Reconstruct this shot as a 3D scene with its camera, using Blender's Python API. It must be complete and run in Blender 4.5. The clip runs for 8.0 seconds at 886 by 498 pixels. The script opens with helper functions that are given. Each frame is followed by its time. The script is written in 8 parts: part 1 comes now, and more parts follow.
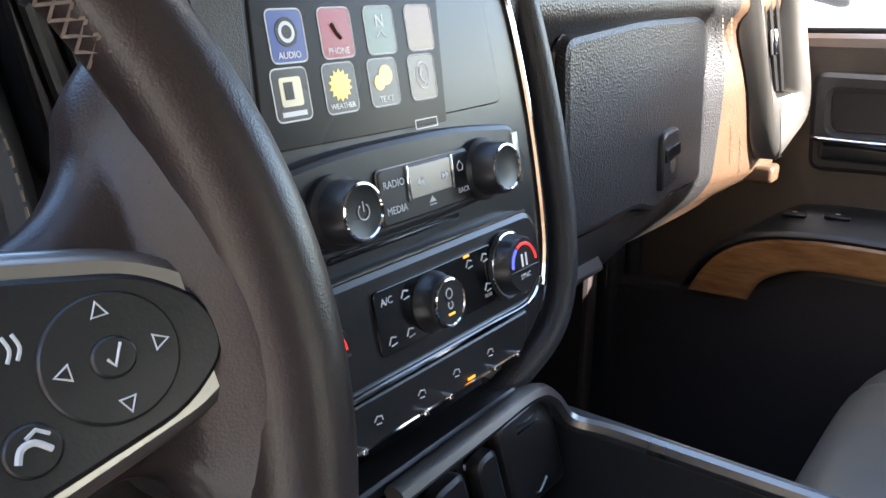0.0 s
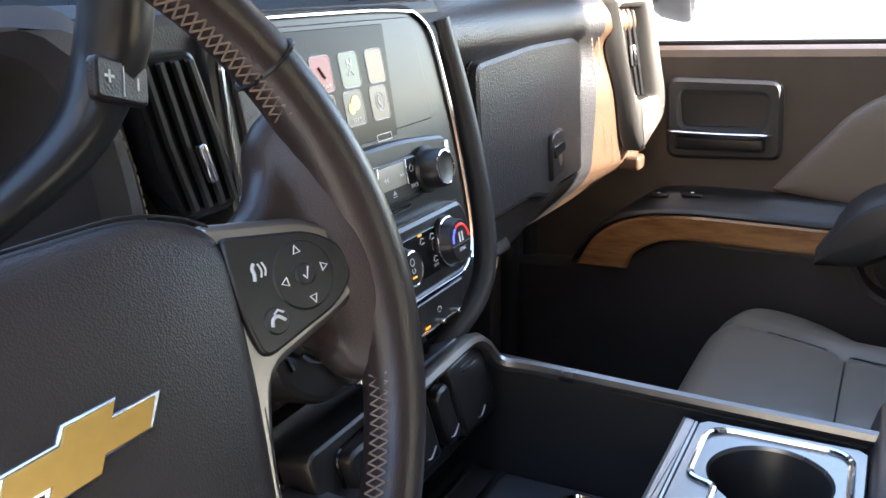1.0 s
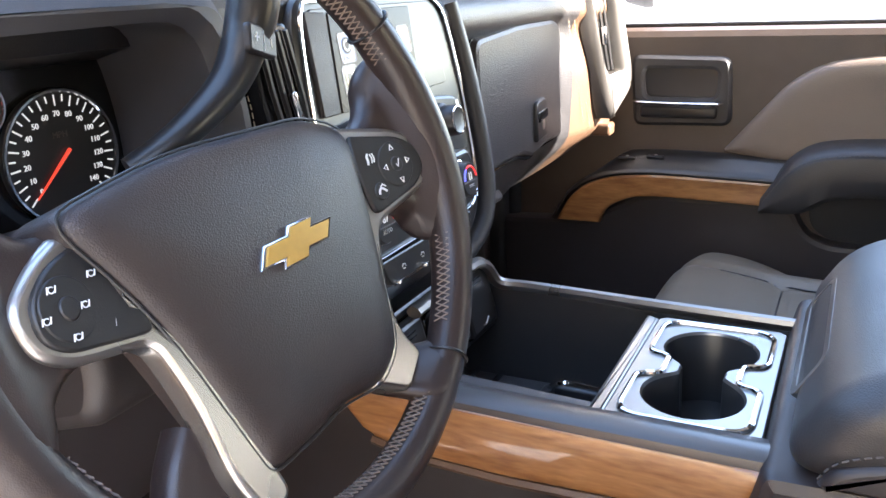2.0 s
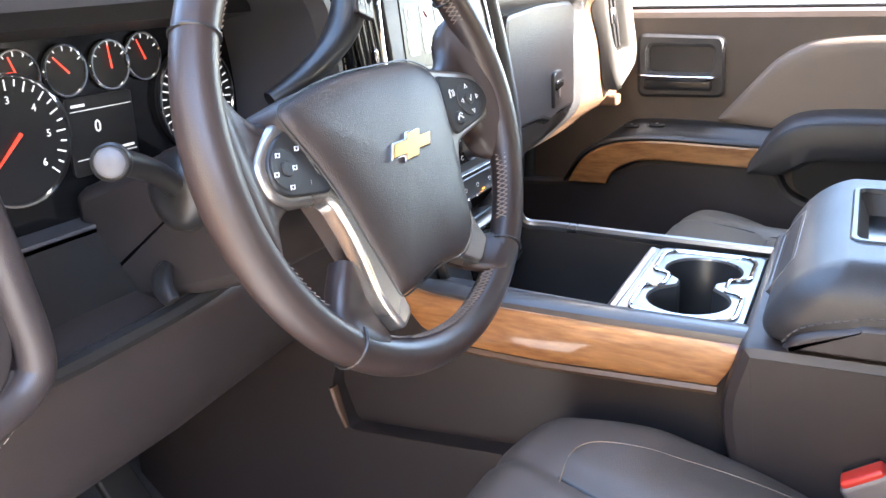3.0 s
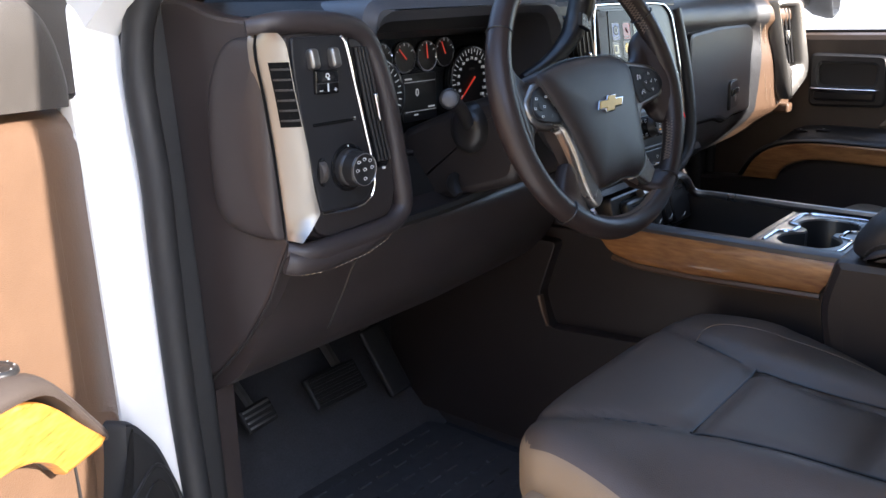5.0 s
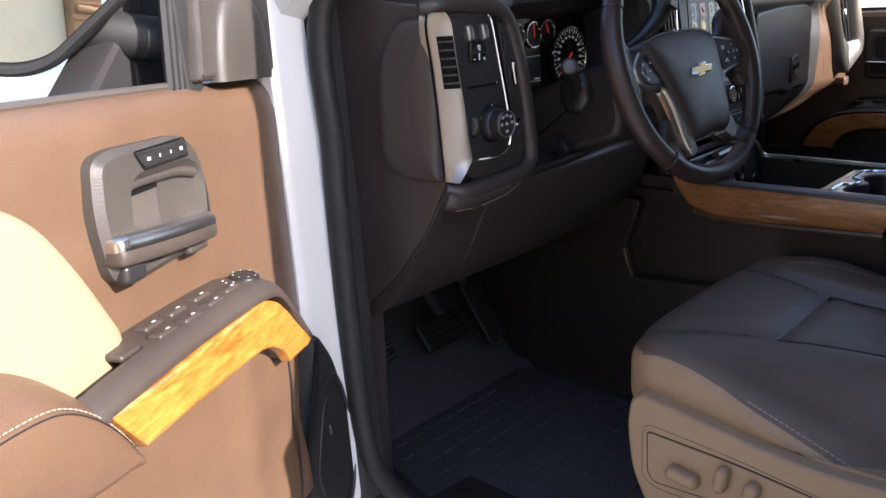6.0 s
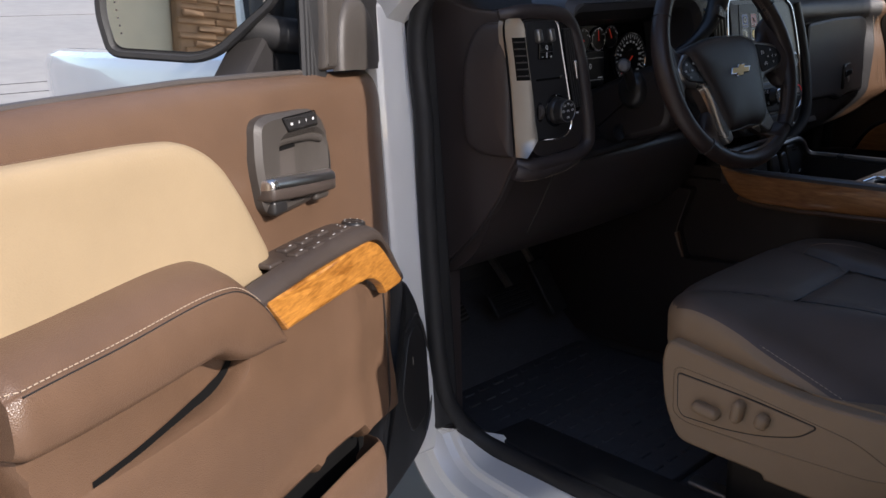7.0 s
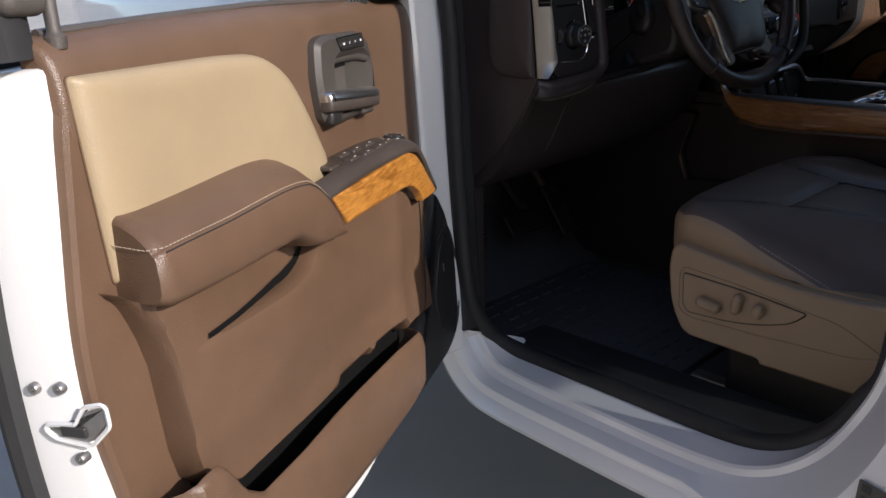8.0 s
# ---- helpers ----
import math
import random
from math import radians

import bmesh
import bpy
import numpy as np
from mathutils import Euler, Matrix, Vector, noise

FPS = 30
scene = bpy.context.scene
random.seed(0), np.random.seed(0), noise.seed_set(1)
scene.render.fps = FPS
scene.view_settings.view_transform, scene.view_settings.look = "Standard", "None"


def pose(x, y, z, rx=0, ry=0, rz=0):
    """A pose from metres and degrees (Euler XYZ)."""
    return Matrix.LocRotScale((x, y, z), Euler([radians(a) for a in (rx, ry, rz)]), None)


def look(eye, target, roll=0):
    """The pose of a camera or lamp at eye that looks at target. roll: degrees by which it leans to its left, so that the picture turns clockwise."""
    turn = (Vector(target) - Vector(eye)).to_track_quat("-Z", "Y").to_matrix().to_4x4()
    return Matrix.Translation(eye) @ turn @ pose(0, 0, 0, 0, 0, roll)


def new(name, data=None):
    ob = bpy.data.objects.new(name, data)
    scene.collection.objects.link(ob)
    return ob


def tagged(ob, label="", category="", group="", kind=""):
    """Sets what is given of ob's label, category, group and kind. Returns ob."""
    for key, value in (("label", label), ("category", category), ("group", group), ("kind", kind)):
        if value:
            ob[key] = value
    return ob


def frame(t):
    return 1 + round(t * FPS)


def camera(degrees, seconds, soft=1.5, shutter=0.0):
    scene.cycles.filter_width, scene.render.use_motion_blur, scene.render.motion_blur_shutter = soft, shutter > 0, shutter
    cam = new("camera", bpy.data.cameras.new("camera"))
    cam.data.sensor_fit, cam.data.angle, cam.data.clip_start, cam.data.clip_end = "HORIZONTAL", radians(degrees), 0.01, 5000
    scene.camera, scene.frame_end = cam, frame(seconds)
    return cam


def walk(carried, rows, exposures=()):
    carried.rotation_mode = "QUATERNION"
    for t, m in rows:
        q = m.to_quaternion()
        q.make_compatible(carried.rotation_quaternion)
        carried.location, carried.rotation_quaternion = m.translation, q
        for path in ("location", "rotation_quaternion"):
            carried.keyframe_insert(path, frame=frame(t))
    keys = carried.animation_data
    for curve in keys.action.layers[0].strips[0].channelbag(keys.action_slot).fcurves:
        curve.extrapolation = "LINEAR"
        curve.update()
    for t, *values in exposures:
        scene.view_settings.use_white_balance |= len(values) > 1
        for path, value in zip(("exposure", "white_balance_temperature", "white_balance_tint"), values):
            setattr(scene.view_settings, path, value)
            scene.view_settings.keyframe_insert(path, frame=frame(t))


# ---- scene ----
cam = camera(56.0, 8.0)
PATH = [
    (0, (-0.319, -0.286, 1.362), (1.21, 0.866, 0.781), -1.0),
    (0.5, (-0.396, -0.315, 1.382), (1.205, 0.734, 0.802), -2.1),
    (1, (-0.489, -0.337, 1.396), (1.187, 0.588, 0.815), -2.4),
    (1.5, (-0.586, -0.354, 1.395), (1.121, 0.511, 0.816), -2.1),
    (2, (-0.684, -0.389, 1.395), (1.016, 0.474, 0.792), -2.5),
    (2.2, (-0.72, -0.405, 1.386), (0.978, 0.461, 0.779), -2.7),
    (3.3, (-0.938, -0.434, 1.39), (0.766, 0.405, 0.764), -1.4),
    (3.5, (-0.975, -0.45, 1.387), (0.737, 0.387, 0.779), -1.4),
    (4, (-1.069, -0.515, 1.39), (0.611, 0.386, 0.785), -0.9),
    (4.5, (-1.164, -0.589, 1.393), (0.382, 0.53, 0.792), -1.2),
    (4.7, (-1.206, -0.609, 1.394), (0.298, 0.573, 0.809), -1.2),
    (5.8, (-1.441, -0.668, 1.359), (-0.016, 0.632, 0.833), -3.0),
    (6, (-1.498, -0.675, 1.378), (-0.089, 0.628, 0.817), -3.1),
    (6.5, (-1.586, -0.750, 1.380), (-0.257, 0.647, 0.847), -3.3),
    (7, (-1.669, -0.845, 1.376), (-0.381, 0.589, 0.840), -2.4),
    (7.5, (-1.733, -0.896, 1.364), (-0.477, 0.523, 0.724), -2.6),
    (8, (-1.810, -0.916, 1.359), (-0.545, 0.489, 0.706), -3.0),
]
EXPOSURES = [(0.0, 3.55, 6350, 11), (0.5, 3.45, 6450, 12), (1.0, 3.64, 6550, 12), (2.0, 4.25, 6650, 14), (3.5, 4.95, 6550, 13), (4.0, 4.30, 6450, 13), (4.5, 3.25, 6250, 12), (5.8, 2.25, 6350, 16), (6.5, 1.30, 6400, 17), (8.0, 0.55, 6350, 14)]
walk(cam, [(t, look(eye, target, roll)) for t, eye, target, roll in PATH], EXPOSURES)

# ---- world, sun and exposure ----
world = bpy.data.worlds.new("sky")
scene.world = world
world.use_nodes = True
wn = world.node_tree.nodes
sky = wn.new("ShaderNodeTexSky")
sky.sky_type, sky.sun_disc = "NISHITA", False
SUN = Vector((0.088, -0.873, 0.488)).normalized()
sky.sun_elevation = math.asin(SUN.z)
sky.sun_rotation = math.atan2(SUN.x, SUN.y)
wn["Background"].inputs["Strength"].default_value = 0.145
world.node_tree.links.new(sky.outputs["Color"], wn["Background"].inputs["Color"])
sun = new("sun", bpy.data.lights.new("sun", "SUN"))
sun.data.energy, sun.data.angle, sun.data.color = 3.5, radians(0.55), (1.0, 0.94, 0.86)
sun.matrix_world = look((SUN * 30), (0, 0, 1))


# ---- materials ----
def material(name, colour, rough=0.5, metal=0.0, vary=0.15, scale=40.0, bump=0.0, bscale=400.0, coat=0.0, kind="NOISE", spec=0.5, stretch=(1, 1, 1), dirt=0.0):
    m = bpy.data.materials.new(name)
    m.use_nodes = True
    nt = m.node_tree
    b = nt.nodes["Principled BSDF"]
    b.inputs["Roughness"].default_value, b.inputs["Metallic"].default_value = rough, metal
    b.inputs["Coat Weight"].default_value, b.inputs["Coat Roughness"].default_value = coat, 0.06
    b.inputs["Specular IOR Level"].default_value = spec
    geo = nt.nodes.new("ShaderNodeTexCoord")
    mp = nt.nodes.new("ShaderNodeMapping")
    mp.inputs["Scale"].default_value = stretch
    nt.links.new(geo.outputs["Object"], mp.inputs["Vector"])
    n1 = nt.nodes.new("ShaderNodeTexNoise")
    n1.inputs["Scale"].default_value, n1.inputs["Detail"].default_value = scale, 6
    nt.links.new(mp.outputs["Vector"], n1.inputs["Vector"])
    n2 = nt.nodes.new("ShaderNodeTexNoise")
    n2.inputs["Scale"].default_value, n2.inputs["Detail"].default_value = scale * 0.13, 3
    nt.links.new(geo.outputs["Object"], n2.inputs["Vector"])
    mul = nt.nodes.new("ShaderNodeMath")
    mul.operation = "ADD"
    nt.links.new(n1.outputs["Fac"], mul.inputs[0])
    nt.links.new(n2.outputs["Fac"], mul.inputs[1])
    ramp = nt.nodes.new("ShaderNodeMapRange")
    ramp.inputs["From Min"].default_value, ramp.inputs["From Max"].default_value = 0.6, 1.4
    ramp.inputs["To Min"].default_value, ramp.inputs["To Max"].default_value = 1 - vary, 1 + vary
    nt.links.new(mul.outputs[0], ramp.inputs["Value"])
    mix = nt.nodes.new("ShaderNodeVectorMath")
    mix.operation = "SCALE"
    mix.inputs[0].default_value = colour
    nt.links.new(ramp.outputs["Result"], mix.inputs["Scale"])
    nt.links.new(mix.outputs["Vector"], b.inputs["Base Color"])
    rr = nt.nodes.new("ShaderNodeMapRange")
    rr.inputs["From Min"].default_value, rr.inputs["From Max"].default_value = 0.35, 0.65
    rr.inputs["To Min"].default_value, rr.inputs["To Max"].default_value = rough * 0.85, min(1, rough * 1.15)
    nt.links.new(n2.outputs["Fac"], rr.inputs["Value"])
    nt.links.new(rr.outputs["Result"], b.inputs["Roughness"])
    if bump:
        if kind == "LEATHER":
            g = nt.nodes.new("ShaderNodeTexVoronoi")
            g.inputs["Scale"].default_value = bscale
            src = g.outputs["Distance"]
        else:
            g = nt.nodes.new("ShaderNodeTexNoise")
            g.inputs["Scale"].default_value, g.inputs["Detail"].default_value = bscale, 4
            src = g.outputs["Fac"]
        nt.links.new(mp.outputs["Vector"], g.inputs["Vector"])
        bp = nt.nodes.new("ShaderNodeBump")
        bp.inputs["Strength"].default_value, bp.inputs["Distance"].default_value = bump, 0.001
        nt.links.new(src, bp.inputs["Height"])
        nt.links.new(bp.outputs["Normal"], b.inputs["Normal"])
    return m


def glowing(name, colour, strength, rough=0.3):
    m = material(name, colour, rough, vary=0.03)
    b = m.node_tree.nodes["Principled BSDF"]
    b.inputs["Emission Color"].default_value = (*colour, 1)
    b.inputs["Emission Strength"].default_value = strength
    return m


def wood_material(name, dark, light, scale):
    m = bpy.data.materials.new(name)
    m.use_nodes = True
    nt = m.node_tree
    b = nt.nodes["Principled BSDF"]
    b.inputs["Roughness"].default_value, b.inputs["Coat Weight"].default_value, b.inputs["Coat Roughness"].default_value = 0.35, 1.0, 0.07
    tc = nt.nodes.new("ShaderNodeTexCoord")
    mp = nt.nodes.new("ShaderNodeMapping")
    mp.inputs["Scale"].default_value = (1.0, 1.0, 6.0)
    nt.links.new(tc.outputs["Object"], mp.inputs["Vector"])
    n = nt.nodes.new("ShaderNodeTexNoise")
    n.inputs["Scale"].default_value, n.inputs["Detail"].default_value, n.inputs["Distortion"].default_value = scale, 8, 1.2
    nt.links.new(mp.outputs["Vector"], n.inputs["Vector"])
    w = nt.nodes.new("ShaderNodeTexNoise")
    w.inputs["Scale"].default_value, w.inputs["Detail"].default_value = scale * 5, 6
    nt.links.new(mp.outputs["Vector"], w.inputs["Vector"])
    mx = nt.nodes.new("ShaderNodeMath")
    mx.operation = "MULTIPLY_ADD"
    mx.inputs[1].default_value = 0.55
    nt.links.new(w.outputs["Fac"], mx.inputs[0])
    nt.links.new(n.outputs["Fac"], mx.inputs[2])
    cr = nt.nodes.new("ShaderNodeValToRGB")
    cr.color_ramp.elements[0].position, cr.color_ramp.elements[1].position = 0.56, 0.98
    cr.color_ramp.elements[0].color, cr.color_ramp.elements[1].color = (*dark, 1), (*light, 1)
    nt.links.new(mx.outputs[0], cr.inputs["Fac"])
    nt.links.new(cr.outputs["Color"], b.inputs["Base Color"])
    return m


def glass_material(name, tint=(1, 1, 1), rough=0.0):
    m = bpy.data.materials.new(name)
    m.use_nodes = True
    nt = m.node_tree
    nt.nodes.remove(nt.nodes["Principled BSDF"])
    t, g, x = nt.nodes.new("ShaderNodeBsdfTransparent"), nt.nodes.new("ShaderNodeBsdfGlossy"), nt.nodes.new("ShaderNodeMixShader")
    fr = nt.nodes.new("ShaderNodeFresnel")
    t.inputs["Color"].default_value, g.inputs["Roughness"].default_value = (*tint, 1), rough
    nt.links.new(fr.outputs[0], x.inputs[0])
    nt.links.new(t.outputs[0], x.inputs[1])
    nt.links.new(g.outputs[0], x.inputs[2])
    nt.links.new(x.outputs[0], nt.nodes["Material Output"].inputs["Surface"])
    return m


COCOA = material("cocoa_plastic", (0.124, 0.0735, 0.0455), 0.33, vary=0.12, scale=25, bump=0.3, bscale=800, kind="LEATHER")
# the same cocoa, darkened for the shade inside the cabin
COCOA_SHADED = material("dash_cocoa_plastic", (0.042, 0.0335, 0.0325), 0.38, vary=0.1, scale=25, bump=0.12, bscale=1300, kind="LEATHER")
DASH_PAD = material("dash_pad", (0.036, 0.035, 0.036), 0.34, vary=0.1, scale=25, bump=0.5, bscale=520, kind="LEATHER")
RIM_THREAD = material("rim_thread", (0.20, 0.155, 0.125), 0.8, vary=0.2, scale=900)
SWITCH_BROWN = material("dark_switch_plastic", (0.058, 0.045, 0.038), 0.42, vary=0.1, scale=60, bump=0.4, bscale=900)
HUB_LEATHER = material("hub_leather", (0.038, 0.0275, 0.0245), 0.44, vary=0.18, scale=30, bump=0.22, bscale=1100, kind="LEATHER")
WHEEL_LEATHER = material("wheel_leather", (0.036, 0.0245, 0.0215), 0.34, vary=0.18, scale=30, bump=0.10, bscale=1300, kind="LEATHER")
JET = material("jet_soft_plastic", (0.032, 0.030, 0.030), 0.42, vary=0.1, scale=25, bump=0.22, bscale=800, kind="LEATHER")
JET_SMOOTH = material("jet_smooth_plastic", (0.022, 0.021, 0.021), 0.33, vary=0.08, scale=30, bump=0.08, bscale=900)
GLOSS_BLACK = material("gloss_black_plastic", (0.010, 0.010, 0.011), 0.16, vary=0.05, scale=30)
RUBBER = material("black_rubber", (0.018, 0.018, 0.019), 0.6, vary=0.15, scale=60, bump=0.15, bscale=300)
# black carpet lifted to grey, footwell haze held in its colour
CARPET = material("black_carpet", (0.070, 0.068, 0.074), 0.95, vary=0.3, scale=300, bump=1.0, bscale=1500)
CREAM = material("dune_leather", (0.345, 0.262, 0.160), 0.42, vary=0.05, scale=20, bump=0.2, bscale=450, kind="LEATHER")
# the cream leather again, dimmed for the unlit passenger door
CREAM_SHADED = material("taupe_leather", (0.205, 0.160, 0.125), 0.45, vary=0.05, scale=20, bump=0.2, bscale=450, kind="LEATHER")
SEAT_TOP = material("cocoa_perforated_leather", (0.098, 0.073, 0.057), 0.42, vary=0.1, scale=25, bump=0.2, bscale=900, kind="LEATHER")
SEAT_SIDE = material("dune_seat_leather", (0.28, 0.20, 0.125), 0.45, vary=0.06, scale=25, bump=0.15, bscale=900, kind="LEATHER")
POD_SILVER = material("brushed_dark_silver", (0.36, 0.335, 0.30), 0.40, metal=0.9, vary=0.06, scale=60, stretch=(1, 1, 0.1))
SILVER = material("satin_silver_plastic", (0.29, 0.272, 0.25), 0.32, metal=0.85, vary=0.04, scale=60)
CHROME = material("chrome", (0.82, 0.82, 0.82), 0.08, metal=1.0, vary=0.02, scale=60)
RAIL_GREY = material("smooth_grey_rail", (0.062, 0.057, 0.056), 0.30, vary=0.08, scale=40, bump=0.1, bscale=900)
# same cocoa trim, greyed and dimmed for the far door's shade and haze
COCOA_HAZED = material("dusty_cocoa_plastic", (0.088, 0.0640, 0.0500), 0.42, vary=0.14, scale=22, bump=0.3, bscale=800, kind="LEATHER")
GREY_PLASTIC = material("grey_grained_plastic", (0.075, 0.065, 0.058), 0.45, vary=0.1, scale=60, bump=0.5, bscale=900)
WOOD = wood_material("burl_wood", (0.22, 0.085, 0.026), (0.46, 0.215, 0.075), 9)
WOOD_DOOR = wood_material("burl_wood_door", (0.24, 0.088, 0.014), (0.58, 0.255, 0.050), 16)
WHITE_PAINT = material("white_paint", (0.76, 0.76, 0.75), 0.22, vary=0.02, scale=8, coat=1.0)
WHEEL_SILVER = material("spoke_silver", (0.43, 0.405, 0.375), 0.30, metal=0.9, vary=0.05, scale=60)
SHROUD = material("shroud_plastic", (0.030, 0.025, 0.024), 0.40, vary=0.1, scale=25, bump=0.12, bscale=1200, kind="LEATHER")
STALK_GREY = material("stalk_button_grey", (0.085, 0.085, 0.092), 0.45, vary=0.05, scale=80)
# cocoa taken darker again, for the seat's shadow on the console
CONSOLE_SHADED = material("console_cocoa_plastic", (0.031, 0.0245, 0.0235), 0.40, vary=0.1, scale=25, bump=0.12, bscale=1300, kind="LEATHER")
LINING = material("pale_headliner", (0.42, 0.39, 0.35), 0.95, vary=0.05, scale=80, bump=0.2, bscale=900)
PANEL_BLACK = material("black_switch_panel", (0.020, 0.020, 0.022), 0.36, vary=0.06, scale=40, bump=0.06, bscale=1000)
GOLD = material("gold_enamel", (0.62, 0.36, 0.08), 0.3, metal=0.35, vary=0.08, scale=200)
THREAD = material("beige_thread", (0.42, 0.33, 0.24), 0.8, vary=0.2, scale=900)
MARK = material("white_marking", (0.75, 0.75, 0.74), 0.5, vary=0.03)
RED_PLASTIC = material("red_plastic", (0.62, 0.04, 0.025), 0.35, vary=0.05, scale=80)
BUCKLE_GREY = material("buckle_taupe_plastic", (0.20, 0.165, 0.145), 0.45, vary=0.06, scale=80, bump=0.2, bscale=900)
SCREEN = glowing("dim_screen", (0.026, 0.024, 0.023), 0.03, 0.26)
SCREEN.node_tree.nodes["Principled BSDF"].inputs["Specular IOR Level"].default_value = 0.16
LIT = glowing("lit_marking", (0.55, 0.57, 0.58), 0.06)
NEEDLE = glowing("red_needle", (0.70, 0.055, 0.03), 0.07)
BLUE_GLOW = glowing("blue_marking", (0.1, 0.12, 0.9), 0.2)
RED_GLOW = glowing("red_marking", (0.8, 0.04, 0.04), 0.12)
AMBER = glowing("amber_light", (0.8, 0.3, 0.03), 0.2)
GLASS = glass_material("clear_glass", (0.93, 0.96, 0.95))
BEZEL_GREY = material("grained_grey_trim", (0.056, 0.049, 0.043), 0.42, vary=0.1, scale=60, bump=0.5, bscale=900)
# the driver's seat leather lightened, window light put into the colour
SEAT_LIT = material("taupe_seat_leather", (0.165, 0.138, 0.106), 0.42, vary=0.1, scale=25, bump=0.2, bscale=900, kind="LEATHER")
# near-black that paints the shade of gaps and hollows too shallow to darken
SHADE_BLACK = material("deep_gap", (0.006, 0.006, 0.006), 0.9, vary=0.1, spec=0.1)
# vinyl paled beyond its own black to hold the haze over the dials
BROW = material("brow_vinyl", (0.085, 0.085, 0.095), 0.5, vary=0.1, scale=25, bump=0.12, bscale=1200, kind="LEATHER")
TINTED = glass_material("tinted_glass", (0.24, 0.26, 0.26))
LEVER_CHROME = material("satin_chrome", (0.60, 0.58, 0.56), 0.30, metal=1.0, vary=0.03, scale=80)
# rubber lifted likewise to take up the cabin haze
MAT_RUBBER = material("mat_rubber", (0.075, 0.074, 0.080), 0.6, vary=0.2, scale=60, bump=0.15, bscale=300)
MIRROR = material("mirror_glass", (0.86, 0.88, 0.86), 0.015, metal=1.0, vary=0.0)
CONCRETE = material("pale_concrete", (0.34, 0.325, 0.30), 0.85, vary=0.12, scale=3, bump=0.4, bscale=120)
STUCCO = material("cream_stucco", (0.55, 0.47, 0.33), 0.9, vary=0.06, scale=6, bump=0.5, bscale=90)
STONE = material("brown_ledge_stone", (0.30, 0.17, 0.085), 0.85, vary=0.35, scale=4, bump=0.8, bscale=40)
STEEL = material("dull_steel", (0.35, 0.34, 0.33), 0.4, metal=0.9, vary=0.15, scale=90)


# ---- mesh helpers ----
def axes(o, x, y):
    """A frame from its origin and two axes; the third stands out of the face."""
    x = Vector(x).normalized()
    y = (Vector(y) - x * Vector(y).dot(x)).normalized()
    z = x.cross(y)
    m = Matrix((x, y, z)).transposed().to_4x4()
    m.translation = o
    return m


def part(name, bm, mat, parent=None, label="", smooth=40, m=None):
    if m is not None:
        bmesh.ops.transform(bm, matrix=m, verts=bm.verts)
    bmesh.ops.recalc_face_normals(bm, faces=bm.faces)
    me = bpy.data.meshes.new(name)
    bm.to_mesh(me)
    bm.free()
    if smooth:
        me.shade_smooth()
        me.set_sharp_from_angle(angle=radians(smooth))
        for f in me.polygons:
            if f.loop_total > 9:
                f.use_smooth = False
    for mt in (mat if isinstance(mat, (list, tuple)) else (mat,)):
        me.materials.append(mt)
    ob = new(name, me)
    ob.parent = parent
    if label:
        ob["label"] = label
    return ob


def thing(name, label, category, at=(0, 0, 0), kind="", group=""):
    ob = new(name)
    ob.empty_display_size = 0.05
    ob.location = at
    bpy.context.view_layer.update()
    return tagged(ob, label, category, group, kind)


def under(parent, *obs):
    """Hangs parts under a thing without moving them."""
    for o in obs:
        o.parent = parent
        o.matrix_parent_inverse = Matrix.Translation(parent.matrix_world.translation).inverted() if parent.parent is None else Matrix()


def rpoly(pts, r, n=4):
    """A closed outline with rounded corners; r is one radius or one for each corner."""
    out, k = [], len(pts)
    for i, p in enumerate(pts):
        ri = r[i] if isinstance(r, (list, tuple)) else r
        p, a, b = Vector(p), Vector(pts[i - 1]), Vector(pts[(i + 1) % k])
        u, v = a - p, b - p
        d = min(ri, u.length * 0.48, v.length * 0.48)
        s, e = p + u.normalized() * d, p + v.normalized() * d
        for j in range(n + 1):
            t = j / n
            out.append(s * (1 - t) ** 2 + p * 2 * t * (1 - t) + e * t * t)
    return out


def inset(loop, d):
    """The outline moved inwards by d."""
    k, out = len(loop), []
    area = sum(loop[i - 1].x * loop[i].y - loop[i].x * loop[i - 1].y for i in range(k))
    sgn = 1 if area > 0 else -1
    for i in range(k):
        a, p, b = loop[i - 1], loop[i], loop[(i + 1) % k]
        t1, t2 = (p - a), (b - p)
        t1 = t1.normalized() if t1.length > 1e-9 else t2.normalized()
        t2 = t2.normalized() if t2.length > 1e-9 else t1
        nrm = Vector((-(t1.y + t2.y), t1.x + t2.x))
        if nrm.length < 1e-6:
            nrm = Vector((-t1.y, t1.x))
        out.append(p + nrm.normalized() * d * sgn)
    return out


def rings(bm, loops, cap0=True, cap1=True, closed=True):
    vs = [[bm.verts.new(p) for p in l] for l in loops]
    k = len(vs[0])
    for a, b in zip(vs, vs[1:]):
        for i in range(k if closed else k - 1):
            j = (i + 1) % k
            bm.faces.new((a[i], a[j], b[j], b[i]))
    if cap0:
        bm.faces.new(vs[0][::-1])
    if cap1:
        bm.faces.new(vs[-1])
    return vs


def prism(outline, depth, bevel=0.002, z0=0.0, bm=None, back=True):
    """An outline pulled out by depth, with its front edge rounded."""
    bm = bm or bmesh.new()
    o = [Vector((p[0], p[1])) for p in outline]
    b = min(bevel, abs(depth) * 0.9)
    up = [(0.0, z0)]
    if b > 0:
        up += [(0.0, z0 + depth - b), (b * 0.3, z0 + depth - b * 0.3), (b, z0 + depth)]
    else:
        up += [(0.0, z0 + depth)]
    rings(bm, [[Vector((p.x, p.y, z)) for p in inset(o, d)] for d, z in up], cap0=back)
    return bm


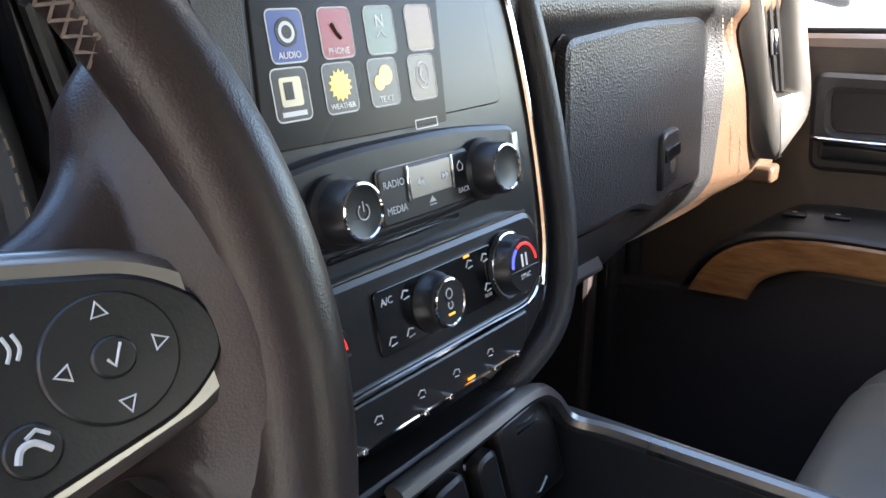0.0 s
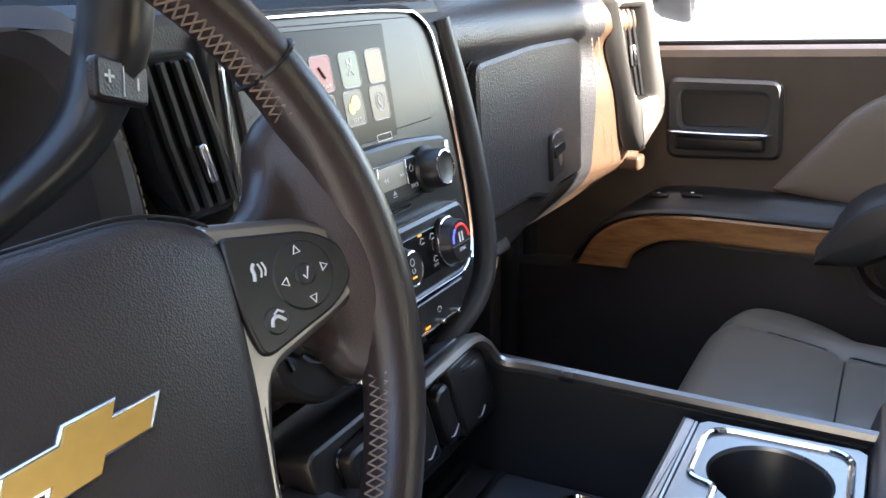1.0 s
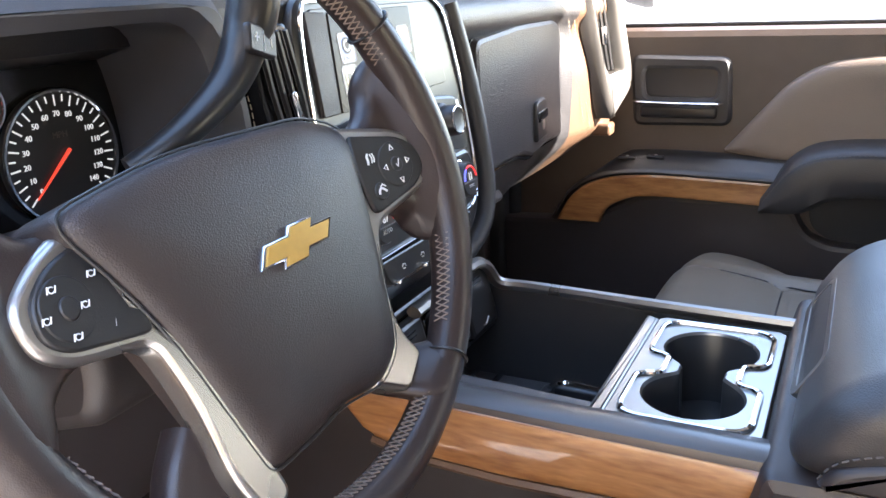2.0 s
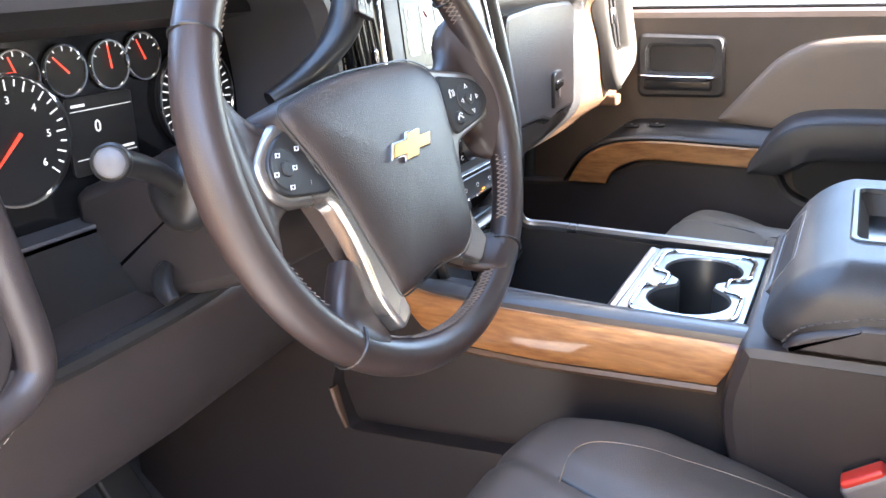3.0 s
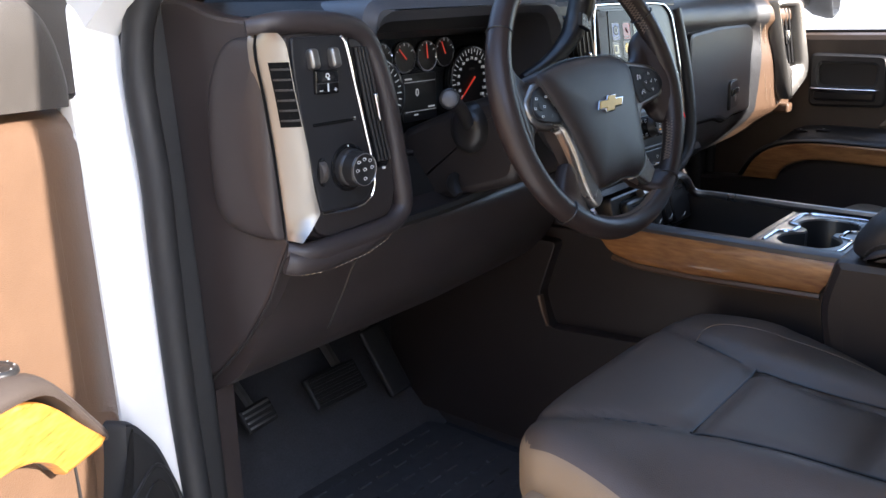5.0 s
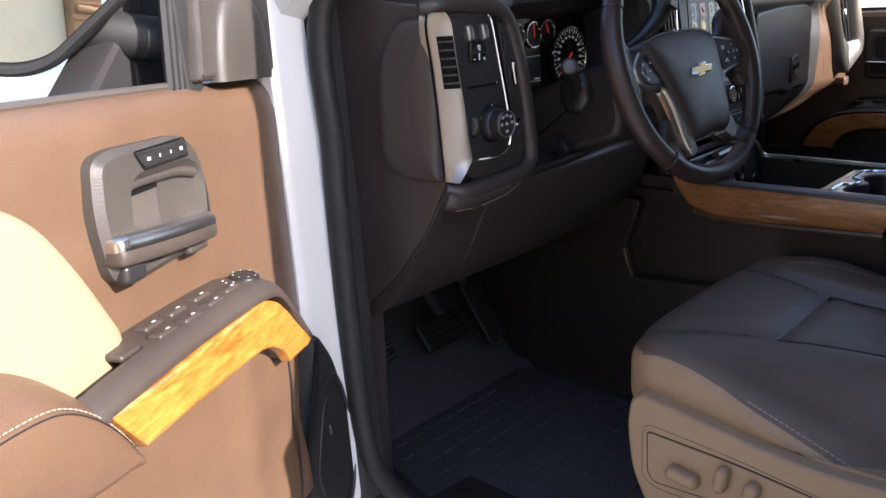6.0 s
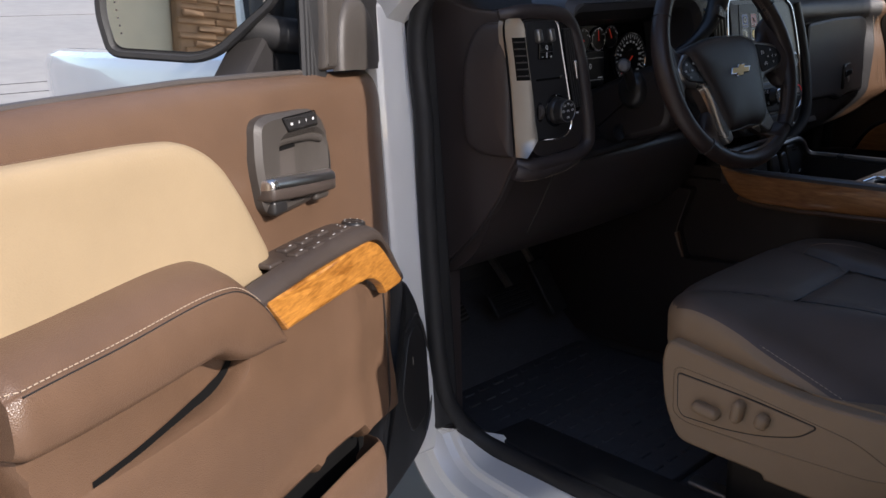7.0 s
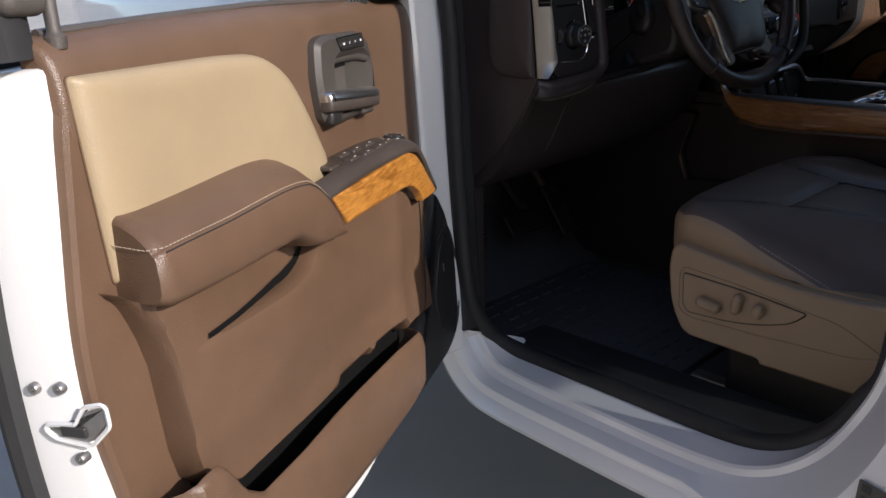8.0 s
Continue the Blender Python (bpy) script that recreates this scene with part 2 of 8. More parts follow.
def frame_ring(outer, inner, depth, bevel=0.002, z0=0.0, bm=None):
    """A flat ring between two outlines with as many points, standing out by depth."""
    bm = bm or bmesh.new()
    o, i = [Vector((p[0], p[1])) for p in outer], [Vector((p[0], p[1])) for p in inner]
    b = bevel
    seq = [(o, 0, 0), (o, 0, depth - b), (o, b, depth), (i, -b, depth), (i, 0, depth - b), (i, 0, 0)]
    ls = [[Vector((p.x, p.y, z0 + z)) for p in (inset(l, d) if d else l)] for l, d, z in seq]
    vs = [[bm.verts.new(p) for p in l] for l in ls]
    k = len(vs[0])
    for a, c in zip(vs, vs[1:] + vs[:1]):
        for q in range(k):
            w = (q + 1) % k
            bm.faces.new((a[q], a[w], c[w], c[q]))
    return bm


def rbox(size, r, n=3, bm=None, m=None, cells=(1, 1, 1)):
    """A box with round edges; cells: how often each side is cut, for shaping it."""
    bm2 = bmesh.new()
    h = [s / 2 for s in size]
    r = min(r, *h)
    def stops(a, c):
        inner = [(-a + r) + (2 * a - 2 * r) * i / c for i in range(c + 1)]
        lo = [-a + r - r * math.tan(math.pi / 4 * (1 - j / n)) for j in range(n)]
        return lo + inner + [-v for v in reversed(lo)]
    st = [stops(h[i], cells[i]) for i in range(3)]
    cache = {}
    def vert(p):
        key = tuple(round(c, 6) for c in p)
        if key not in cache:
            q = Vector([max(-h[i] + r, min(h[i] - r, p[i])) for i in range(3)])
            d = Vector(p) - q
            cache[key] = bm2.verts.new(q + d.normalized() * r if d.length > 1e-9 else Vector(p))
        return cache[key]
    for ax in range(3):
        a, b = (ax + 1) % 3, (ax + 2) % 3
        for sg in (-1, 1):
            for i in range(len(st[a]) - 1):
                for j in range(len(st[b]) - 1):
                    q = []
                    for (ii, jj) in ((i, j), (i + 1, j), (i + 1, j + 1), (i, j + 1)):
                        p = [0, 0, 0]
                        p[ax], p[a], p[b] = sg * h[ax], st[a][ii], st[b][jj]
                        q.append(vert(p))
                    if len(set(q)) == 4:
                        bm2.faces.new(q if sg > 0 else q[::-1])
    if m is not None:
        bmesh.ops.transform(bm2, matrix=m, verts=bm2.verts)
    if bm is None:
        return bm2
    me = bpy.data.meshes.new("t")
    bm2.to_mesh(me)
    bm2.free()
    bm.from_mesh(me)
    bpy.data.meshes.remove(me)
    return bm


def tube(points, r, closed=False, sides=8, bm=None, up=(0, 0, 1), flat=1.0):
    """A round bar along points; r may be one radius or one for each point."""
    bm = bm or bmesh.new()
    pts = [Vector(p) for p in points]
    k = len(pts)
    loops, u = [], Vector(up)
    for i, p in enumerate(pts):
        a = pts[i - 1] if (i or closed) else p
        b = pts[(i + 1) % k] if (i < k - 1 or closed) else p
        t = (b - a).normalized()
        x = u.cross(t)
        if x.length < 1e-4:
            x = t.orthogonal()
        x.normalize()
        y = t.cross(x).normalized()
        u = y if not closed else Vector(up)
        ri = r[i] if isinstance(r, (list, tuple)) else r
        loops.append([p + x * ri * math.cos(2 * math.pi * j / sides) + y * ri * flat * math.sin(2 * math.pi * j / sides) for j in range(sides)])
    if closed:
        vs = [[bm.verts.new(p) for p in l] for l in loops]
        for a, b in zip(vs, vs[1:] + vs[:1]):
            for i in range(sides):
                j = (i + 1) % sides
                bm.faces.new((a[i], a[j], b[j], b[i]))
    else:
        rings(bm, loops)
    return bm


def lathe(profile, n=24, bm=None, m=None):
    """A profile of (radius, height) turned about the local z axis; closed at both ends."""
    bm2 = bm or bmesh.new()
    before = len(bm2.verts)
    rings(bm2, [[Vector((r * math.cos(2 * math.pi * i / n), r * math.sin(2 * math.pi * i / n), z)) for i in range(n)] for r, z in profile])
    if m is not None:
        bm2.verts.ensure_lookup_table()
        bmesh.ops.transform(bm2, matrix=m, verts=bm2.verts[before:])
    return bm2


def sweep_x(profile, x0, x1, n=1, shape=None, bm=None):
    """A closed (y, z) profile carried from x0 to x1; shape(x, y, z) may move its points."""
    bm = bm or bmesh.new()
    ls = []
    for i in range(n + 1):
        x = x0 + (x1 - x0) * i / n
        ls.append([Vector(shape(x, p[0], p[1]) if shape else (x, p[0], p[1])) for p in profile])
    rings(bm, ls)
    return bm


def smooth_line(pts, n=8, closed=False):
    """A flowing line through points (Catmull-Rom)."""
    p = [Vector(q) for q in pts]
    k, out = len(p), []
    for i in range(k if closed else k - 1):
        a = p[i - 1] if (i or closed) else p[0]
        b, c = p[i], p[(i + 1) % k]
        d = p[(i + 2) % k] if (i + 2 < k or closed) else p[-1]
        for j in range(n):
            t = j / n
            out.append(0.5 * (2 * b + (c - a) * t + (2 * a - 5 * b + 4 * c - d) * t * t + (3 * b - a - 3 * c + d) * t ** 3))
    if not closed:
        out.append(p[-1])
    return out


def words(text, size, m, mat, parent, name="lettering", depth=0.0003, align="CENTER"):
    cu = bpy.data.curves.new(name, "FONT")
    cu.body, cu.size, cu.align_x, cu.align_y, cu.extrude, cu.resolution_u = text, size, align, "CENTER", depth, 2
    ob = bpy.data.objects.new(name, cu)
    scene.collection.objects.link(ob)
    bpy.context.view_layer.update()
    me = bpy.data.meshes.new_from_object(ob.evaluated_get(bpy.context.evaluated_depsgraph_get()))
    bpy.data.objects.remove(ob)
    me.transform(m)
    me.materials.clear()
    me.materials.append(mat)
    o = new(name, me)
    o.parent = parent
    return o


def stitches(points, parent, length=0.0045, gap=0.0025, r=0.0006, name="stitching", mat=None):
    """A row of short raised thread stitches along a line, in one mesh."""
    pts = [Vector(p) for p in points]
    far = [0.0]
    for a, b in zip(pts, pts[1:]):
        far.append(far[-1] + (b - a).length)

    def at(d):
        i = max(0, min(len(pts) - 2, int(np.searchsorted(far, d)) - 1))
        return pts[i].lerp(pts[i + 1], (d - far[i]) / max(1e-9, far[i + 1] - far[i]))
    bm, run = bmesh.new(), 0.0
    while run + length < far[-1]:
        tube((at(run), at(run + length)), r, sides=4, bm=bm)
        run += length + gap
    return tagged(part(name, bm, mat or THREAD, parent), kind="stuff")


def attach(o, owner, to=None):
    """Hangs a mesh that lies in world place under a thing, or under one of its parts."""
    o.parent = to or owner
    o.matrix_parent_inverse = Matrix() if to else Matrix.Translation(-Vector(owner.location))
    return o


def adder(owner, m=None, smooth=40):
    """A short way to give a thing its parts, all in one frame m."""
    def add(name, bm, mat, label="", to=None, angle=smooth, at=None):
        f = m if at is None else (m @ at if m is not None else at)
        return attach(part(name, bm, mat, None, label, angle, f), owner, to)
    return add


def flat(x, y, z=0.0):
    return Matrix.Translation((x, y, z))


def lettering(text, size, m, mat, owner, to=None):
    return attach(words(text, size, m, mat, None), owner, to)


def bars(bm, x, y, w, h, d=0.0004, z=0.0):
    """A thin raised bar, for marks that cannot be read."""
    return prism([(x - w / 2, y - h / 2), (x + w / 2, y - h / 2), (x + w / 2, y + h / 2), (x - w / 2, y + h / 2)], d, 0, z, bm)


def circle(r, n=32, cx=0.0, cy=0.0, ry=None):
    return [Vector((cx + r * math.cos(2 * math.pi * i / n), cy + (ry or r) * math.sin(2 * math.pi * i / n))) for i in range(n)]


# ---- ground and surroundings ----
def ground():
    bm = bmesh.new()
    # level round the truck, climbing gently beyond its nose
    rise = lambda y: 0.0 if y < 7 else 0.012 * (y - 7) ** 2 if y < 12 else min(0.3 + 0.13 * (y - 12), 8.0)
    lines = [[bm.verts.new((x, y, rise(y))) for x in (-600, -60, -20, -8, 0, 8, 20, 60, 600)] for y in (-600, -60, -20, 0, 7, 8, 9, 10, 11, 12, 20, 35, 60, 72, 600)]
    for a, b in zip(lines, lines[1:]):
        for i in range(8):
            bm.faces.new((a[i], a[i + 1], b[i + 1], b[i]))
    tagged(part("ground", bm, CONCRETE, smooth=0), "pale sunlit concrete yard around the truck", "ground", kind="structure")
    g = bpy.data.objects["ground"]
    for k in range(5):
        for size, at in (((40.0, 0.018, 0.004), (-12.0, -6.5 + 3.2 * k, 0.001)), ((0.018, 40.0, 0.004), (-2.6 - 2.9 * k, 0.0, 0.001))):
            o = part("joint", rbox(size, 0.001, 1, m=pose(*at)), RUBBER, smooth=0)
            o.parent = g
    for y in (8.6, 13.5, 14.3, 24.0, 38.0):
        o = part("joint", rbox((60.0, 0.05 if y < 30 else 0.2, 0.012), 0.001, 1, m=pose(6.0, y, rise(y))), RUBBER, smooth=0)
        o.parent = g


def building():
    b = thing("building", "cream stucco building with ledge stone pier", "building", (-7.4, -3, 0))
    add = adder(b, None, 30)
    add("wall", rbox((0.4, 11.0, 4.4), 0.03, 2, m=pose(-7.25, 2.60, 2.2)), STUCCO, "cream stucco wall")
    add("wall", rbox((0.4, 12.0, 4.4), 0.03, 2, m=pose(-7.25, -11.7, 2.2)), STUCCO, "cream stucco wall")
    pier = add("stone_pier", rbox((0.5, 2.8, 4.4), 0.03, 2, m=pose(-7.20, -4.3, 2.2)), STONE, "ledge stone pier")
    add("parapet", rbox((0.7, 25.0, 0.25), 0.04, 2, m=pose(-7.25, -5.5, 4.5)), STUCCO)
    rnd = random.Random(4)
    shapes = []
    for k in range(6):
        me = bpy.data.meshes.new("stone")
        bm = rbox((0.10, 0.20 + 0.05 * k, 0.058), 0.012, 1)
        for v in bm.verts:
            v.co += Vector((rnd.uniform(-0.012, 0.012), rnd.uniform(-0.008, 0.008), rnd.uniform(-0.004, 0.004)))
        bm.to_mesh(me)
        bm.free()
        me.materials.append(STONE)
        shapes.append(me)
    for c in range(28):
        y, z = -5.60, 1.05 + 0.064 * c
        while y < -3.0:
            k = rnd.randrange(6)
            ln = 0.20 + 0.05 * k
            if y + ln > -2.90:
                k = 0
                ln = 0.20
                if y + ln > -2.88:
                    break
            o = new("stone", shapes[k])
            o.matrix_basis = pose(-6.978 + rnd.uniform(-0.012, 0.014), y + ln / 2, z, 0, 0, rnd.uniform(-2, 2))
            attach(o, b, pier)
            y += ln + 0.008
    return b


# ---- truck shell ----
LEFT, RIGHT = -1, 1
# the driver's door opening stands a little askew to the dashboard
ASKEW = pose(-0.8047, 0.1731, 1.0091) @ pose(0, 0, 0, 0, 0, -4.41) @ pose(0, 0, 0, -2.88) @ pose(0, 0, 0, 0, 0.82) @ Matrix.Scale(0.943, 4) @ Matrix.Translation((0.8, -0.2, -1.0))


def truck_body():
    t = thing("truck_body", "white crew cab pickup body, driver door open", "truck", (0, -0.3, 0))
    obs = []

    def add(name, bm, mat, label="", smooth=40):
        o = part(name, bm, mat, None, label, smooth)
        obs.append(o)
        return o

    sec = [(0.650, -0.002), (0.695, 0.003), (0.728, 0.007), (0.739, 0.008), (0.744, 0.012), (0.748, 0.022), (0.760, 0.030), (0.782, 0.035), (0.787, 0.037), (0.790, 0.042), (0.793, 0.052), (0.805, 0.062), (0.812, 0.072), (0.808, 0.082), (0.795, 0.086), (0.650, 0.086)]
    run = smooth_line([(0.212, 0.67), (0.20, 0.635), (0.165, 0.592), (0.10, 0.578), (-0.10, 0.574), (-0.33, 0.574), (-0.43, 0.594), (-0.505, 0.645), (-0.56, 0.72), (-0.60, 0.82), (-0.62, 1.0), (-0.63, 1.25)], 5)
    for sx in (LEFT, RIGHT):
        ls = []
        for n, p in enumerate(run):
            a, b = run[max(n - 1, 0)], run[min(n + 1, len(run) - 1)]
            tg = (b - a).normalized()
            out = Vector((-tg.y, tg.x))
            up = max(0.0, min(1.0, (p.y - 0.60) / 0.05)) if p.x > 0 else 0.0
            back = max(0.0, min(1.0, (-0.34 - p.x) / 0.12))
            ls.append([Vector((sx * max(x + 0.035 * back * (x > 0.78), 0.65 + 0.135 * up), p.x + out.x * dd * (1 + 0.9 * back * (x > 0.78)), p.y + out.y * dd * (1 + 0.9 * back * (x > 0.78)))) for x, dd in sec])
        bm = bmesh.new()
        rings(bm, ls)
        add("sill", bm, WHITE_PAINT, "white painted door sill", 17)
        # hinge pillar, fender and front corner
        add("hinge_pillar", prism(rpoly([(0.30, 0.60), (0.34, 0.60), (0.36, 1.30), (0.30, 1.42), (0.215, 1.42), (0.205, 1.2), *(((0.205, 0.66), (0.22, 0.60)) if sx == LEFT else ((0.205, 0.88), (0.29, 0.86)))], 0.012), 0.075, 0.02, bm=None), WHITE_PAINT).data.transform(
            Matrix(((0, 0, sx, sx * 0.785), (1, 0, 0, 0), (0, 1, 0, 0), (0, 0, 0, 1))))
        add("hinge_trim", rbox((0.06, 0.05, 0.78), 0.012, 2, m=pose(sx * 0.762, 0.225, 1.035)), RUBBER)
        add("fender", prism(rpoly([(sx * x, y) for x, y in ((0.70, 0.355), (0.965, 0.355), (0.965, 1.18), (0.90, 1.62), (0.80, 1.90), (0.70, 1.95))][::sx], [0.04, 0.04, 0.2, 0.2, 0.05, 0.05][::sx]), 0.71, 0.035, 0.62), WHITE_PAINT)
        # A pillar up to the roof
        bm = tube(smooth_line([(sx * 0.80, 0.30, 1.36), (sx * 0.765, 0.12, 1.50), (sx * 0.70, -0.10, 1.68), (sx * 0.655, -0.30, 1.80)], 5), [0.055] * 16, sides=8)
        add("a_pillar", bm, WHITE_PAINT)
        bm = tube(smooth_line([(sx * 0.715, 0.27, 1.38), (sx * 0.69, 0.09, 1.51), (sx * 0.64, -0.12, 1.68), (sx * 0.60, -0.30, 1.78)], 5), [0.034] * 16, sides=8)
        add("pillar_trim", bm, COCOA)
        # B pillar, leaning inwards above the belt line
        add("b_pillar", rbox((0.13, 0.18, 0.80), 0.03, 3, m=pose(sx * 0.775, -0.79, 0.90)), WHITE_PAINT)
        # left top, out of view, is widened to shade the hinge pillar
        bm = bmesh.new()
        rings(bm, [[Vector((sx * (x + dx), -0.76 + dy, z)) for dx, dy in ((-0.055, -0.085), (0.030 + b, -0.10), (0.042 + b, -0.08), (0.042 + b, 0.08), (0.030 + b, 0.10), (-0.055, 0.085))] for x, z, b in ((0.755, 1.25, 0.10 * (sx < 0)), (0.695, 1.38, 0.13 * (sx < 0)), (0.662, 1.50, 0.12 * (sx < 0)), (0.654, 1.65, 0.12 * (sx < 0)), (0.642, 1.83, 0.12 * (sx < 0)), (0.640, 1.90, 0.11 * (sx < 0)))])
        add("b_pillar_top", bm, COCOA)
        # tinted rear side glass, unseen, added to cut the light from behind
        bm = bmesh.new()
        rings(bm, [[Vector((sx * (0.775 - 0.26 * (z - 1.29)), y, z)) for y in (-0.86, -1.85)] for z in (1.29, 1.50, 1.79)], cap0=False, cap1=False, closed=False)
        add("rear_side_glass", bm, TINTED)
        add("rear_side", rbox((0.12, 1.35, 0.86), 0.05, 3, m=pose(sx * 0.85, -1.45, 0.86)), WHITE_PAINT)
        add("cargo_side", rbox((0.12, 1.7, 0.7), 0.05, 3, m=pose(sx * 0.88, -3.0, 0.95)), WHITE_PAINT)
        add("c_pillar", rbox((0.10, 0.30, 0.62), 0.04, 3, m=pose(sx * 0.72, -2.0, 1.55)), WHITE_PAINT)
    for sx in (LEFT, RIGHT):
        line = [(sx * 0.775, 0.175, 1.42), (sx * 0.783, 0.190, 1.2), (sx * 0.783, 0.197, 0.92), (sx * 0.772, 0.20, 0.74), (sx * 0.74, 0.205, 0.66), (sx * 0.70, 0.19, 0.605), (sx * 0.678, 0.10, 0.583),
                (sx * 0.672, -0.10, 0.578), (sx * 0.672, -0.34, 0.578), (sx * 0.675, -0.44, 0.60), (sx * 0.68, -0.51, 0.65), (sx * 0.685, -0.56, 0.72), (sx * 0.69, -0.60, 0.82), (sx * 0.69, -0.625, 1.2), (sx * 0.65, -0.64, 1.66),
                (sx * 0.63, -0.5, 1.74), (sx * 0.64, -0.25, 1.73), (sx * 0.69, -0.02, 1.58)]
        add("door_seal", tube(smooth_line(line, 8, closed=True), 0.017, closed=True, sides=12, up=(1, 0, 0)), RUBBER)
    # hood, cowl and windscreen
    bm = sweep_x([(0.62, 1.15), (0.66, 1.315), (1.2, 1.345), (1.75, 1.33), (1.95, 1.22), (2.0, 1.05), (2.0, 0.6), (0.62, 0.6)], -0.90, 0.90, 12,
                 lambda x, y, z: (x * (1 - 0.20 * max(0.0, min(1.0, (y - 1.2) / 0.7))), y - 0.10 * (x / 0.93) ** 2 * (y > 1.5), z - (0.02 * (x / 0.93) ** 4 if z > 1 else 0)))
    add("hood", bm, WHITE_PAINT)
    bm = bmesh.new()
    rings(bm, [[Vector((0.74 * (1 - 0.16 * v) * u, 0.60 - 0.92 * v - 0.10 * u * u * (1 - v), 1.35 + 0.45 * v)) for u in np.linspace(-1, 1, 11)] for v in np.linspace(0, 1, 6)], cap0=False, cap1=False, closed=False)
    add("windscreen", bm, GLASS).visible_shadow = False
    # roof and its lining
    add("roof", rbox((1.34, 1.95, 0.09), 0.04, 4, m=pose(0, -1.22, 1.85), cells=(4, 4, 1)), WHITE_PAINT)
    add("roof_lining", rbox((1.26, 1.8, 0.02), 0.01, 2, m=pose(0, -1.2, 1.79)), LINING)
    for sx in (LEFT, RIGHT):
        add("roof_rail", tube([(sx * 0.655, -0.30, 1.80), (sx * 0.66, -1.2, 1.815), (sx * 0.655, -2.1, 1.80)], 0.045, sides=8), WHITE_PAINT)
    # unseen rear pane, added with the side ones to dim the cabin
    bm = bmesh.new()
    rings(bm, [[Vector((x, y, z)) for x in (-0.70, 0.70)] for y, z in ((-2.13, 1.36), (-2.10, 1.72))], cap0=False, cap1=False, closed=False)
    add("rear_glass", bm, TINTED)
    add("rear_wall", rbox((1.45, 0.08, 0.85), 0.03, 2, m=pose(0, -2.12, 0.95)), COCOA)
    add("rear_header", rbox((1.3, 0.08, 0.12), 0.03, 2, m=pose(0, -2.12, 1.76)), COCOA)
    # floor, firewall
    add("floor_pan", rbox((1.36, 2.6, 0.06), 0.01, 1, m=pose(0, -0.78, 0.535)), CARPET)
    add("firewall", rbox((1.56, 0.05, 0.95), 0.01, 1, m=pose(0, 0.60, 0.92)), CARPET)
    add("toe_board", rbox((1.50, 0.34, 0.03), 0.01, 1, m=pose(0, 0.50, 0.66, 42)), CARPET)
    add("tunnel", rbox((0.25, 0.75, 0.28), 0.05, 3, m=pose(0.05, 0.27, 0.67)), CARPET)
    for sx in (LEFT, RIGHT):
        near = 0.19 if sx == LEFT else 0.235
        add("kick_panel", prism(rpoly([(near, 0.56), (0.62, 0.56), (0.62, 1.0), (near - 0.01, 1.0)], 0.03), 0.03, 0.008), COCOA_SHADED).data.transform(
            Matrix(((0, 0, -sx, sx * 0.735), (1, 0, 0, 0), (0, 1, 0, 0), (0, 0, 0, 1))))
        add("scuff_plate", rbox((0.11, 0.78, 0.02), 0.008, 2, m=pose(sx * 0.605, -0.18, 0.585)), RUBBER)
    # road wheels
    for wx in (-0.80, 0.80):
        for wy in (1.35, -2.55):
            m = pose(wx, wy, 0.40, 0, 90 if wx > 0 else -90)
            w = add("wheel", lathe([(0.22, -0.13), (0.375, -0.13), (0.398, -0.10), (0.400, 0.0), (0.398, 0.10), (0.375, 0.13), (0.25, 0.135), (0.24, 0.10)], 40, m=m), RUBBER, "black tyre on a grey wheel")
            r = part("rim", lathe([(0.245, 0.09), (0.245, 0.125), (0.215, 0.115), (0.10, 0.085), (0.06, 0.11), (0.02, 0.11)], 32, m=m), STEEL)
            r.parent = w
    lm = axes((-0.8965, -0.616, 0.757), (-0.22, -0.97, -0.04), (0.08, 0.0, 1.0))
    ob = add("data_label", prism(rpoly([(0.0, 0.0), (0.0, -0.07), (0.085, -0.07), (0.085, 0.0)], 0.002), 0.0012, 0.0004, -0.0002), GREY_PLASTIC, "grey printed sticker")
    ob.data.transform(lm)
    bm = bmesh.new()
    bars(bm, 0.011, -0.008, 0.012, 0.010, z=0.0012)
    for k in range(5):
        bars(bm, 0.034 + 0.004 * (k % 2), -0.020 - 0.010 * k, 0.055, 0.0022, z=0.0012)
    add("label_print", bm, JET_SMOOTH).data.transform(lm)
    for o in obs:
        if o.name.split(".")[0] in ("sill", "door_seal", "hinge_pillar", "hinge_trim", "scuff_plate") and o.data.vertices[0].co.x < 0:
            o.data.transform(ASKEW)
    under(t, *obs)
    return t



ground()
building()
truck_body()


# ---- dashboard ----
FACE = axes((0, 0, 0), (1, 0, 0), (0, 0, 1))          # x, height; out of the face towards the seats
SIDE_L = axes((-0.745, 0, 0), (0, -1, 0), (0, 0, 1))    # left end: x is -y


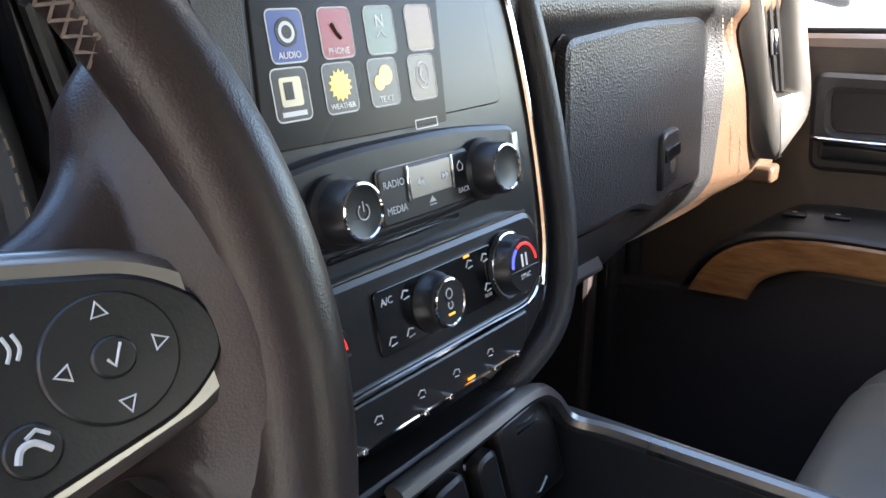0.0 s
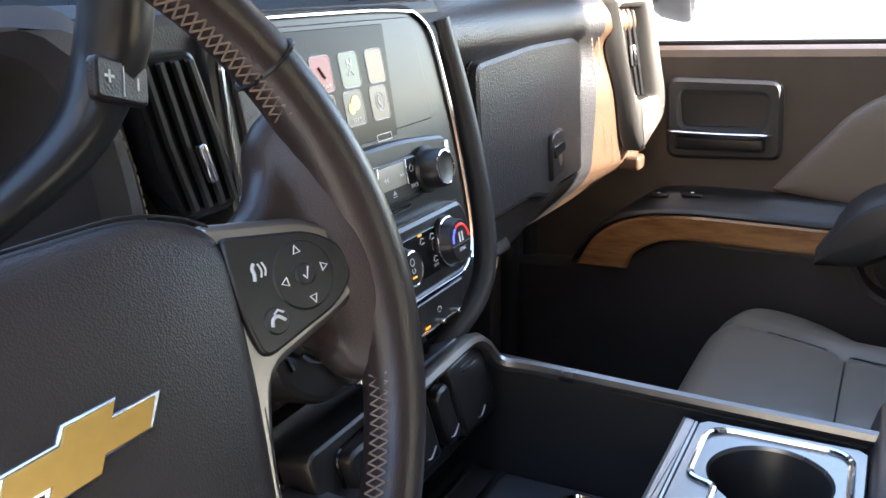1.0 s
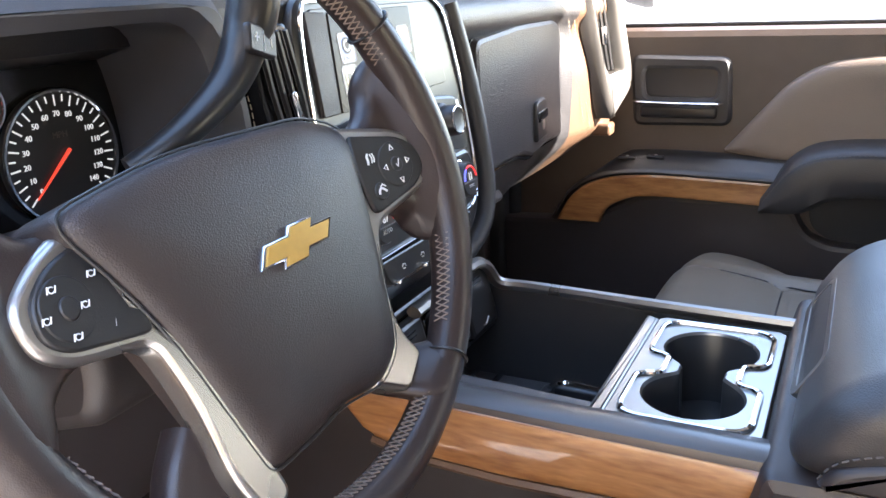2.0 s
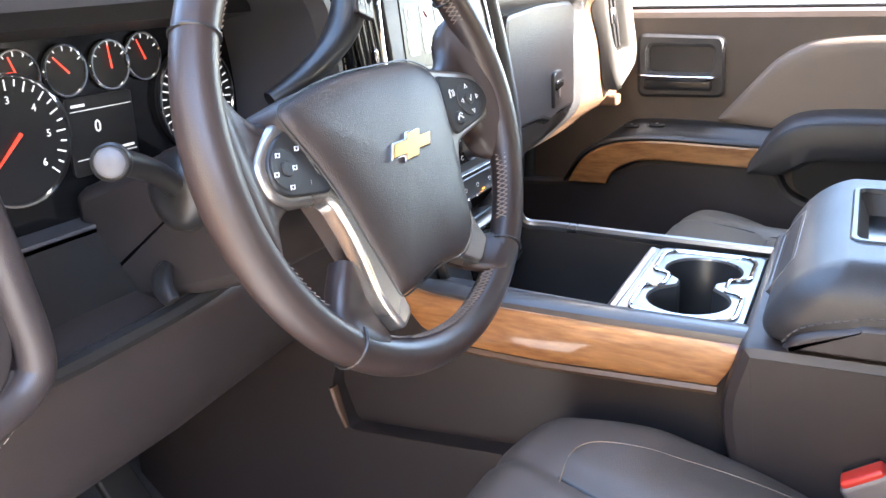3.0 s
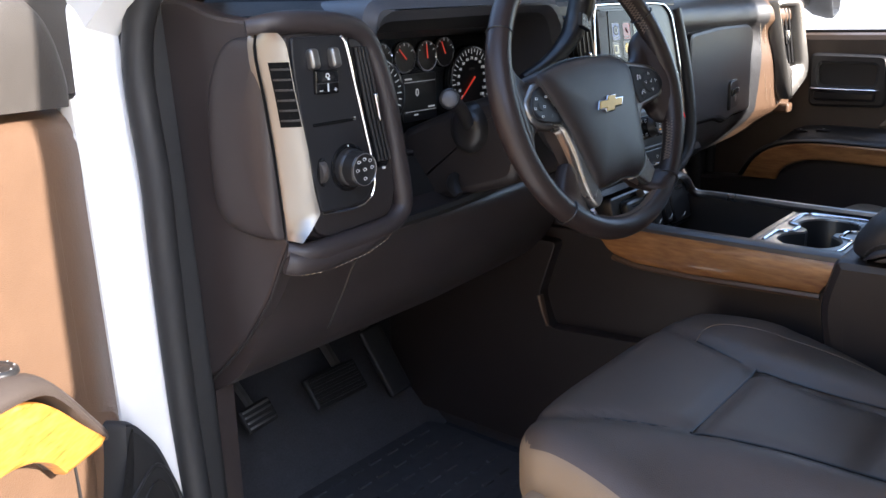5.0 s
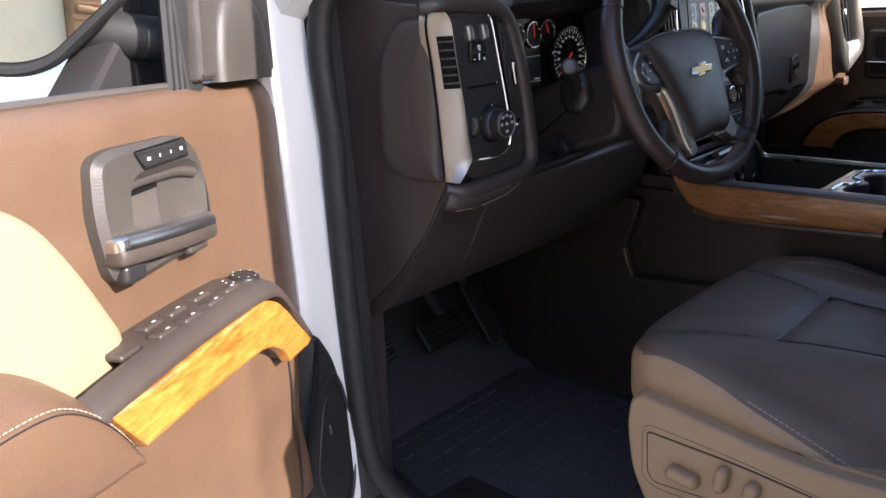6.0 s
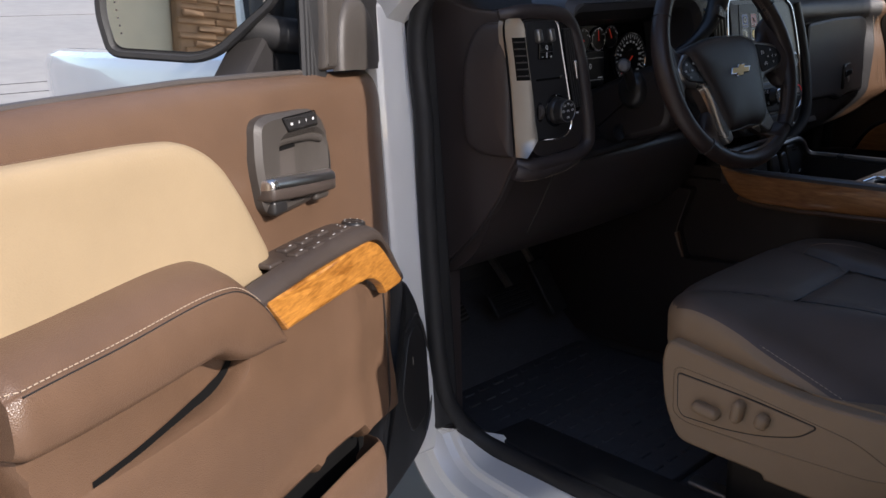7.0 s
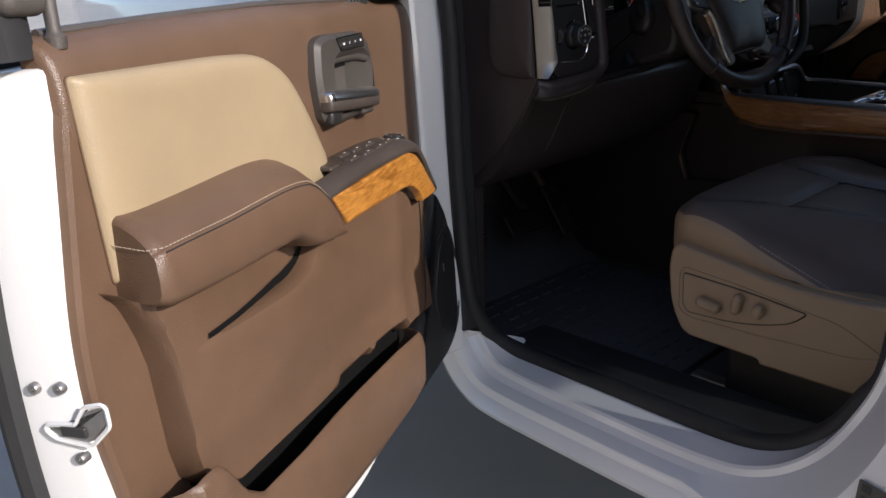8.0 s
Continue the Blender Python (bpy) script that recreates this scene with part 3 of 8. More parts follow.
def dashboard():
    d = thing("dashboard", "dark padded dashboard with stitched edges and satin trim", "dashboard", (0, 0.3, 1.0), kind="structure")
    add = adder(d, None, 40)
    # passenger half: one long padded profile, rounded towards its end
    top = smooth_line([(0.066, 1.150), (0.060, 1.25), (0.064, 1.318), (0.048, 1.346), (0.058, 1.380), (0.11, 1.398), (0.30, 1.40), (0.58, 1.36)], 4)
    low = smooth_line([(0.32, 0.98), (0.20, 1.00), (0.125, 1.045), (0.085, 1.095), (0.068, 1.135)], 4)
    prof = [(p.x, p.y) for p in top] + [(0.62, 1.2), (0.55, 1.0)] + [(p.x, p.y) for p in low]
    def ends(x, y, z):
        e = max(0, (x - 0.60) / 0.15)
        lift = 0.07 * max(0, (x - 0.42) / 0.33) ** 1.6 * max(0, min(1, (1.16 - z) / 0.1))
        return (x, y - 0.070 * min(1, e) * (y < 0.2), z + lift)
    pp = add("passenger_panel", sweep_x(prof, 0.195, 0.742, 24, ends), [DASH_PAD, COCOA], "dark padded passenger side panel with brown end")
    # end faces take the lighter cocoa, the sun's warmth held in the colour
    for f in pp.data.polygons:
        if f.center.x > 0.652:
            f.material_index = 1
    back = [(0.185, 1.12), (0.185, 1.345), (0.12, 1.36), (0.11, 1.385), (0.14, 1.40), (0.30, 1.40), (0.58, 1.36), (0.62, 1.2), (0.5, 1.05), (0.3, 1.05)]
    add("upper_pad", sweep_x(back, -0.735, 0.20, 6), JET)
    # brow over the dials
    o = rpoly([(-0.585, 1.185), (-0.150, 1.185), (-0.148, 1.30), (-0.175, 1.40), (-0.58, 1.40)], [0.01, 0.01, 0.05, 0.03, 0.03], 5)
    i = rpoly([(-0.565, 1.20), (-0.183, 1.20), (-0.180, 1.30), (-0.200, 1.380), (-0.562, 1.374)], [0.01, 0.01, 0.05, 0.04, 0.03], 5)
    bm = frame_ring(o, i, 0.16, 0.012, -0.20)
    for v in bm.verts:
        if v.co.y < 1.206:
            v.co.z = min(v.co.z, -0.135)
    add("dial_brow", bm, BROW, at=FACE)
    add("lower_cover", sweep_x([(0.140, 1.199), (0.120, 1.175), (0.100, 1.150), (0.098, 1.120), (0.2, 1.12), (0.2, 1.199)], -0.60, -0.15, 4, lambda x, y, z: (x, y, z)), JET_SMOOTH, "dark cover under the dials")
    # stitched seam along the brow edge
    attach(stitches([FACE @ Vector((x, z, -0.036)) for x, z in ((-0.16, 1.26), (-0.166, 1.31), (-0.184, 1.37))], None), d)
    # knee panels
    knee = smooth_line([(0.088, 1.142), (0.062, 1.128), (0.066, 1.09), (0.085, 1.04), (0.125, 0.985), (0.20, 0.94), (0.30, 0.92)], 4)
    kp = add("knee_panel", sweep_x([(p.x, p.y) for p in knee] + [(0.45, 0.95), (0.45, 1.20), (0.19, 1.20), (0.14, 1.16)], -0.735, -0.09, 10,
             lambda x, y, z: (x, y + (0.02 * max(0, (x + 0.35) / 0.26) if y < 0.3 else 0), z)), COCOA_SHADED, "brown knee panel under the column")
    add("panel_gap", tube(smooth_line([(-0.592, 0.058, 1.118), (-0.605, 0.064, 1.095), (-0.615, 0.075, 1.06), (-0.62, 0.10, 1.01)], 5), 0.0016, sides=5), JET_SMOOTH, to=kp)
    add("edge_trim", tube(smooth_line([(-0.56, 0.055, 1.134), (-0.50, 0.050, 1.136), (-0.40, 0.045, 1.142), (-0.30, 0.045, 1.155), (-0.22, 0.05, 1.165)], 5), 0.008, sides=8), JET_SMOOTH, to=kp)
    # left end
    end = [(0.012, 1.160), (0.0265, 1.136), (0.046, 1.099), (0.094, 1.040), (0.168, 0.972), (0.237, 0.951), (0.34, 0.95), (0.34, 1.404), (0.15, 1.404), (0.105, 1.388), (0.03, 1.380), (0.012, 1.36)]
    add("end_cap", prism(rpoly([(-y, z) for y, z in end], [0.004, 0.02, 0.03, 0.04, 0.03, 0.02, 0.01, 0.02, 0.02, 0.02, 0.02, 0.02]), 0.02, 0.004, -0.02), COCOA_SHADED, at=SIDE_L)
    add("cap_seam", tube([SIDE_L @ Vector((-y, z, 0.0005)) for y, z in ((0.010, 1.157), (0.024, 1.133), (0.045, 1.096), (0.093, 1.037), (0.167, 0.970))], 0.0013, sides=5), JET_SMOOTH)
    bul = [(0.0145, 1.366), (0.073, 1.3655), (0.098, 1.337), (0.111, 1.302), (0.115, 1.26), (0.1164, 1.213), (0.111, 1.181), (0.092, 1.168), (0.05, 1.163), (0.0145, 1.166)]
    o = rpoly([(-y, z) for y, z in bul], [0.004, 0.02, 0.02, 0.03, 0.03, 0.03, 0.015, 0.015, 0.02, 0.004], 6)
    c = Vector((-0.060, 1.265))
    bm = bmesh.new()
    rings(bm, [[Vector((c.x + (p.x - c.x) * f, c.y + (p.y - c.y) * f, z)) for p in o] for f, z in ((1.0, -0.004), (1.0, 0.001), (0.99, 0.0045), (0.97, 0.0078), (0.94, 0.0100), (0.89, 0.0118), (0.80, 0.0134), (0.66, 0.0146), (0.45, 0.0153), (0.22, 0.0157), (0.04, 0.0158))])
    add("end_pad", bm, COCOA_SHADED, at=SIDE_L)
    lip = smooth_line([(-0.748, 1.146, -0.010), (-0.735, 1.142, -0.004), (-0.70, 1.1405, -0.002), (-0.65, 1.1445, -0.003), (-0.61, 1.153, -0.006), (-0.59, 1.165, -0.012)], 5)
    add("corner_tab", tube([FACE @ p for p in lip], [0.0135] * len(lip), sides=14), COCOA_SHADED)
    attach(stitches([(-0.747, 0.014, 1.132), (-0.738, -0.002, 1.1300), (-0.712, -0.0095, 1.1295)], None, r=0.0004), d)
    attach(stitches([(-0.700, -0.0095, 1.1300), (-0.65, -0.0085, 1.1335), (-0.615, -0.006, 1.1415), (-0.594, 0.000, 1.152)], None, r=0.0004), d)
    # outer pod with lamp switches
    pod = rpoly([(-0.746, 1.374), (-0.640, 1.376), (-0.612, 1.345), (-0.598, 1.28), (-0.586, 1.19), (-0.600, 1.160), (-0.70, 1.154), (-0.720, 1.166), (-0.733, 1.25)], 0.02)
    body = add("pod", prism(pod, 0.17, 0.010, -0.175), COCOA_SHADED, at=FACE)
    add("pod_face", prism(inset(pod, 0.006), 0.006, 0.002, -0.007), SHROUD, "dark glossy face round the switches", to=body, at=FACE)
    rim = smooth_line([(-0.764, 1.3755, -0.022), (-0.745, 1.3775, -0.012), (-0.705, 1.3785, -0.006), (-0.654, 1.3735, -0.004), (-0.629, 1.3615, -0.003), (-0.6135, 1.338, -0.003), (-0.6005, 1.298, -0.002), (-0.589, 1.232, 0.0), (-0.582, 1.183, 0.0), (-0.590, 1.1645, 0.0), (-0.616, 1.1545, 0.0), (-0.68, 1.151, 0.001), (-0.725, 1.1515, 0.001), (-0.746, 1.157, -0.010)], 6)
    add("pod_rim", tube([FACE @ p for p in rim], [0.0115 - 0.004 * max(0.0, 1 - min(i, len(rim) - 1 - i) / 8) for i in range(len(rim))], sides=16), COCOA_SHADED, "padded brown rim", to=body)
    # silver trim: a curved band turning back round the corner of the pod
    left = [(1.166, -0.7425), (1.20, -0.7445), (1.26, -0.7490), (1.31, -0.7545), (1.345, -0.7605), (1.363, -0.761), (1.370, -0.757)]
    right = [(1.166, -0.7410), (1.175, -0.7290), (1.191, -0.7120), (1.218, -0.7185), (1.2585, -0.7232), (1.317, -0.7348), (1.355, -0.7402), (1.363, -0.7430), (1.370, -0.7520)]
    side = lambda table, z: float(np.interp(z, [q[0] for q in table], [q[1] for q in table]))
    def band(z0, z1, u0, u1, rows, cols, lift):
        ls = []
        for k in range(rows + 1):
            z = z0 + (z1 - z0) * k / rows
            l, r = side(left, z), side(right, z)
            pts = []
            for q in range(cols + 1):
                u = u0 + (u1 - u0) * q / cols
                pts.append(Vector((l + (r - l) * u, z, 0.010 - 0.024 * (1 - u) ** 1.7 - 0.005 * max(0.0, (u - 0.9) / 0.1) ** 2 + lift)))
            ls.append([Vector((pts[0].x, z, pts[0].z - 0.012))] + pts + [Vector((pts[-1].x, z, pts[-1].z - 0.012))])
        bm = bmesh.new()
        rings(bm, ls)
        return bm
    add("silver_trim", band(1.166, 1.370, 0.0, 1.0, 42, 10, 0.0), POD_SILVER, "satin silver trim with side vent", to=body, at=FACE)
    edge = [Vector((side(left, z) - 0.0006, z, -0.0145)) for z in np.linspace(1.166, 1.368, 20)]
    add("trim_gap", tube([FACE @ p for p in edge], 0.0016, sides=5), SHADE_BLACK, to=body)
    # flush black sheet in place of the shaded opening behind the slats
    add("vent_recess", band(1.281, 1.343, 0.24, 0.84, 10, 6, 0.0009), SHADE_BLACK, to=body, at=FACE)
    for k in range(6):
        z = 1.2875 + k * 0.0098
        add("slat", band(z - 0.0010, z + 0.0010, 0.26, 0.82, 1, 5, 0.0020), JET_SMOOTH, to=body, at=FACE)
    pan = rpoly([(-0.7319, 1.3648), (-0.665, 1.3648), (-0.652, 1.3128), (-0.6405, 1.2652), (-0.6322, 1.2263), (-0.6317, 1.2042), (-0.6419, 1.1909), (-0.6635, 1.1867), (-0.7081, 1.1895), (-0.7199, 1.248), (-0.7314, 1.3299)], [0.006, 0.006, 0.02, 0.02, 0.02, 0.01, 0.008, 0.01, 0.005, 0.03, 0.03])
    add("switch_panel", prism(pan, 0.009, 0.002, -0.006), PANEL_BLACK, "black panel with lamp and mirror switches", to=body, at=FACE)
    ch = smooth_line([(-0.668, 1.3645, 0.003), (-0.6615, 1.355, 0.004), (-0.651, 1.3128, 0.004), (-0.6395, 1.2652, 0.004), (-0.6312, 1.2263, 0.004), (-0.6307, 1.2042, 0.004), (-0.6415, 1.1900, 0.004), (-0.6635, 1.1857, 0.004), (-0.7075, 1.1885, 0.004)], 5)
    add("chrome_line", tube([FACE @ p for p in ch], 0.0015, sides=6), CHROME, to=body)
    for x in (-0.7084, -0.6804):
        add("paddle", rbox((0.012, 0.020, 0.011), 0.004, 3, m=FACE @ flat(x, 1.3435, 0.006) @ pose(0, 0, 0, -12)), SILVER, "silver pull switch", to=body)
    tb = add("trailer_switch", rbox((0.031, 0.0235, 0.006), 0.002, 2, m=FACE @ flat(-0.6917, 1.3205, 0.004) @ pose(0, 0, 0, 0, 0, -2)), GLOSS_BLACK, to=body)
    add("switch_gap", rbox((0.030, 0.0008, 0.001), 0.0003, 1, m=FACE @ flat(-0.6917, 1.3195, 0.0072)), JET, to=tb)
    bm = bars(bmesh.new(), -0.7010, 1.3125, 0.0040, 0.0008, z=0.0072)
    bars(bm, -0.6820, 1.3125, 0.0040, 0.0008, z=0.0072)
    bars(bm, -0.6820, 1.3125, 0.0008, 0.0040, z=0.0073)
    bars(bm, -0.6917, 1.3155, 0.0018, 0.0085, z=0.0072)
    tube([Vector((-0.6917 + 0.0022 * math.cos(t), 1.3265 + 0.0022 * math.sin(t), 0.0073)) for t in np.linspace(0, 6.28, 10, endpoint=False)], 0.0006, closed=True, sides=4, bm=bm)
    bars(bm, -0.6905, 1.3232, 0.0030, 0.0014, z=0.0072)
    tagged(add("marks", bm, MARK, to=tb, at=FACE), kind="stuff")
    add("slot", rbox((0.056, 0.0032, 0.003), 0.001, 1, m=FACE @ flat(-0.6835, 1.2792, 0.0028)), SHADE_BLACK, to=body)
    add("slot_lamp", rbox((0.003, 0.004, 0.003), 0.001, 1, m=FACE @ flat(-0.6555, 1.2805, 0.0040)), CHROME, to=body)
    add("dimmer_slot", prism(circle(0.0072, 20, -0.7035, 1.2310, 0.0150), 0.001, 0.0004, 0.0028), GLOSS_BLACK, to=body, at=FACE)
    add("dimmer", lathe([(0.0125, -0.004), (0.0130, -0.003), (0.0130, 0.003), (0.0125, 0.004), (0.004, 0.0045)], 28, m=FACE @ flat(-0.7035, 1.2310, -0.003) @ pose(0, 0, 0, 0, 90)), GREY_PLASTIC, to=body)
    kx, kz = -0.667, 1.2305
    add("knob_well", prism(circle(0.0250, 36, kx, kz), 0.0016, 0.0010, 0.0028), GLOSS_BLACK, to=body, at=FACE)
    add("lamp_knob", lathe([(0.0205, 0.0), (0.0200, 0.007), (0.0182, 0.009), (0.0178, 0.022), (0.0160, 0.024), (0.0150, 0.0232), (0.002, 0.0232)], 36, m=FACE @ flat(kx, kz, 0.004)), JET_SMOOTH, "round headlamp knob with chrome face ring", to=body)
    add("knob_ring", tube([FACE @ Vector((kx + 0.0165 * math.cos(t), kz + 0.0165 * math.sin(t), 0.0278)) for t in np.linspace(0, 2 * math.pi, 28, endpoint=False)], 0.0006, closed=True, sides=5, up=(0, -1, 0)), STEEL, to=body)
    bm = bmesh.new()
    for px, py in ((-0.008, 0.0085), (0.0, 0.0105), (0.008, 0.0085), (-0.0105, 0.0), (0.0, 0.0), (0.0105, 0.001), (0.0, -0.0095)):
        tube([Vector((kx + px + 0.0018 * math.cos(t), kz + py + 0.0016 * math.sin(t), 0.0274)) for t in np.linspace(0.5, 5.4, 7)], 0.00035, sides=4, bm=bm)
        bars(bm, kx + px + 0.0022, kz + py, 0.0009, 0.0022, z=0.0273)
    bars(bm, kx, kz + 0.0228, 0.0012, 0.002, z=0.0045)
    tagged(add("marks", bm, MARK, to=body, at=FACE), kind="stuff")
    # tall vent on the inner side of the pod
    vr = rpoly([(-0.655, 1.362), (-0.632, 1.358), (-0.6005, 1.232), (-0.606, 1.222), (-0.624, 1.222), (-0.638, 1.285)], [0.005, 0.008, 0.006, 0.006, 0.004, 0.02])
    add("vent", prism(vr, 0.005, 0.001, -0.004), GLOSS_BLACK, "tall black air vent", to=body, at=FACE)
    for k in range(4):
        x = 0.0058 * k
        add("slat", tube([FACE @ Vector(q) for q in ((-0.6475 + x * 0.8, 1.352, 0.003), (-0.6355 + x, 1.29, 0.003), (-0.6205 + x * 0.95, 1.230, 0.003))], 0.0020, sides=6), JET_SMOOTH, to=body)
    add("vent_tab", rbox((0.0045, 0.030, 0.006), 0.002, 2, m=FACE @ flat(-0.6233, 1.289, 0.007) @ pose(0, 0, 0, 0, 0, 12)), CHROME, to=body)
    add("lock_lamp", rbox((0.004, 0.003, 0.003), 0.001, 2, m=FACE @ flat(-0.6125, 1.2215, 0.002)), MARK, to=body)
    # glove box
    gl = [(0.298, 1.328), (0.45, 1.338), (0.60, 1.338), (0.632, 1.325), (0.655, 1.165), (0.648, 1.150), (0.55, 1.148), (0.50, 1.138), (0.46, 1.150), (0.315, 1.150), (0.306, 1.165)]
    g = add("glove_box", prism(rpoly(gl, [0.02, 0.03, 0.02, 0.03, 0.01, 0.01, 0.01, 0.01, 0.01, 0.012, 0.03], 5), 0.016, 0.007, -0.066), DASH_PAD, "grained black glove box lid", at=FACE)
    add("lid_gap", tube([FACE @ Vector((p.x, p.y, -0.061)) for p in inset(rpoly(gl, 0.02, 4), -0.003)], 0.0028, closed=True, sides=6, up=(0, -1, 0)), GLOSS_BLACK, to=g)
    add("latch", prism(rpoly([(0.500, 1.222), (0.545, 1.226), (0.548, 1.165), (0.504, 1.160)], [0.012, 0.012, 0.004, 0.004]), 0.008, 0.003, -0.052), JET_SMOOTH, "black glove box latch", to=g, at=FACE)
    add("latch_pull", prism(rpoly([(0.506, 1.205), (0.542, 1.209), (0.543, 1.196), (0.507, 1.190)], 0.003), 0.004, 0.0015, -0.045), GLOSS_BLACK, to=g, at=FACE)
    add("lock", prism(circle(0.006, 16, 0.528, 1.186, 0.009), 0.003, 0.001, -0.0455), SILVER, to=g, at=FACE)
    add("lower_lid", rbox((0.19, 0.012, 0.042), 0.005, 2, m=pose(0.345, 0.090, 1.103, -32)), JET, "lower glove compartment lid")
    # passenger end vent in its silver frame, with a stitched strip beside it
    ov = rpoly([(0.655, 1.385), (0.722, 1.385), (0.752, 1.25), (0.752, 1.215), (0.712, 1.165), (0.700, 1.19)], [0.01, 0.01, 0.03, 0.02, 0.004, 0.02])
    iv = rpoly([(0.667, 1.372), (0.704, 1.372), (0.728, 1.25), (0.728, 1.245), (0.706, 1.240), (0.695, 1.26)], [0.004, 0.004, 0.01, 0.003, 0.003, 0.01])
    def turn(bm):
        """The end of the panel turns in towards the driver."""
        for v in bm.verts:
            v.co.z += 0.55 * (v.co.x - 0.672)
        return bm
    fr = add("vent_frame", turn(frame_ring(ov, iv, 0.03, 0.005, -0.035)), SILVER, "satin silver vent frame", at=FACE)
    add("vent_recess", turn(prism(iv, 0.002, 0.0005, -0.030)), GLOSS_BLACK, to=fr, at=FACE)
    for k in range(4):
        add("slat", turn(tube([Vector(q) for q in ((0.672 + 0.0085 * k, 1.368, -0.018), (0.685 + 0.0090 * k, 1.30, -0.018), (0.699 + 0.0075 * k, 1.248, -0.018))], 0.0024, sides=5)), JET_SMOOTH, to=fr, at=FACE)
    add("vent_tab", turn(rbox((0.006, 0.030, 0.006), 0.002, 2, m=flat(0.697, 1.305, -0.012) @ pose(0, 0, 0, 0, 0, 9))), CHROME, to=fr, at=FACE)
    seam = [(0.640, 1.36, -0.033), (0.662, 1.29, -0.034), (0.683, 1.20, -0.024), (0.690, 1.160, -0.02), (0.694, 1.150, -0.018)]
    attach(stitches([FACE @ Vector(q) for q in seam], None), d)
    attach(stitches([FACE @ (Vector(q) + Vector((-0.014, 0, -0.005))) for q in seam[:4]], None), d)
    add("corner_tab", rbox((0.034, 0.04, 0.022), 0.006, 3, m=pose(0.732, 0.010, 1.146)), COCOA)
    # left centre vent and its silver edge
    lv = rpoly([(-0.162, 1.372), (-0.112, 1.372), (-0.084, 1.285), (-0.090, 1.270), (-0.135, 1.270), (-0.150, 1.30)], 0.008)
    vv = add("centre_vent", prism(lv, 0.02, 0.003, -0.055), GLOSS_BLACK, "tall black centre air vent", at=FACE)
    for k in range(4):
        add("slat", tube([FACE @ Vector(q) for q in ((-0.154 + 0.0115 * k, 1.366, -0.032), (-0.143 + 0.0125 * k, 1.32, -0.032), (-0.129 + 0.0115 * k, 1.277, -0.032))], 0.0026, sides=5), JET_SMOOTH, to=vv)
    add("vent_tab", rbox((0.006, 0.026, 0.006), 0.002, 2, m=FACE @ flat(-0.121, 1.305, -0.026) @ pose(0, 0, 0, 0, 0, 18)), CHROME, to=vv)
    add("carrier", prism(rpoly([(-0.20, 1.395), (0.25, 1.395), (0.26, 1.10), (-0.10, 1.10), (-0.16, 1.2)], 0.02), 0.13, 0.01, -0.19), JET, at=FACE)
    return d


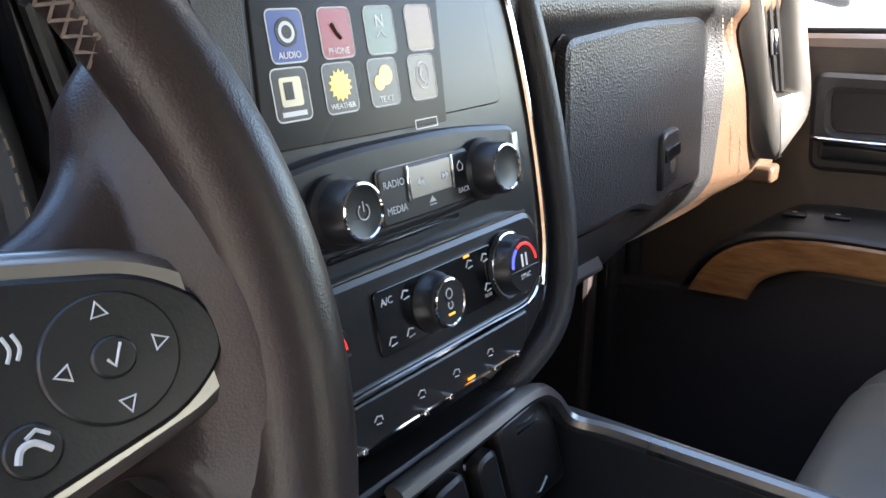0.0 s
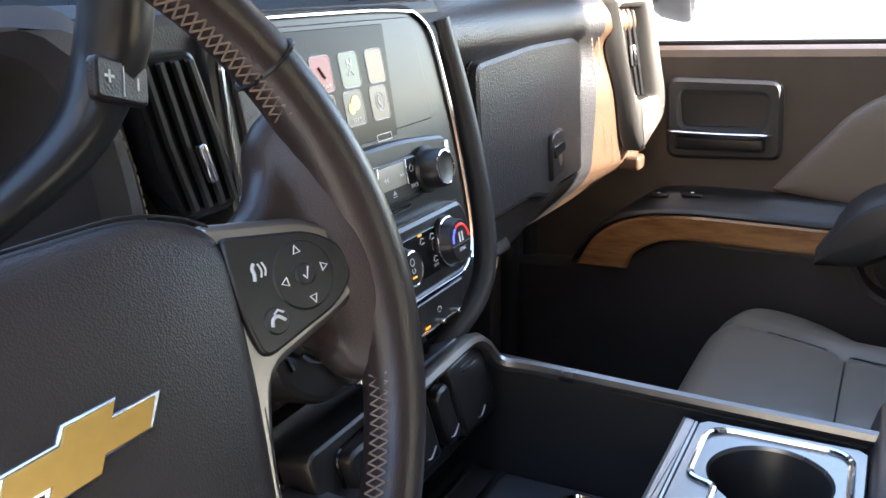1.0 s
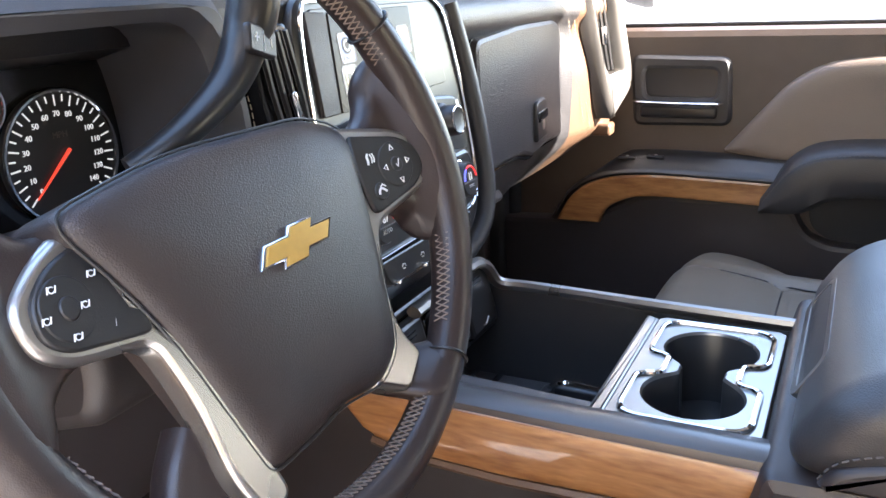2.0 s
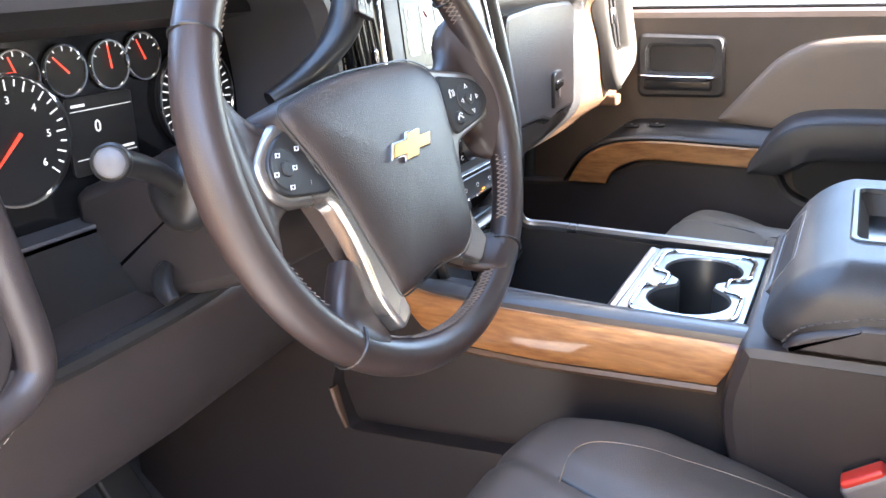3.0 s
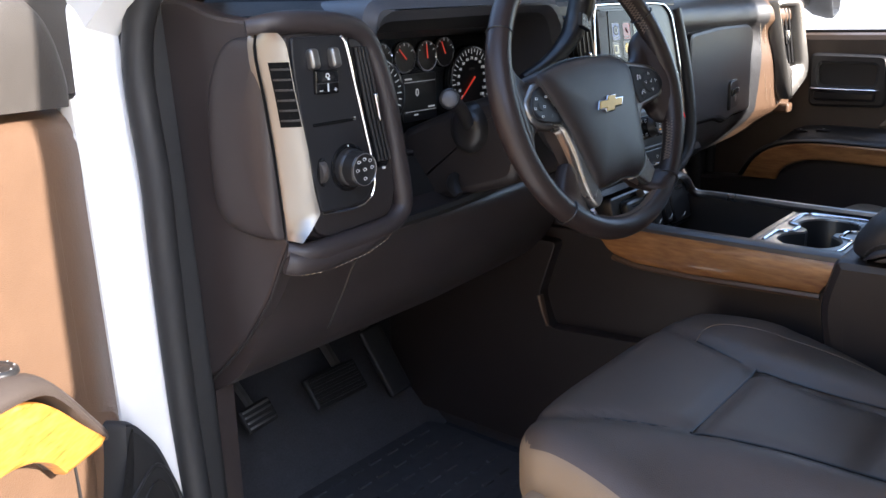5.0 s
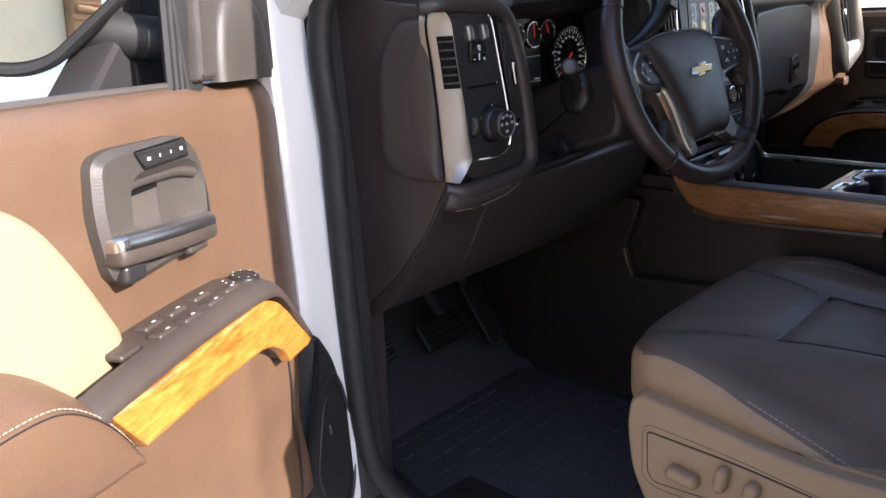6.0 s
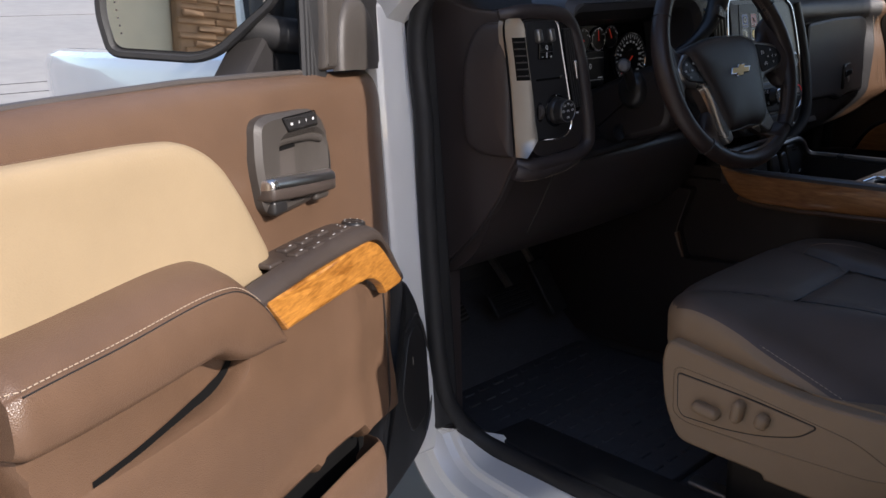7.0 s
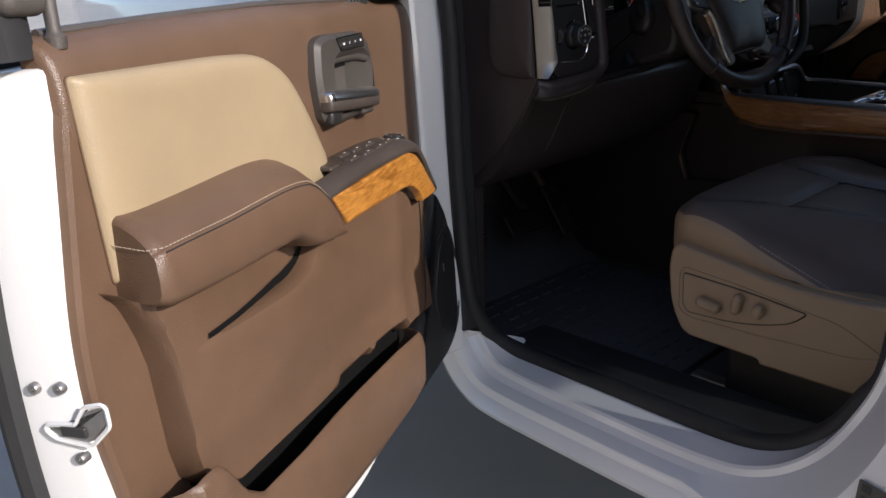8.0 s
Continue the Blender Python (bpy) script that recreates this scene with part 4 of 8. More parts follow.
def instrument_cluster():
    c = thing("instrument_cluster", "dial cluster with red needles and small display", "instrument cluster", (-0.36, 0.17, 1.2))
    m = axes((0, 0.165, 0), (1, 0, 0), (0, 0, 1))
    add = adder(c, m, 40)
    back = rpoly([(-0.565, 1.198), (-0.175, 1.198), (-0.175, 1.375), (-0.565, 1.375)], 0.02)
    add("dial_plate", prism(back, 0.012, 0.001, -0.012), GLOSS_BLACK)
    def dial(cx, cy, r, a0, a1, k, needle, big):
        up = 0.003 if big else 0.0
        g = add("dial", prism(circle(r, 40, cx, cy), 0.003 + up, 0.0008), JET_SMOOTH, "round dial with chrome ring")
        ring = [m @ Vector((cx + r * math.cos(t), cy + r * math.sin(t), 0.004 + up)) for t in np.linspace(0, 2 * math.pi, 40, endpoint=False)]
        attach(part("ring", tube(ring, 0.0018 if big else 0.0013, closed=True, sides=6, up=(0, -1, 0)), CHROME), c, g)
        bm = bmesh.new()
        for j in range(k + 1):
            a = math.radians(a0 + (a1 - a0) * j / k)
            l = 0.16 if j % 2 == 0 else 0.10
            p, q = r * 0.93, r * (0.93 - l)
            tube([(cx + p * math.cos(a), cy + p * math.sin(a), 0.0036 + up), (cx + q * math.cos(a), cy + q * math.sin(a), 0.0036 + up)], 0.0007 if big else 0.0006, sides=4, bm=bm)
        add("ticks", bm, LIT, to=g)
        a = math.radians(needle)
        add("needle", tube([(cx - 0.15 * r * math.cos(a), cy - 0.15 * r * math.sin(a), 0.005 + up), (cx + 0.8 * r * math.cos(a), cy + 0.8 * r * math.sin(a), 0.005 + up)], [0.0017 if big else 0.0010, 0.0007], sides=5), NEEDLE, to=g)
        return g
    R = 0.051
    sp = dial(-0.245, 1.281, R, 222, -42, 28, 222, True)
    for j in range(15):
        a = math.radians(222 - 264 * j / 14)
        lettering(str(j * 10), 0.0062, m @ flat(-0.245 + 0.65 * R * math.cos(a), 1.281 + 0.65 * R * math.sin(a), 0.0065), LIT, c, sp)
    lettering("MPH", 0.007, m @ flat(-0.245, 1.298, 0.0065), GREY_PLASTIC, c, sp)
    ta = dial(-0.452, 1.276, R, 222, -42, 24, 222, True)
    for j in range(7):
        a = math.radians(222 - 264 * j / 6)
        lettering(str(j), 0.0085, m @ flat(-0.452 + 0.62 * R * math.cos(a), 1.276 + 0.62 * R * math.sin(a), 0.0065), LIT, c, ta)
    for x, y, nd in ((-0.4380, 1.3235, 110), (-0.3920, 1.3235, 135), (-0.3450, 1.3235, 95), (-0.3060, 1.3270, 115)):
        dial(x, y, 0.0205, 150, 30, 4, nd, False)
    scr = add("display", prism(rpoly([(-0.397, 1.234), (-0.326, 1.234), (-0.326, 1.300), (-0.397, 1.300)], 0.003), 0.003, 0.0005), JET_SMOOTH, "small dim driver display")
    bm = bars(bmesh.new(), -0.3615, 1.289, 0.066, 0.0006, z=0.0032)
    bars(bm, -0.3615, 1.248, 0.066, 0.0006, z=0.0032)
    bars(bm, -0.386, 1.2935, 0.014, 0.0022, z=0.0032)
    bars(bm, -0.338, 1.252, 0.014, 0.0022, z=0.0032)
    bars(bm, -0.372, 1.243, 0.008, 0.0022, z=0.0032)
    tagged(add("display_lines", bm, LIT, to=scr), kind="stuff")
    lettering("0", 0.015, m @ flat(-0.368, 1.2735, 0.0032), LIT, c, scr)
    return c


STACK = axes((0.06, 0.003, 1.118), (1, 0, 0), (0, 0.158, 0.987))


def center_stack():
    s = thing("center_stack", "black centre stack with touch screen, radio and climate controls", "dashboard console", (0.06, 0.05, 1.09))
    add = adder(s, STACK, 40)
    outer = rpoly([(-0.135, 0.278), (0.125, 0.278), (0.152, 0.24), (0.162, 0.15), (0.162, 0.07), (0.150, 0.020), (0.115, -0.006), (-0.110, -0.006), (-0.148, 0.020), (-0.158, 0.08), (-0.155, 0.16), (-0.148, 0.25)], [0.02, 0.03, 0.03, 0.04, 0.04, 0.02, 0.02, 0.02, 0.02, 0.04, 0.04, 0.02], 5)
    bez = add("bezel", prism(outer, 0.05, 0.006, -0.056), JET_SMOOTH, "black stack surround")
    add("chrome_edge", tube(smooth_line([(0.112, 0.270, -0.004), (0.138, 0.25, -0.004), (0.150, 0.19, -0.004), (0.154, 0.13, -0.004), (0.152, 0.07, -0.004), (0.142, 0.035, -0.004)], 5), 0.0022, sides=6), CHROME, to=bez)
    add("chrome_edge", tube(smooth_line([(-0.128, 0.272, -0.004), (-0.138, 0.25, -0.004), (-0.146, 0.19, -0.004), (-0.149, 0.13, -0.004), (-0.147, 0.07, -0.004), (-0.138, 0.035, -0.004)], 5), 0.0022, sides=6), CHROME, to=bez)
    add("chrome_edge", tube(smooth_line([(-0.128, 0.272, -0.004), (-0.06, 0.2725, -0.003), (0.05, 0.2725, -0.003), (0.112, 0.270, -0.004)], 5), 0.0016, sides=6), CHROME, to=bez)
    add("padded_edge", tube(smooth_line([(0.168, 0.262, -0.01), (0.178, 0.20, -0.008), (0.183, 0.13, -0.006), (0.182, 0.06, -0.006), (0.172, 0.018, -0.008), (0.150, -0.010, -0.012), (0.118, -0.030, -0.022), (0.085, -0.046, -0.034)], 6), 0.012, sides=10), JET, "soft padded side roll", to=bez)
    # recessed screen bay
    bay = add("screen_bay", prism(rpoly([(-0.122, 0.266), (0.108, 0.266), (0.118, 0.175), (-0.125, 0.172)], 0.008), 0.003, 0.001, -0.007), JET_SMOOTH, "dark smooth screen surround", to=bez)
    scr = add("screen", prism(rpoly([(-0.094, 0.262), (0.058, 0.262), (0.050, 0.170), (-0.102, 0.172)], 0.002), 0.0035, 0.0006, -0.006), SCREEN, "touch screen with eight app icons")
    add("screen_side", prism(rpoly([(-0.13, 0.264), (-0.098, 0.262), (-0.106, 0.172), (-0.132, 0.172)], 0.003), 0.004, 0.001, -0.006), GREY_PLASTIC, to=bay)
    cols = {"AUDIO": (0.10, 0.14, 0.42), "PHONE": (0.50, 0.06, 0.06), "NAV": (0.20, 0.26, 0.17), "APP": (0.42, 0.26, 0.14), "MUSIC": (0.09, 0.085, 0.08), "WEATHER": (0.085, 0.08, 0.075), "TEXT": (0.08, 0.075, 0.07), "CALL": (0.22, 0.17, 0.13)}
    names = list(cols)
    for k, nm in enumerate(names):
        r, q = divmod(k, 4)
        cx = -0.0745 + 0.0365 * q - 0.0035 * r
        cy = 0.2290 - 0.0295 * r
        sq = rpoly([(cx - 0.0125, cy - 0.0135), (cx + 0.0125, cy - 0.0135), (cx + 0.0125, cy + 0.0135), (cx - 0.0125, cy + 0.0135)], 0.004)
        mt = glowing("icon_" + nm.lower(), tuple(0.6 * v for v in cols[nm]), 0.05, 0.25)
        add("icon", prism(sq, 0.0003, 0, -0.0025), mt, to=scr)
        add("icon_frame", tube([Vector((p.x, p.y, -0.0021)) for p in sq], 0.00045, closed=True, sides=4, up=(0, 0, 1)), LIT, to=scr)
        z = -0.0021
        if nm == "AUDIO":
            for rr, mt2 in ((0.0075, GREY_PLASTIC), (0.0055, LIT), (0.0035, GREY_PLASTIC)):
                add("pictogram", prism(circle(rr, 20, cx, cy + 0.002), 0.0003 + (0.0076 - rr) * 0.05, 0, z), mt2, to=scr)
        elif nm == "PHONE":
            add("pictogram", tube([(cx - 0.003, cy + 0.005, z), (cx, cy, z), (cx + 0.003, cy - 0.003, z)], 0.0012, sides=5), JET_SMOOTH, to=scr)
        elif nm == "NAV":
            lettering("N", 0.010, STACK @ flat(cx, cy + 0.005, z), LIT, s, scr)
            add("pictogram", tube([(cx - 0.004, cy - 0.004, z), (cx, cy, z), (cx + 0.004, cy - 0.004, z)], 0.0007, sides=5), LIT, to=scr)
        elif nm == "MUSIC":
            add("pictogram", prism(rpoly([(cx - 0.0075, cy - 0.006), (cx + 0.0075, cy - 0.006), (cx + 0.0075, cy + 0.009), (cx - 0.0075, cy + 0.009)], 0.002), 0.0003, 0, z), glowing("pale_tile", (0.55, 0.52, 0.38), 0.08), to=scr)
            bm = bars(bmesh.new(), cx - 0.002, cy + 0.002, 0.006, 0.009, z=z + 0.0004)
            add("pictogram", bm, JET_SMOOTH, to=scr)
        elif nm == "WEATHER":
            star = [Vector((cx + (0.009 if j % 2 else 0.0068) * math.cos(math.pi * j / 14), cy + 0.0015 + (0.009 if j % 2 else 0.0068) * math.sin(math.pi * j / 14))) for j in range(28)]
            add("pictogram", prism(star, 0.0003, 0, z), glowing("sun_yellow", (0.75, 0.55, 0.14), 0.1), to=scr)
        elif nm == "TEXT":
            yl = glowing("bubble_yellow", (0.65, 0.47, 0.18), 0.1)
            for dx, dy, rr in ((0.002, 0.004, 0.0058), (-0.004, 0.0, 0.0045)):
                add("pictogram", prism(circle(rr, 18, cx + dx, cy + dy), 0.0003 + rr * 0.02, 0, z), yl, to=scr)
        elif nm == "CALL":
            add("pictogram", tube([Vector((cx + 0.006 * math.cos(t), cy + 0.001 + 0.008 * math.sin(t), z)) for t in np.linspace(0, 2 * math.pi, 22, endpoint=False)], 0.0006, closed=True, sides=4), LIT, to=scr)
            add("pictogram", tube(smooth_line([(cx - 0.001, cy + 0.006, z), (cx - 0.002, cy + 0.001, z), (cx + 0.001, cy - 0.003, z), (cx + 0.003, cy - 0.002, z)], 4), 0.0011, sides=5), LIT, to=scr)
        if nm in ("AUDIO", "PHONE", "WEATHER", "TEXT"):
            lettering(nm, 0.0050 if nm != "WEATHER" else 0.0042, STACK @ flat(cx, cy - 0.0098, z), LIT, s, scr)
        elif nm == "MUSIC":
            add("caption_bar", bars(bmesh.new(), cx, cy - 0.0098, 0.017, 0.0026, z=z), LIT, to=scr)
    add("tray_icon", frame_ring(rpoly([(0.018, 0.1745), (0.040, 0.1745), (0.040, 0.1685), (0.018, 0.1685)], 0.0008), rpoly([(0.0186, 0.1738), (0.0394, 0.1738), (0.0394, 0.1692), (0.0186, 0.1692)], 0.0005), 0.0004, 0.0001, -0.0024), LIT, to=scr)
    # radio panel
    rp = rpoly([(-0.128, 0.160), (-0.06, 0.1675), (0.04, 0.1675), (0.112, 0.160), (0.121, 0.135), (0.118, 0.117), (0.03, 0.1135), (-0.05, 0.1135), (-0.130, 0.117), (-0.136, 0.135)], [0.012, 0.03, 0.03, 0.012, 0.015, 0.012, 0.03, 0.03, 0.012, 0.015])
    rad = add("radio_panel", prism(rp, 0.014, 0.004, -0.006), JET_SMOOTH, "black radio panel with two knobs")
    add("panel_edge", tube([Vector((p.x, p.y, 0.0065)) for p in inset(rp, 0.0025)], 0.0007, closed=True, sides=5, up=(0, 0, 1)), SILVER, to=rad)
    # silver box stands in for a highlight on the panel's side
    add("side_glint", rbox((0.010, 0.036, 0.004), 0.002, 2, m=flat(0.109, 0.137, 0.007)), SILVER, to=rad)
    for kx in (-0.0725, 0.064):
        add("knob", lathe([(0.0205, 0.0), (0.0205, 0.004), (0.0175, 0.006), (0.0165, 0.020), (0.0148, 0.022), (0.013, 0.0213), (0.002, 0.0213)], 32, m=flat(kx, 0.136, 0.008)), JET_SMOOTH, "black knob with chrome ring", to=rad)
        add("knob_ring", tube([Vector((kx + 0.0145 * math.cos(t), 0.136 + 0.0145 * math.sin(t), 0.0296)) for t in np.linspace(0, 2 * math.pi, 30, endpoint=False)], 0.0010, closed=True, sides=5), CHROME, to=rad)
    pw = [Vector((-0.0725 + 0.0042 * math.cos(t), 0.136 + 0.0042 * math.sin(t), 0.0297)) for t in np.linspace(math.radians(125), math.radians(415), 16)]
    bm = tube(pw, 0.0005, sides=4)
    tube([(-0.0725, 0.136, 0.0297), (-0.0725, 0.1415, 0.0297)], 0.0005, sides=4, bm=bm)
    add("power_mark", bm, MARK, to=rad)
    bc = rpoly([(-0.038, 0.1515), (0.050, 0.1515), (0.047, 0.1195), (-0.038, 0.1195)], 0.004)
    add("button_block", prism(bc, 0.0035, 0.0012, 0.0075), JET_SMOOTH, "radio buttons round a small display", to=rad)
    add("block_edge", tube([Vector((p.x, p.y, 0.0095)) for p in bc], 0.0006, closed=True, sides=4), SILVER, to=rad)
    add("small_display", prism(rpoly([(-0.012, 0.1495), (0.028, 0.1495), (0.027, 0.1310), (-0.012, 0.1310)], 0.001), 0.001, 0.0002, 0.0110), SILVER, to=rad)
    for x in (-0.0135, 0.0295):
        add("display_edge", rbox((0.0022, 0.021, 0.003), 0.0008, 1, m=flat(x, 0.1405, 0.0112)), CHROME, to=rad)
    bm = bmesh.new()
    for x, sg in ((-0.003, -1), (0.018, 1)):
        for e in (0, 0.0035):
            prism([(x + e, 0.137), (x + e, 0.142), (x + e + sg * 0.0033, 0.1395)], 0.0002, 0, 0.0121, bm)
    add("seek_marks", bm, MARK, to=rad)
    bm = prism([(0.004, 0.1258), (0.0105, 0.1258), (0.00725, 0.1295)], 0.0003, 0, 0.0111)
    bars(bm, 0.00725, 0.1243, 0.0065, 0.0008, z=0.0111)
    tube([(0.0355, 0.1425, 0.0113), (0.0385, 0.1455, 0.0113), (0.0415, 0.1425, 0.0113), (0.0405, 0.1395, 0.0113), (0.0365, 0.1395, 0.0113)], 0.0004, closed=True, sides=4, bm=bm)
    tagged(add("marks", bm, MARK, to=rad), kind="stuff")
    lettering("RADIO", 0.0062, STACK @ flat(-0.0255, 0.1425, 0.0111), MARK, s, rad)
    lettering("MEDIA", 0.0062, STACK @ flat(-0.0255, 0.1275, 0.0111), MARK, s, rad)
    lettering("BACK", 0.0048, STACK @ flat(0.0400, 0.1270, 0.0111), MARK, s, rad)
    add("disc_slot", rbox((0.122, 0.0028, 0.002), 0.0008, 1, m=flat(-0.010, 0.1072, -0.0055)), GLOSS_BLACK, "thin disc slot")
    add("slot_lip", tube([(-0.070, 0.1090, -0.004), (0.05, 0.1090, -0.004)], 0.0009, sides=5), CHROME)
    # climate panel
    cp = rpoly([(-0.132, 0.0985), (0.116, 0.0985), (0.127, 0.085), (0.126, 0.048), (0.105, 0.033), (-0.115, 0.033), (-0.138, 0.048), (-0.138, 0.085)], [0.012, 0.012, 0.01, 0.015, 0.015, 0.015, 0.015, 0.01])
    cl = add("climate_panel", prism(cp, 0.014, 0.005, -0.006), JET_SMOOTH, "black climate panel with three knobs")
    add("chrome_lip", tube(smooth_line([(-0.136, 0.046, 0.0055), (-0.115, 0.0325, 0.006), (-0.05, 0.0320, 0.0065), (0.05, 0.0320, 0.0065), (0.105, 0.0325, 0.006), (0.125, 0.046, 0.0055)], 5), 0.0016, sides=6), CHROME, to=cl)
    add("panel_edge", tube(smooth_line([(-0.130, 0.0975, 0.005), (-0.05, 0.0985, 0.0055), (0.05, 0.0985, 0.0055), (0.115, 0.0975, 0.005)], 5), 0.0012, sides=6), SILVER, to=cl)
    ip = rpoly([(-0.056, 0.0865), (0.062, 0.0865), (0.060, 0.0480), (-0.056, 0.0480)], 0.004)
    add("button_field", prism(ip, 0.002, 0.0006, 0.008), GLOSS_BLACK, to=cl)
    for kx in (-0.110, 0.078):
        add("temperature_knob", lathe([(0.0235, 0.0), (0.0235, 0.003), (0.0205, 0.006), (0.0195, 0.014), (0.018, 0.016), (0.002, 0.016)], 32, m=flat(kx, 0.068, 0.008)), JET_SMOOTH, "temperature knob with lit face", to=cl)
        add("knob_ring", tube([Vector((kx + 0.0215 * math.cos(t), 0.068 + 0.0215 * math.sin(t), 0.0125)) for t in np.linspace(0, 2 * math.pi, 30, endpoint=False)], 0.0009, closed=True, sides=5), CHROME, to=cl)
        for a0, a1, mt in ((178, 125, BLUE_GLOW), (118, 5, RED_GLOW)):
            arc = [Vector((kx + 0.0145 * math.cos(t), 0.068 + 0.0145 * math.sin(t), 0.0242)) for t in np.linspace(math.radians(a0), math.radians(a1), 12)]
            add("scale", tube(arc, 0.0011, sides=4), mt, to=cl)
        add("divider", tube([(kx - 0.017, 0.0655, 0.0242), (kx + 0.017, 0.0655, 0.0242)], 0.0005, sides=4), GREY_PLASTIC, to=cl)
    lettering("87", 0.011, STACK @ flat(-0.110, 0.0722, 0.0241), LIT, s, cl)
    add("digits", bars(bars(bmesh.new(), 0.0755, 0.0715, 0.0018, 0.0085, z=0.0241), 0.0805, 0.0715, 0.0018, 0.0085, z=0.0241), LIT, to=cl)
    lettering("AUTO", 0.0058, STACK @ flat(-0.110, 0.0605, 0.0241), MARK, s, cl)
    lettering("SYNC", 0.0048, STACK @ flat(0.078, 0.0605, 0.0241), MARK, s, cl)
    add("fan_knob", lathe([(0.019, 0.0), (0.0185, 0.005), (0.0165, 0.007), (0.0158, 0.014), (0.0135, 0.0158), (0.002, 0.0153)], 32, m=flat(-0.006, 0.067, 0.008)), JET_SMOOTH, "fan knob with chrome ring", to=cl)
    add("knob_ring", tube([Vector((-0.006 + 0.0140 * math.cos(t), 0.067 + 0.0140 * math.sin(t), 0.0237)) for t in np.linspace(0, 2 * math.pi, 28, endpoint=False)], 0.0009, closed=True, sides=5), CHROME, to=cl)
    bm = bmesh.new()
    tube([Vector((-0.006 + 0.003 * math.cos(t), 0.0725 + 0.003 * math.sin(t), 0.0237)) for t in np.linspace(0, 6.28, 10, endpoint=False)], 0.0005, closed=True, sides=4, bm=bm)
    tube([Vector((-0.006 + 0.0022 * math.cos(t), 0.0655 + 0.0022 * math.sin(t), 0.0237)) for t in np.linspace(2.2, 7.2, 10)], 0.0005, sides=4, bm=bm)
    for px, py in ((-0.030, 0.0790), (-0.030, 0.0560), (-0.046, 0.0560), (0.035, 0.0800), (0.052, 0.0800), (0.052, 0.0600)):
        tube([(px - 0.0035, py - 0.002, 0.0103), (px - 0.001, py + 0.002, 0.0103), (px + 0.003, py + 0.001, 0.0103)], 0.0006, sides=4, bm=bm)
        tube([(px - 0.0015, py - 0.0032, 0.0103), (px + 0.0035, py - 0.0026, 0.0103)], 0.0005, sides=4, bm=bm)
    tagged(add("marks", bm, MARK, to=cl), kind="stuff")
    lettering("A/C", 0.0062, STACK @ flat(-0.046, 0.0790, 0.0101), MARK, s, cl)
    lettering("REAR", 0.0035, STACK @ flat(0.052, 0.0540, 0.0101), MARK, s, cl)
    add("telltale", bars(bars(bmesh.new(), 0.033, 0.0850, 0.006, 0.0016, z=0.0102), -0.006, 0.0600, 0.006, 0.0014, z=0.0236), AMBER, to=cl)
    # lower switch row
    row = add("switch_bank", prism(rpoly([(-0.100, 0.0265), (0.110, 0.0265), (0.098, -0.001), (-0.088, -0.001)], 0.006), 0.008, 0.002, -0.006), JET_SMOOTH, "bank of five flat switches")
    for x in (-0.078, -0.0225, 0.003, 0.054, 0.083):
        add("chrome_tip", rbox((0.004, 0.004, 0.006), 0.001, 1, m=flat(x, 0.001, 0.004)), CHROME, to=row)
    add("chrome_rail", tube([(-0.085, 0.0, 0.0025), (0.090, 0.0, 0.0025)], 0.0011, sides=5), CHROME, to=row)
    add("telltale", bars(bmesh.new(), 0.030, 0.0035, 0.008, 0.0016, z=0.003), AMBER, to=row)
    bm = bmesh.new()
    for x in (-0.060, -0.020, 0.016, 0.055):
        tube([(x - 0.0035, 0.0120, 0.0025), (x - 0.001, 0.0145, 0.0025), (x + 0.003, 0.0135, 0.0025), (x + 0.0035, 0.0110, 0.0025)], 0.00055, sides=4, bm=bm)
        tube([(x - 0.002, 0.0100, 0.0025), (x + 0.002, 0.0095, 0.0025)], 0.0005, sides=4, bm=bm)
    tagged(add("marks", bm, MARK, to=row), kind="stuff")
    return s


dashboard()
instrument_cluster()
center_stack()


# ---- steering wheel ----
WHEEL = axes((-0.342, -0.108, 1.298), (1, 0, 0), (0, 0.361, 0.933))


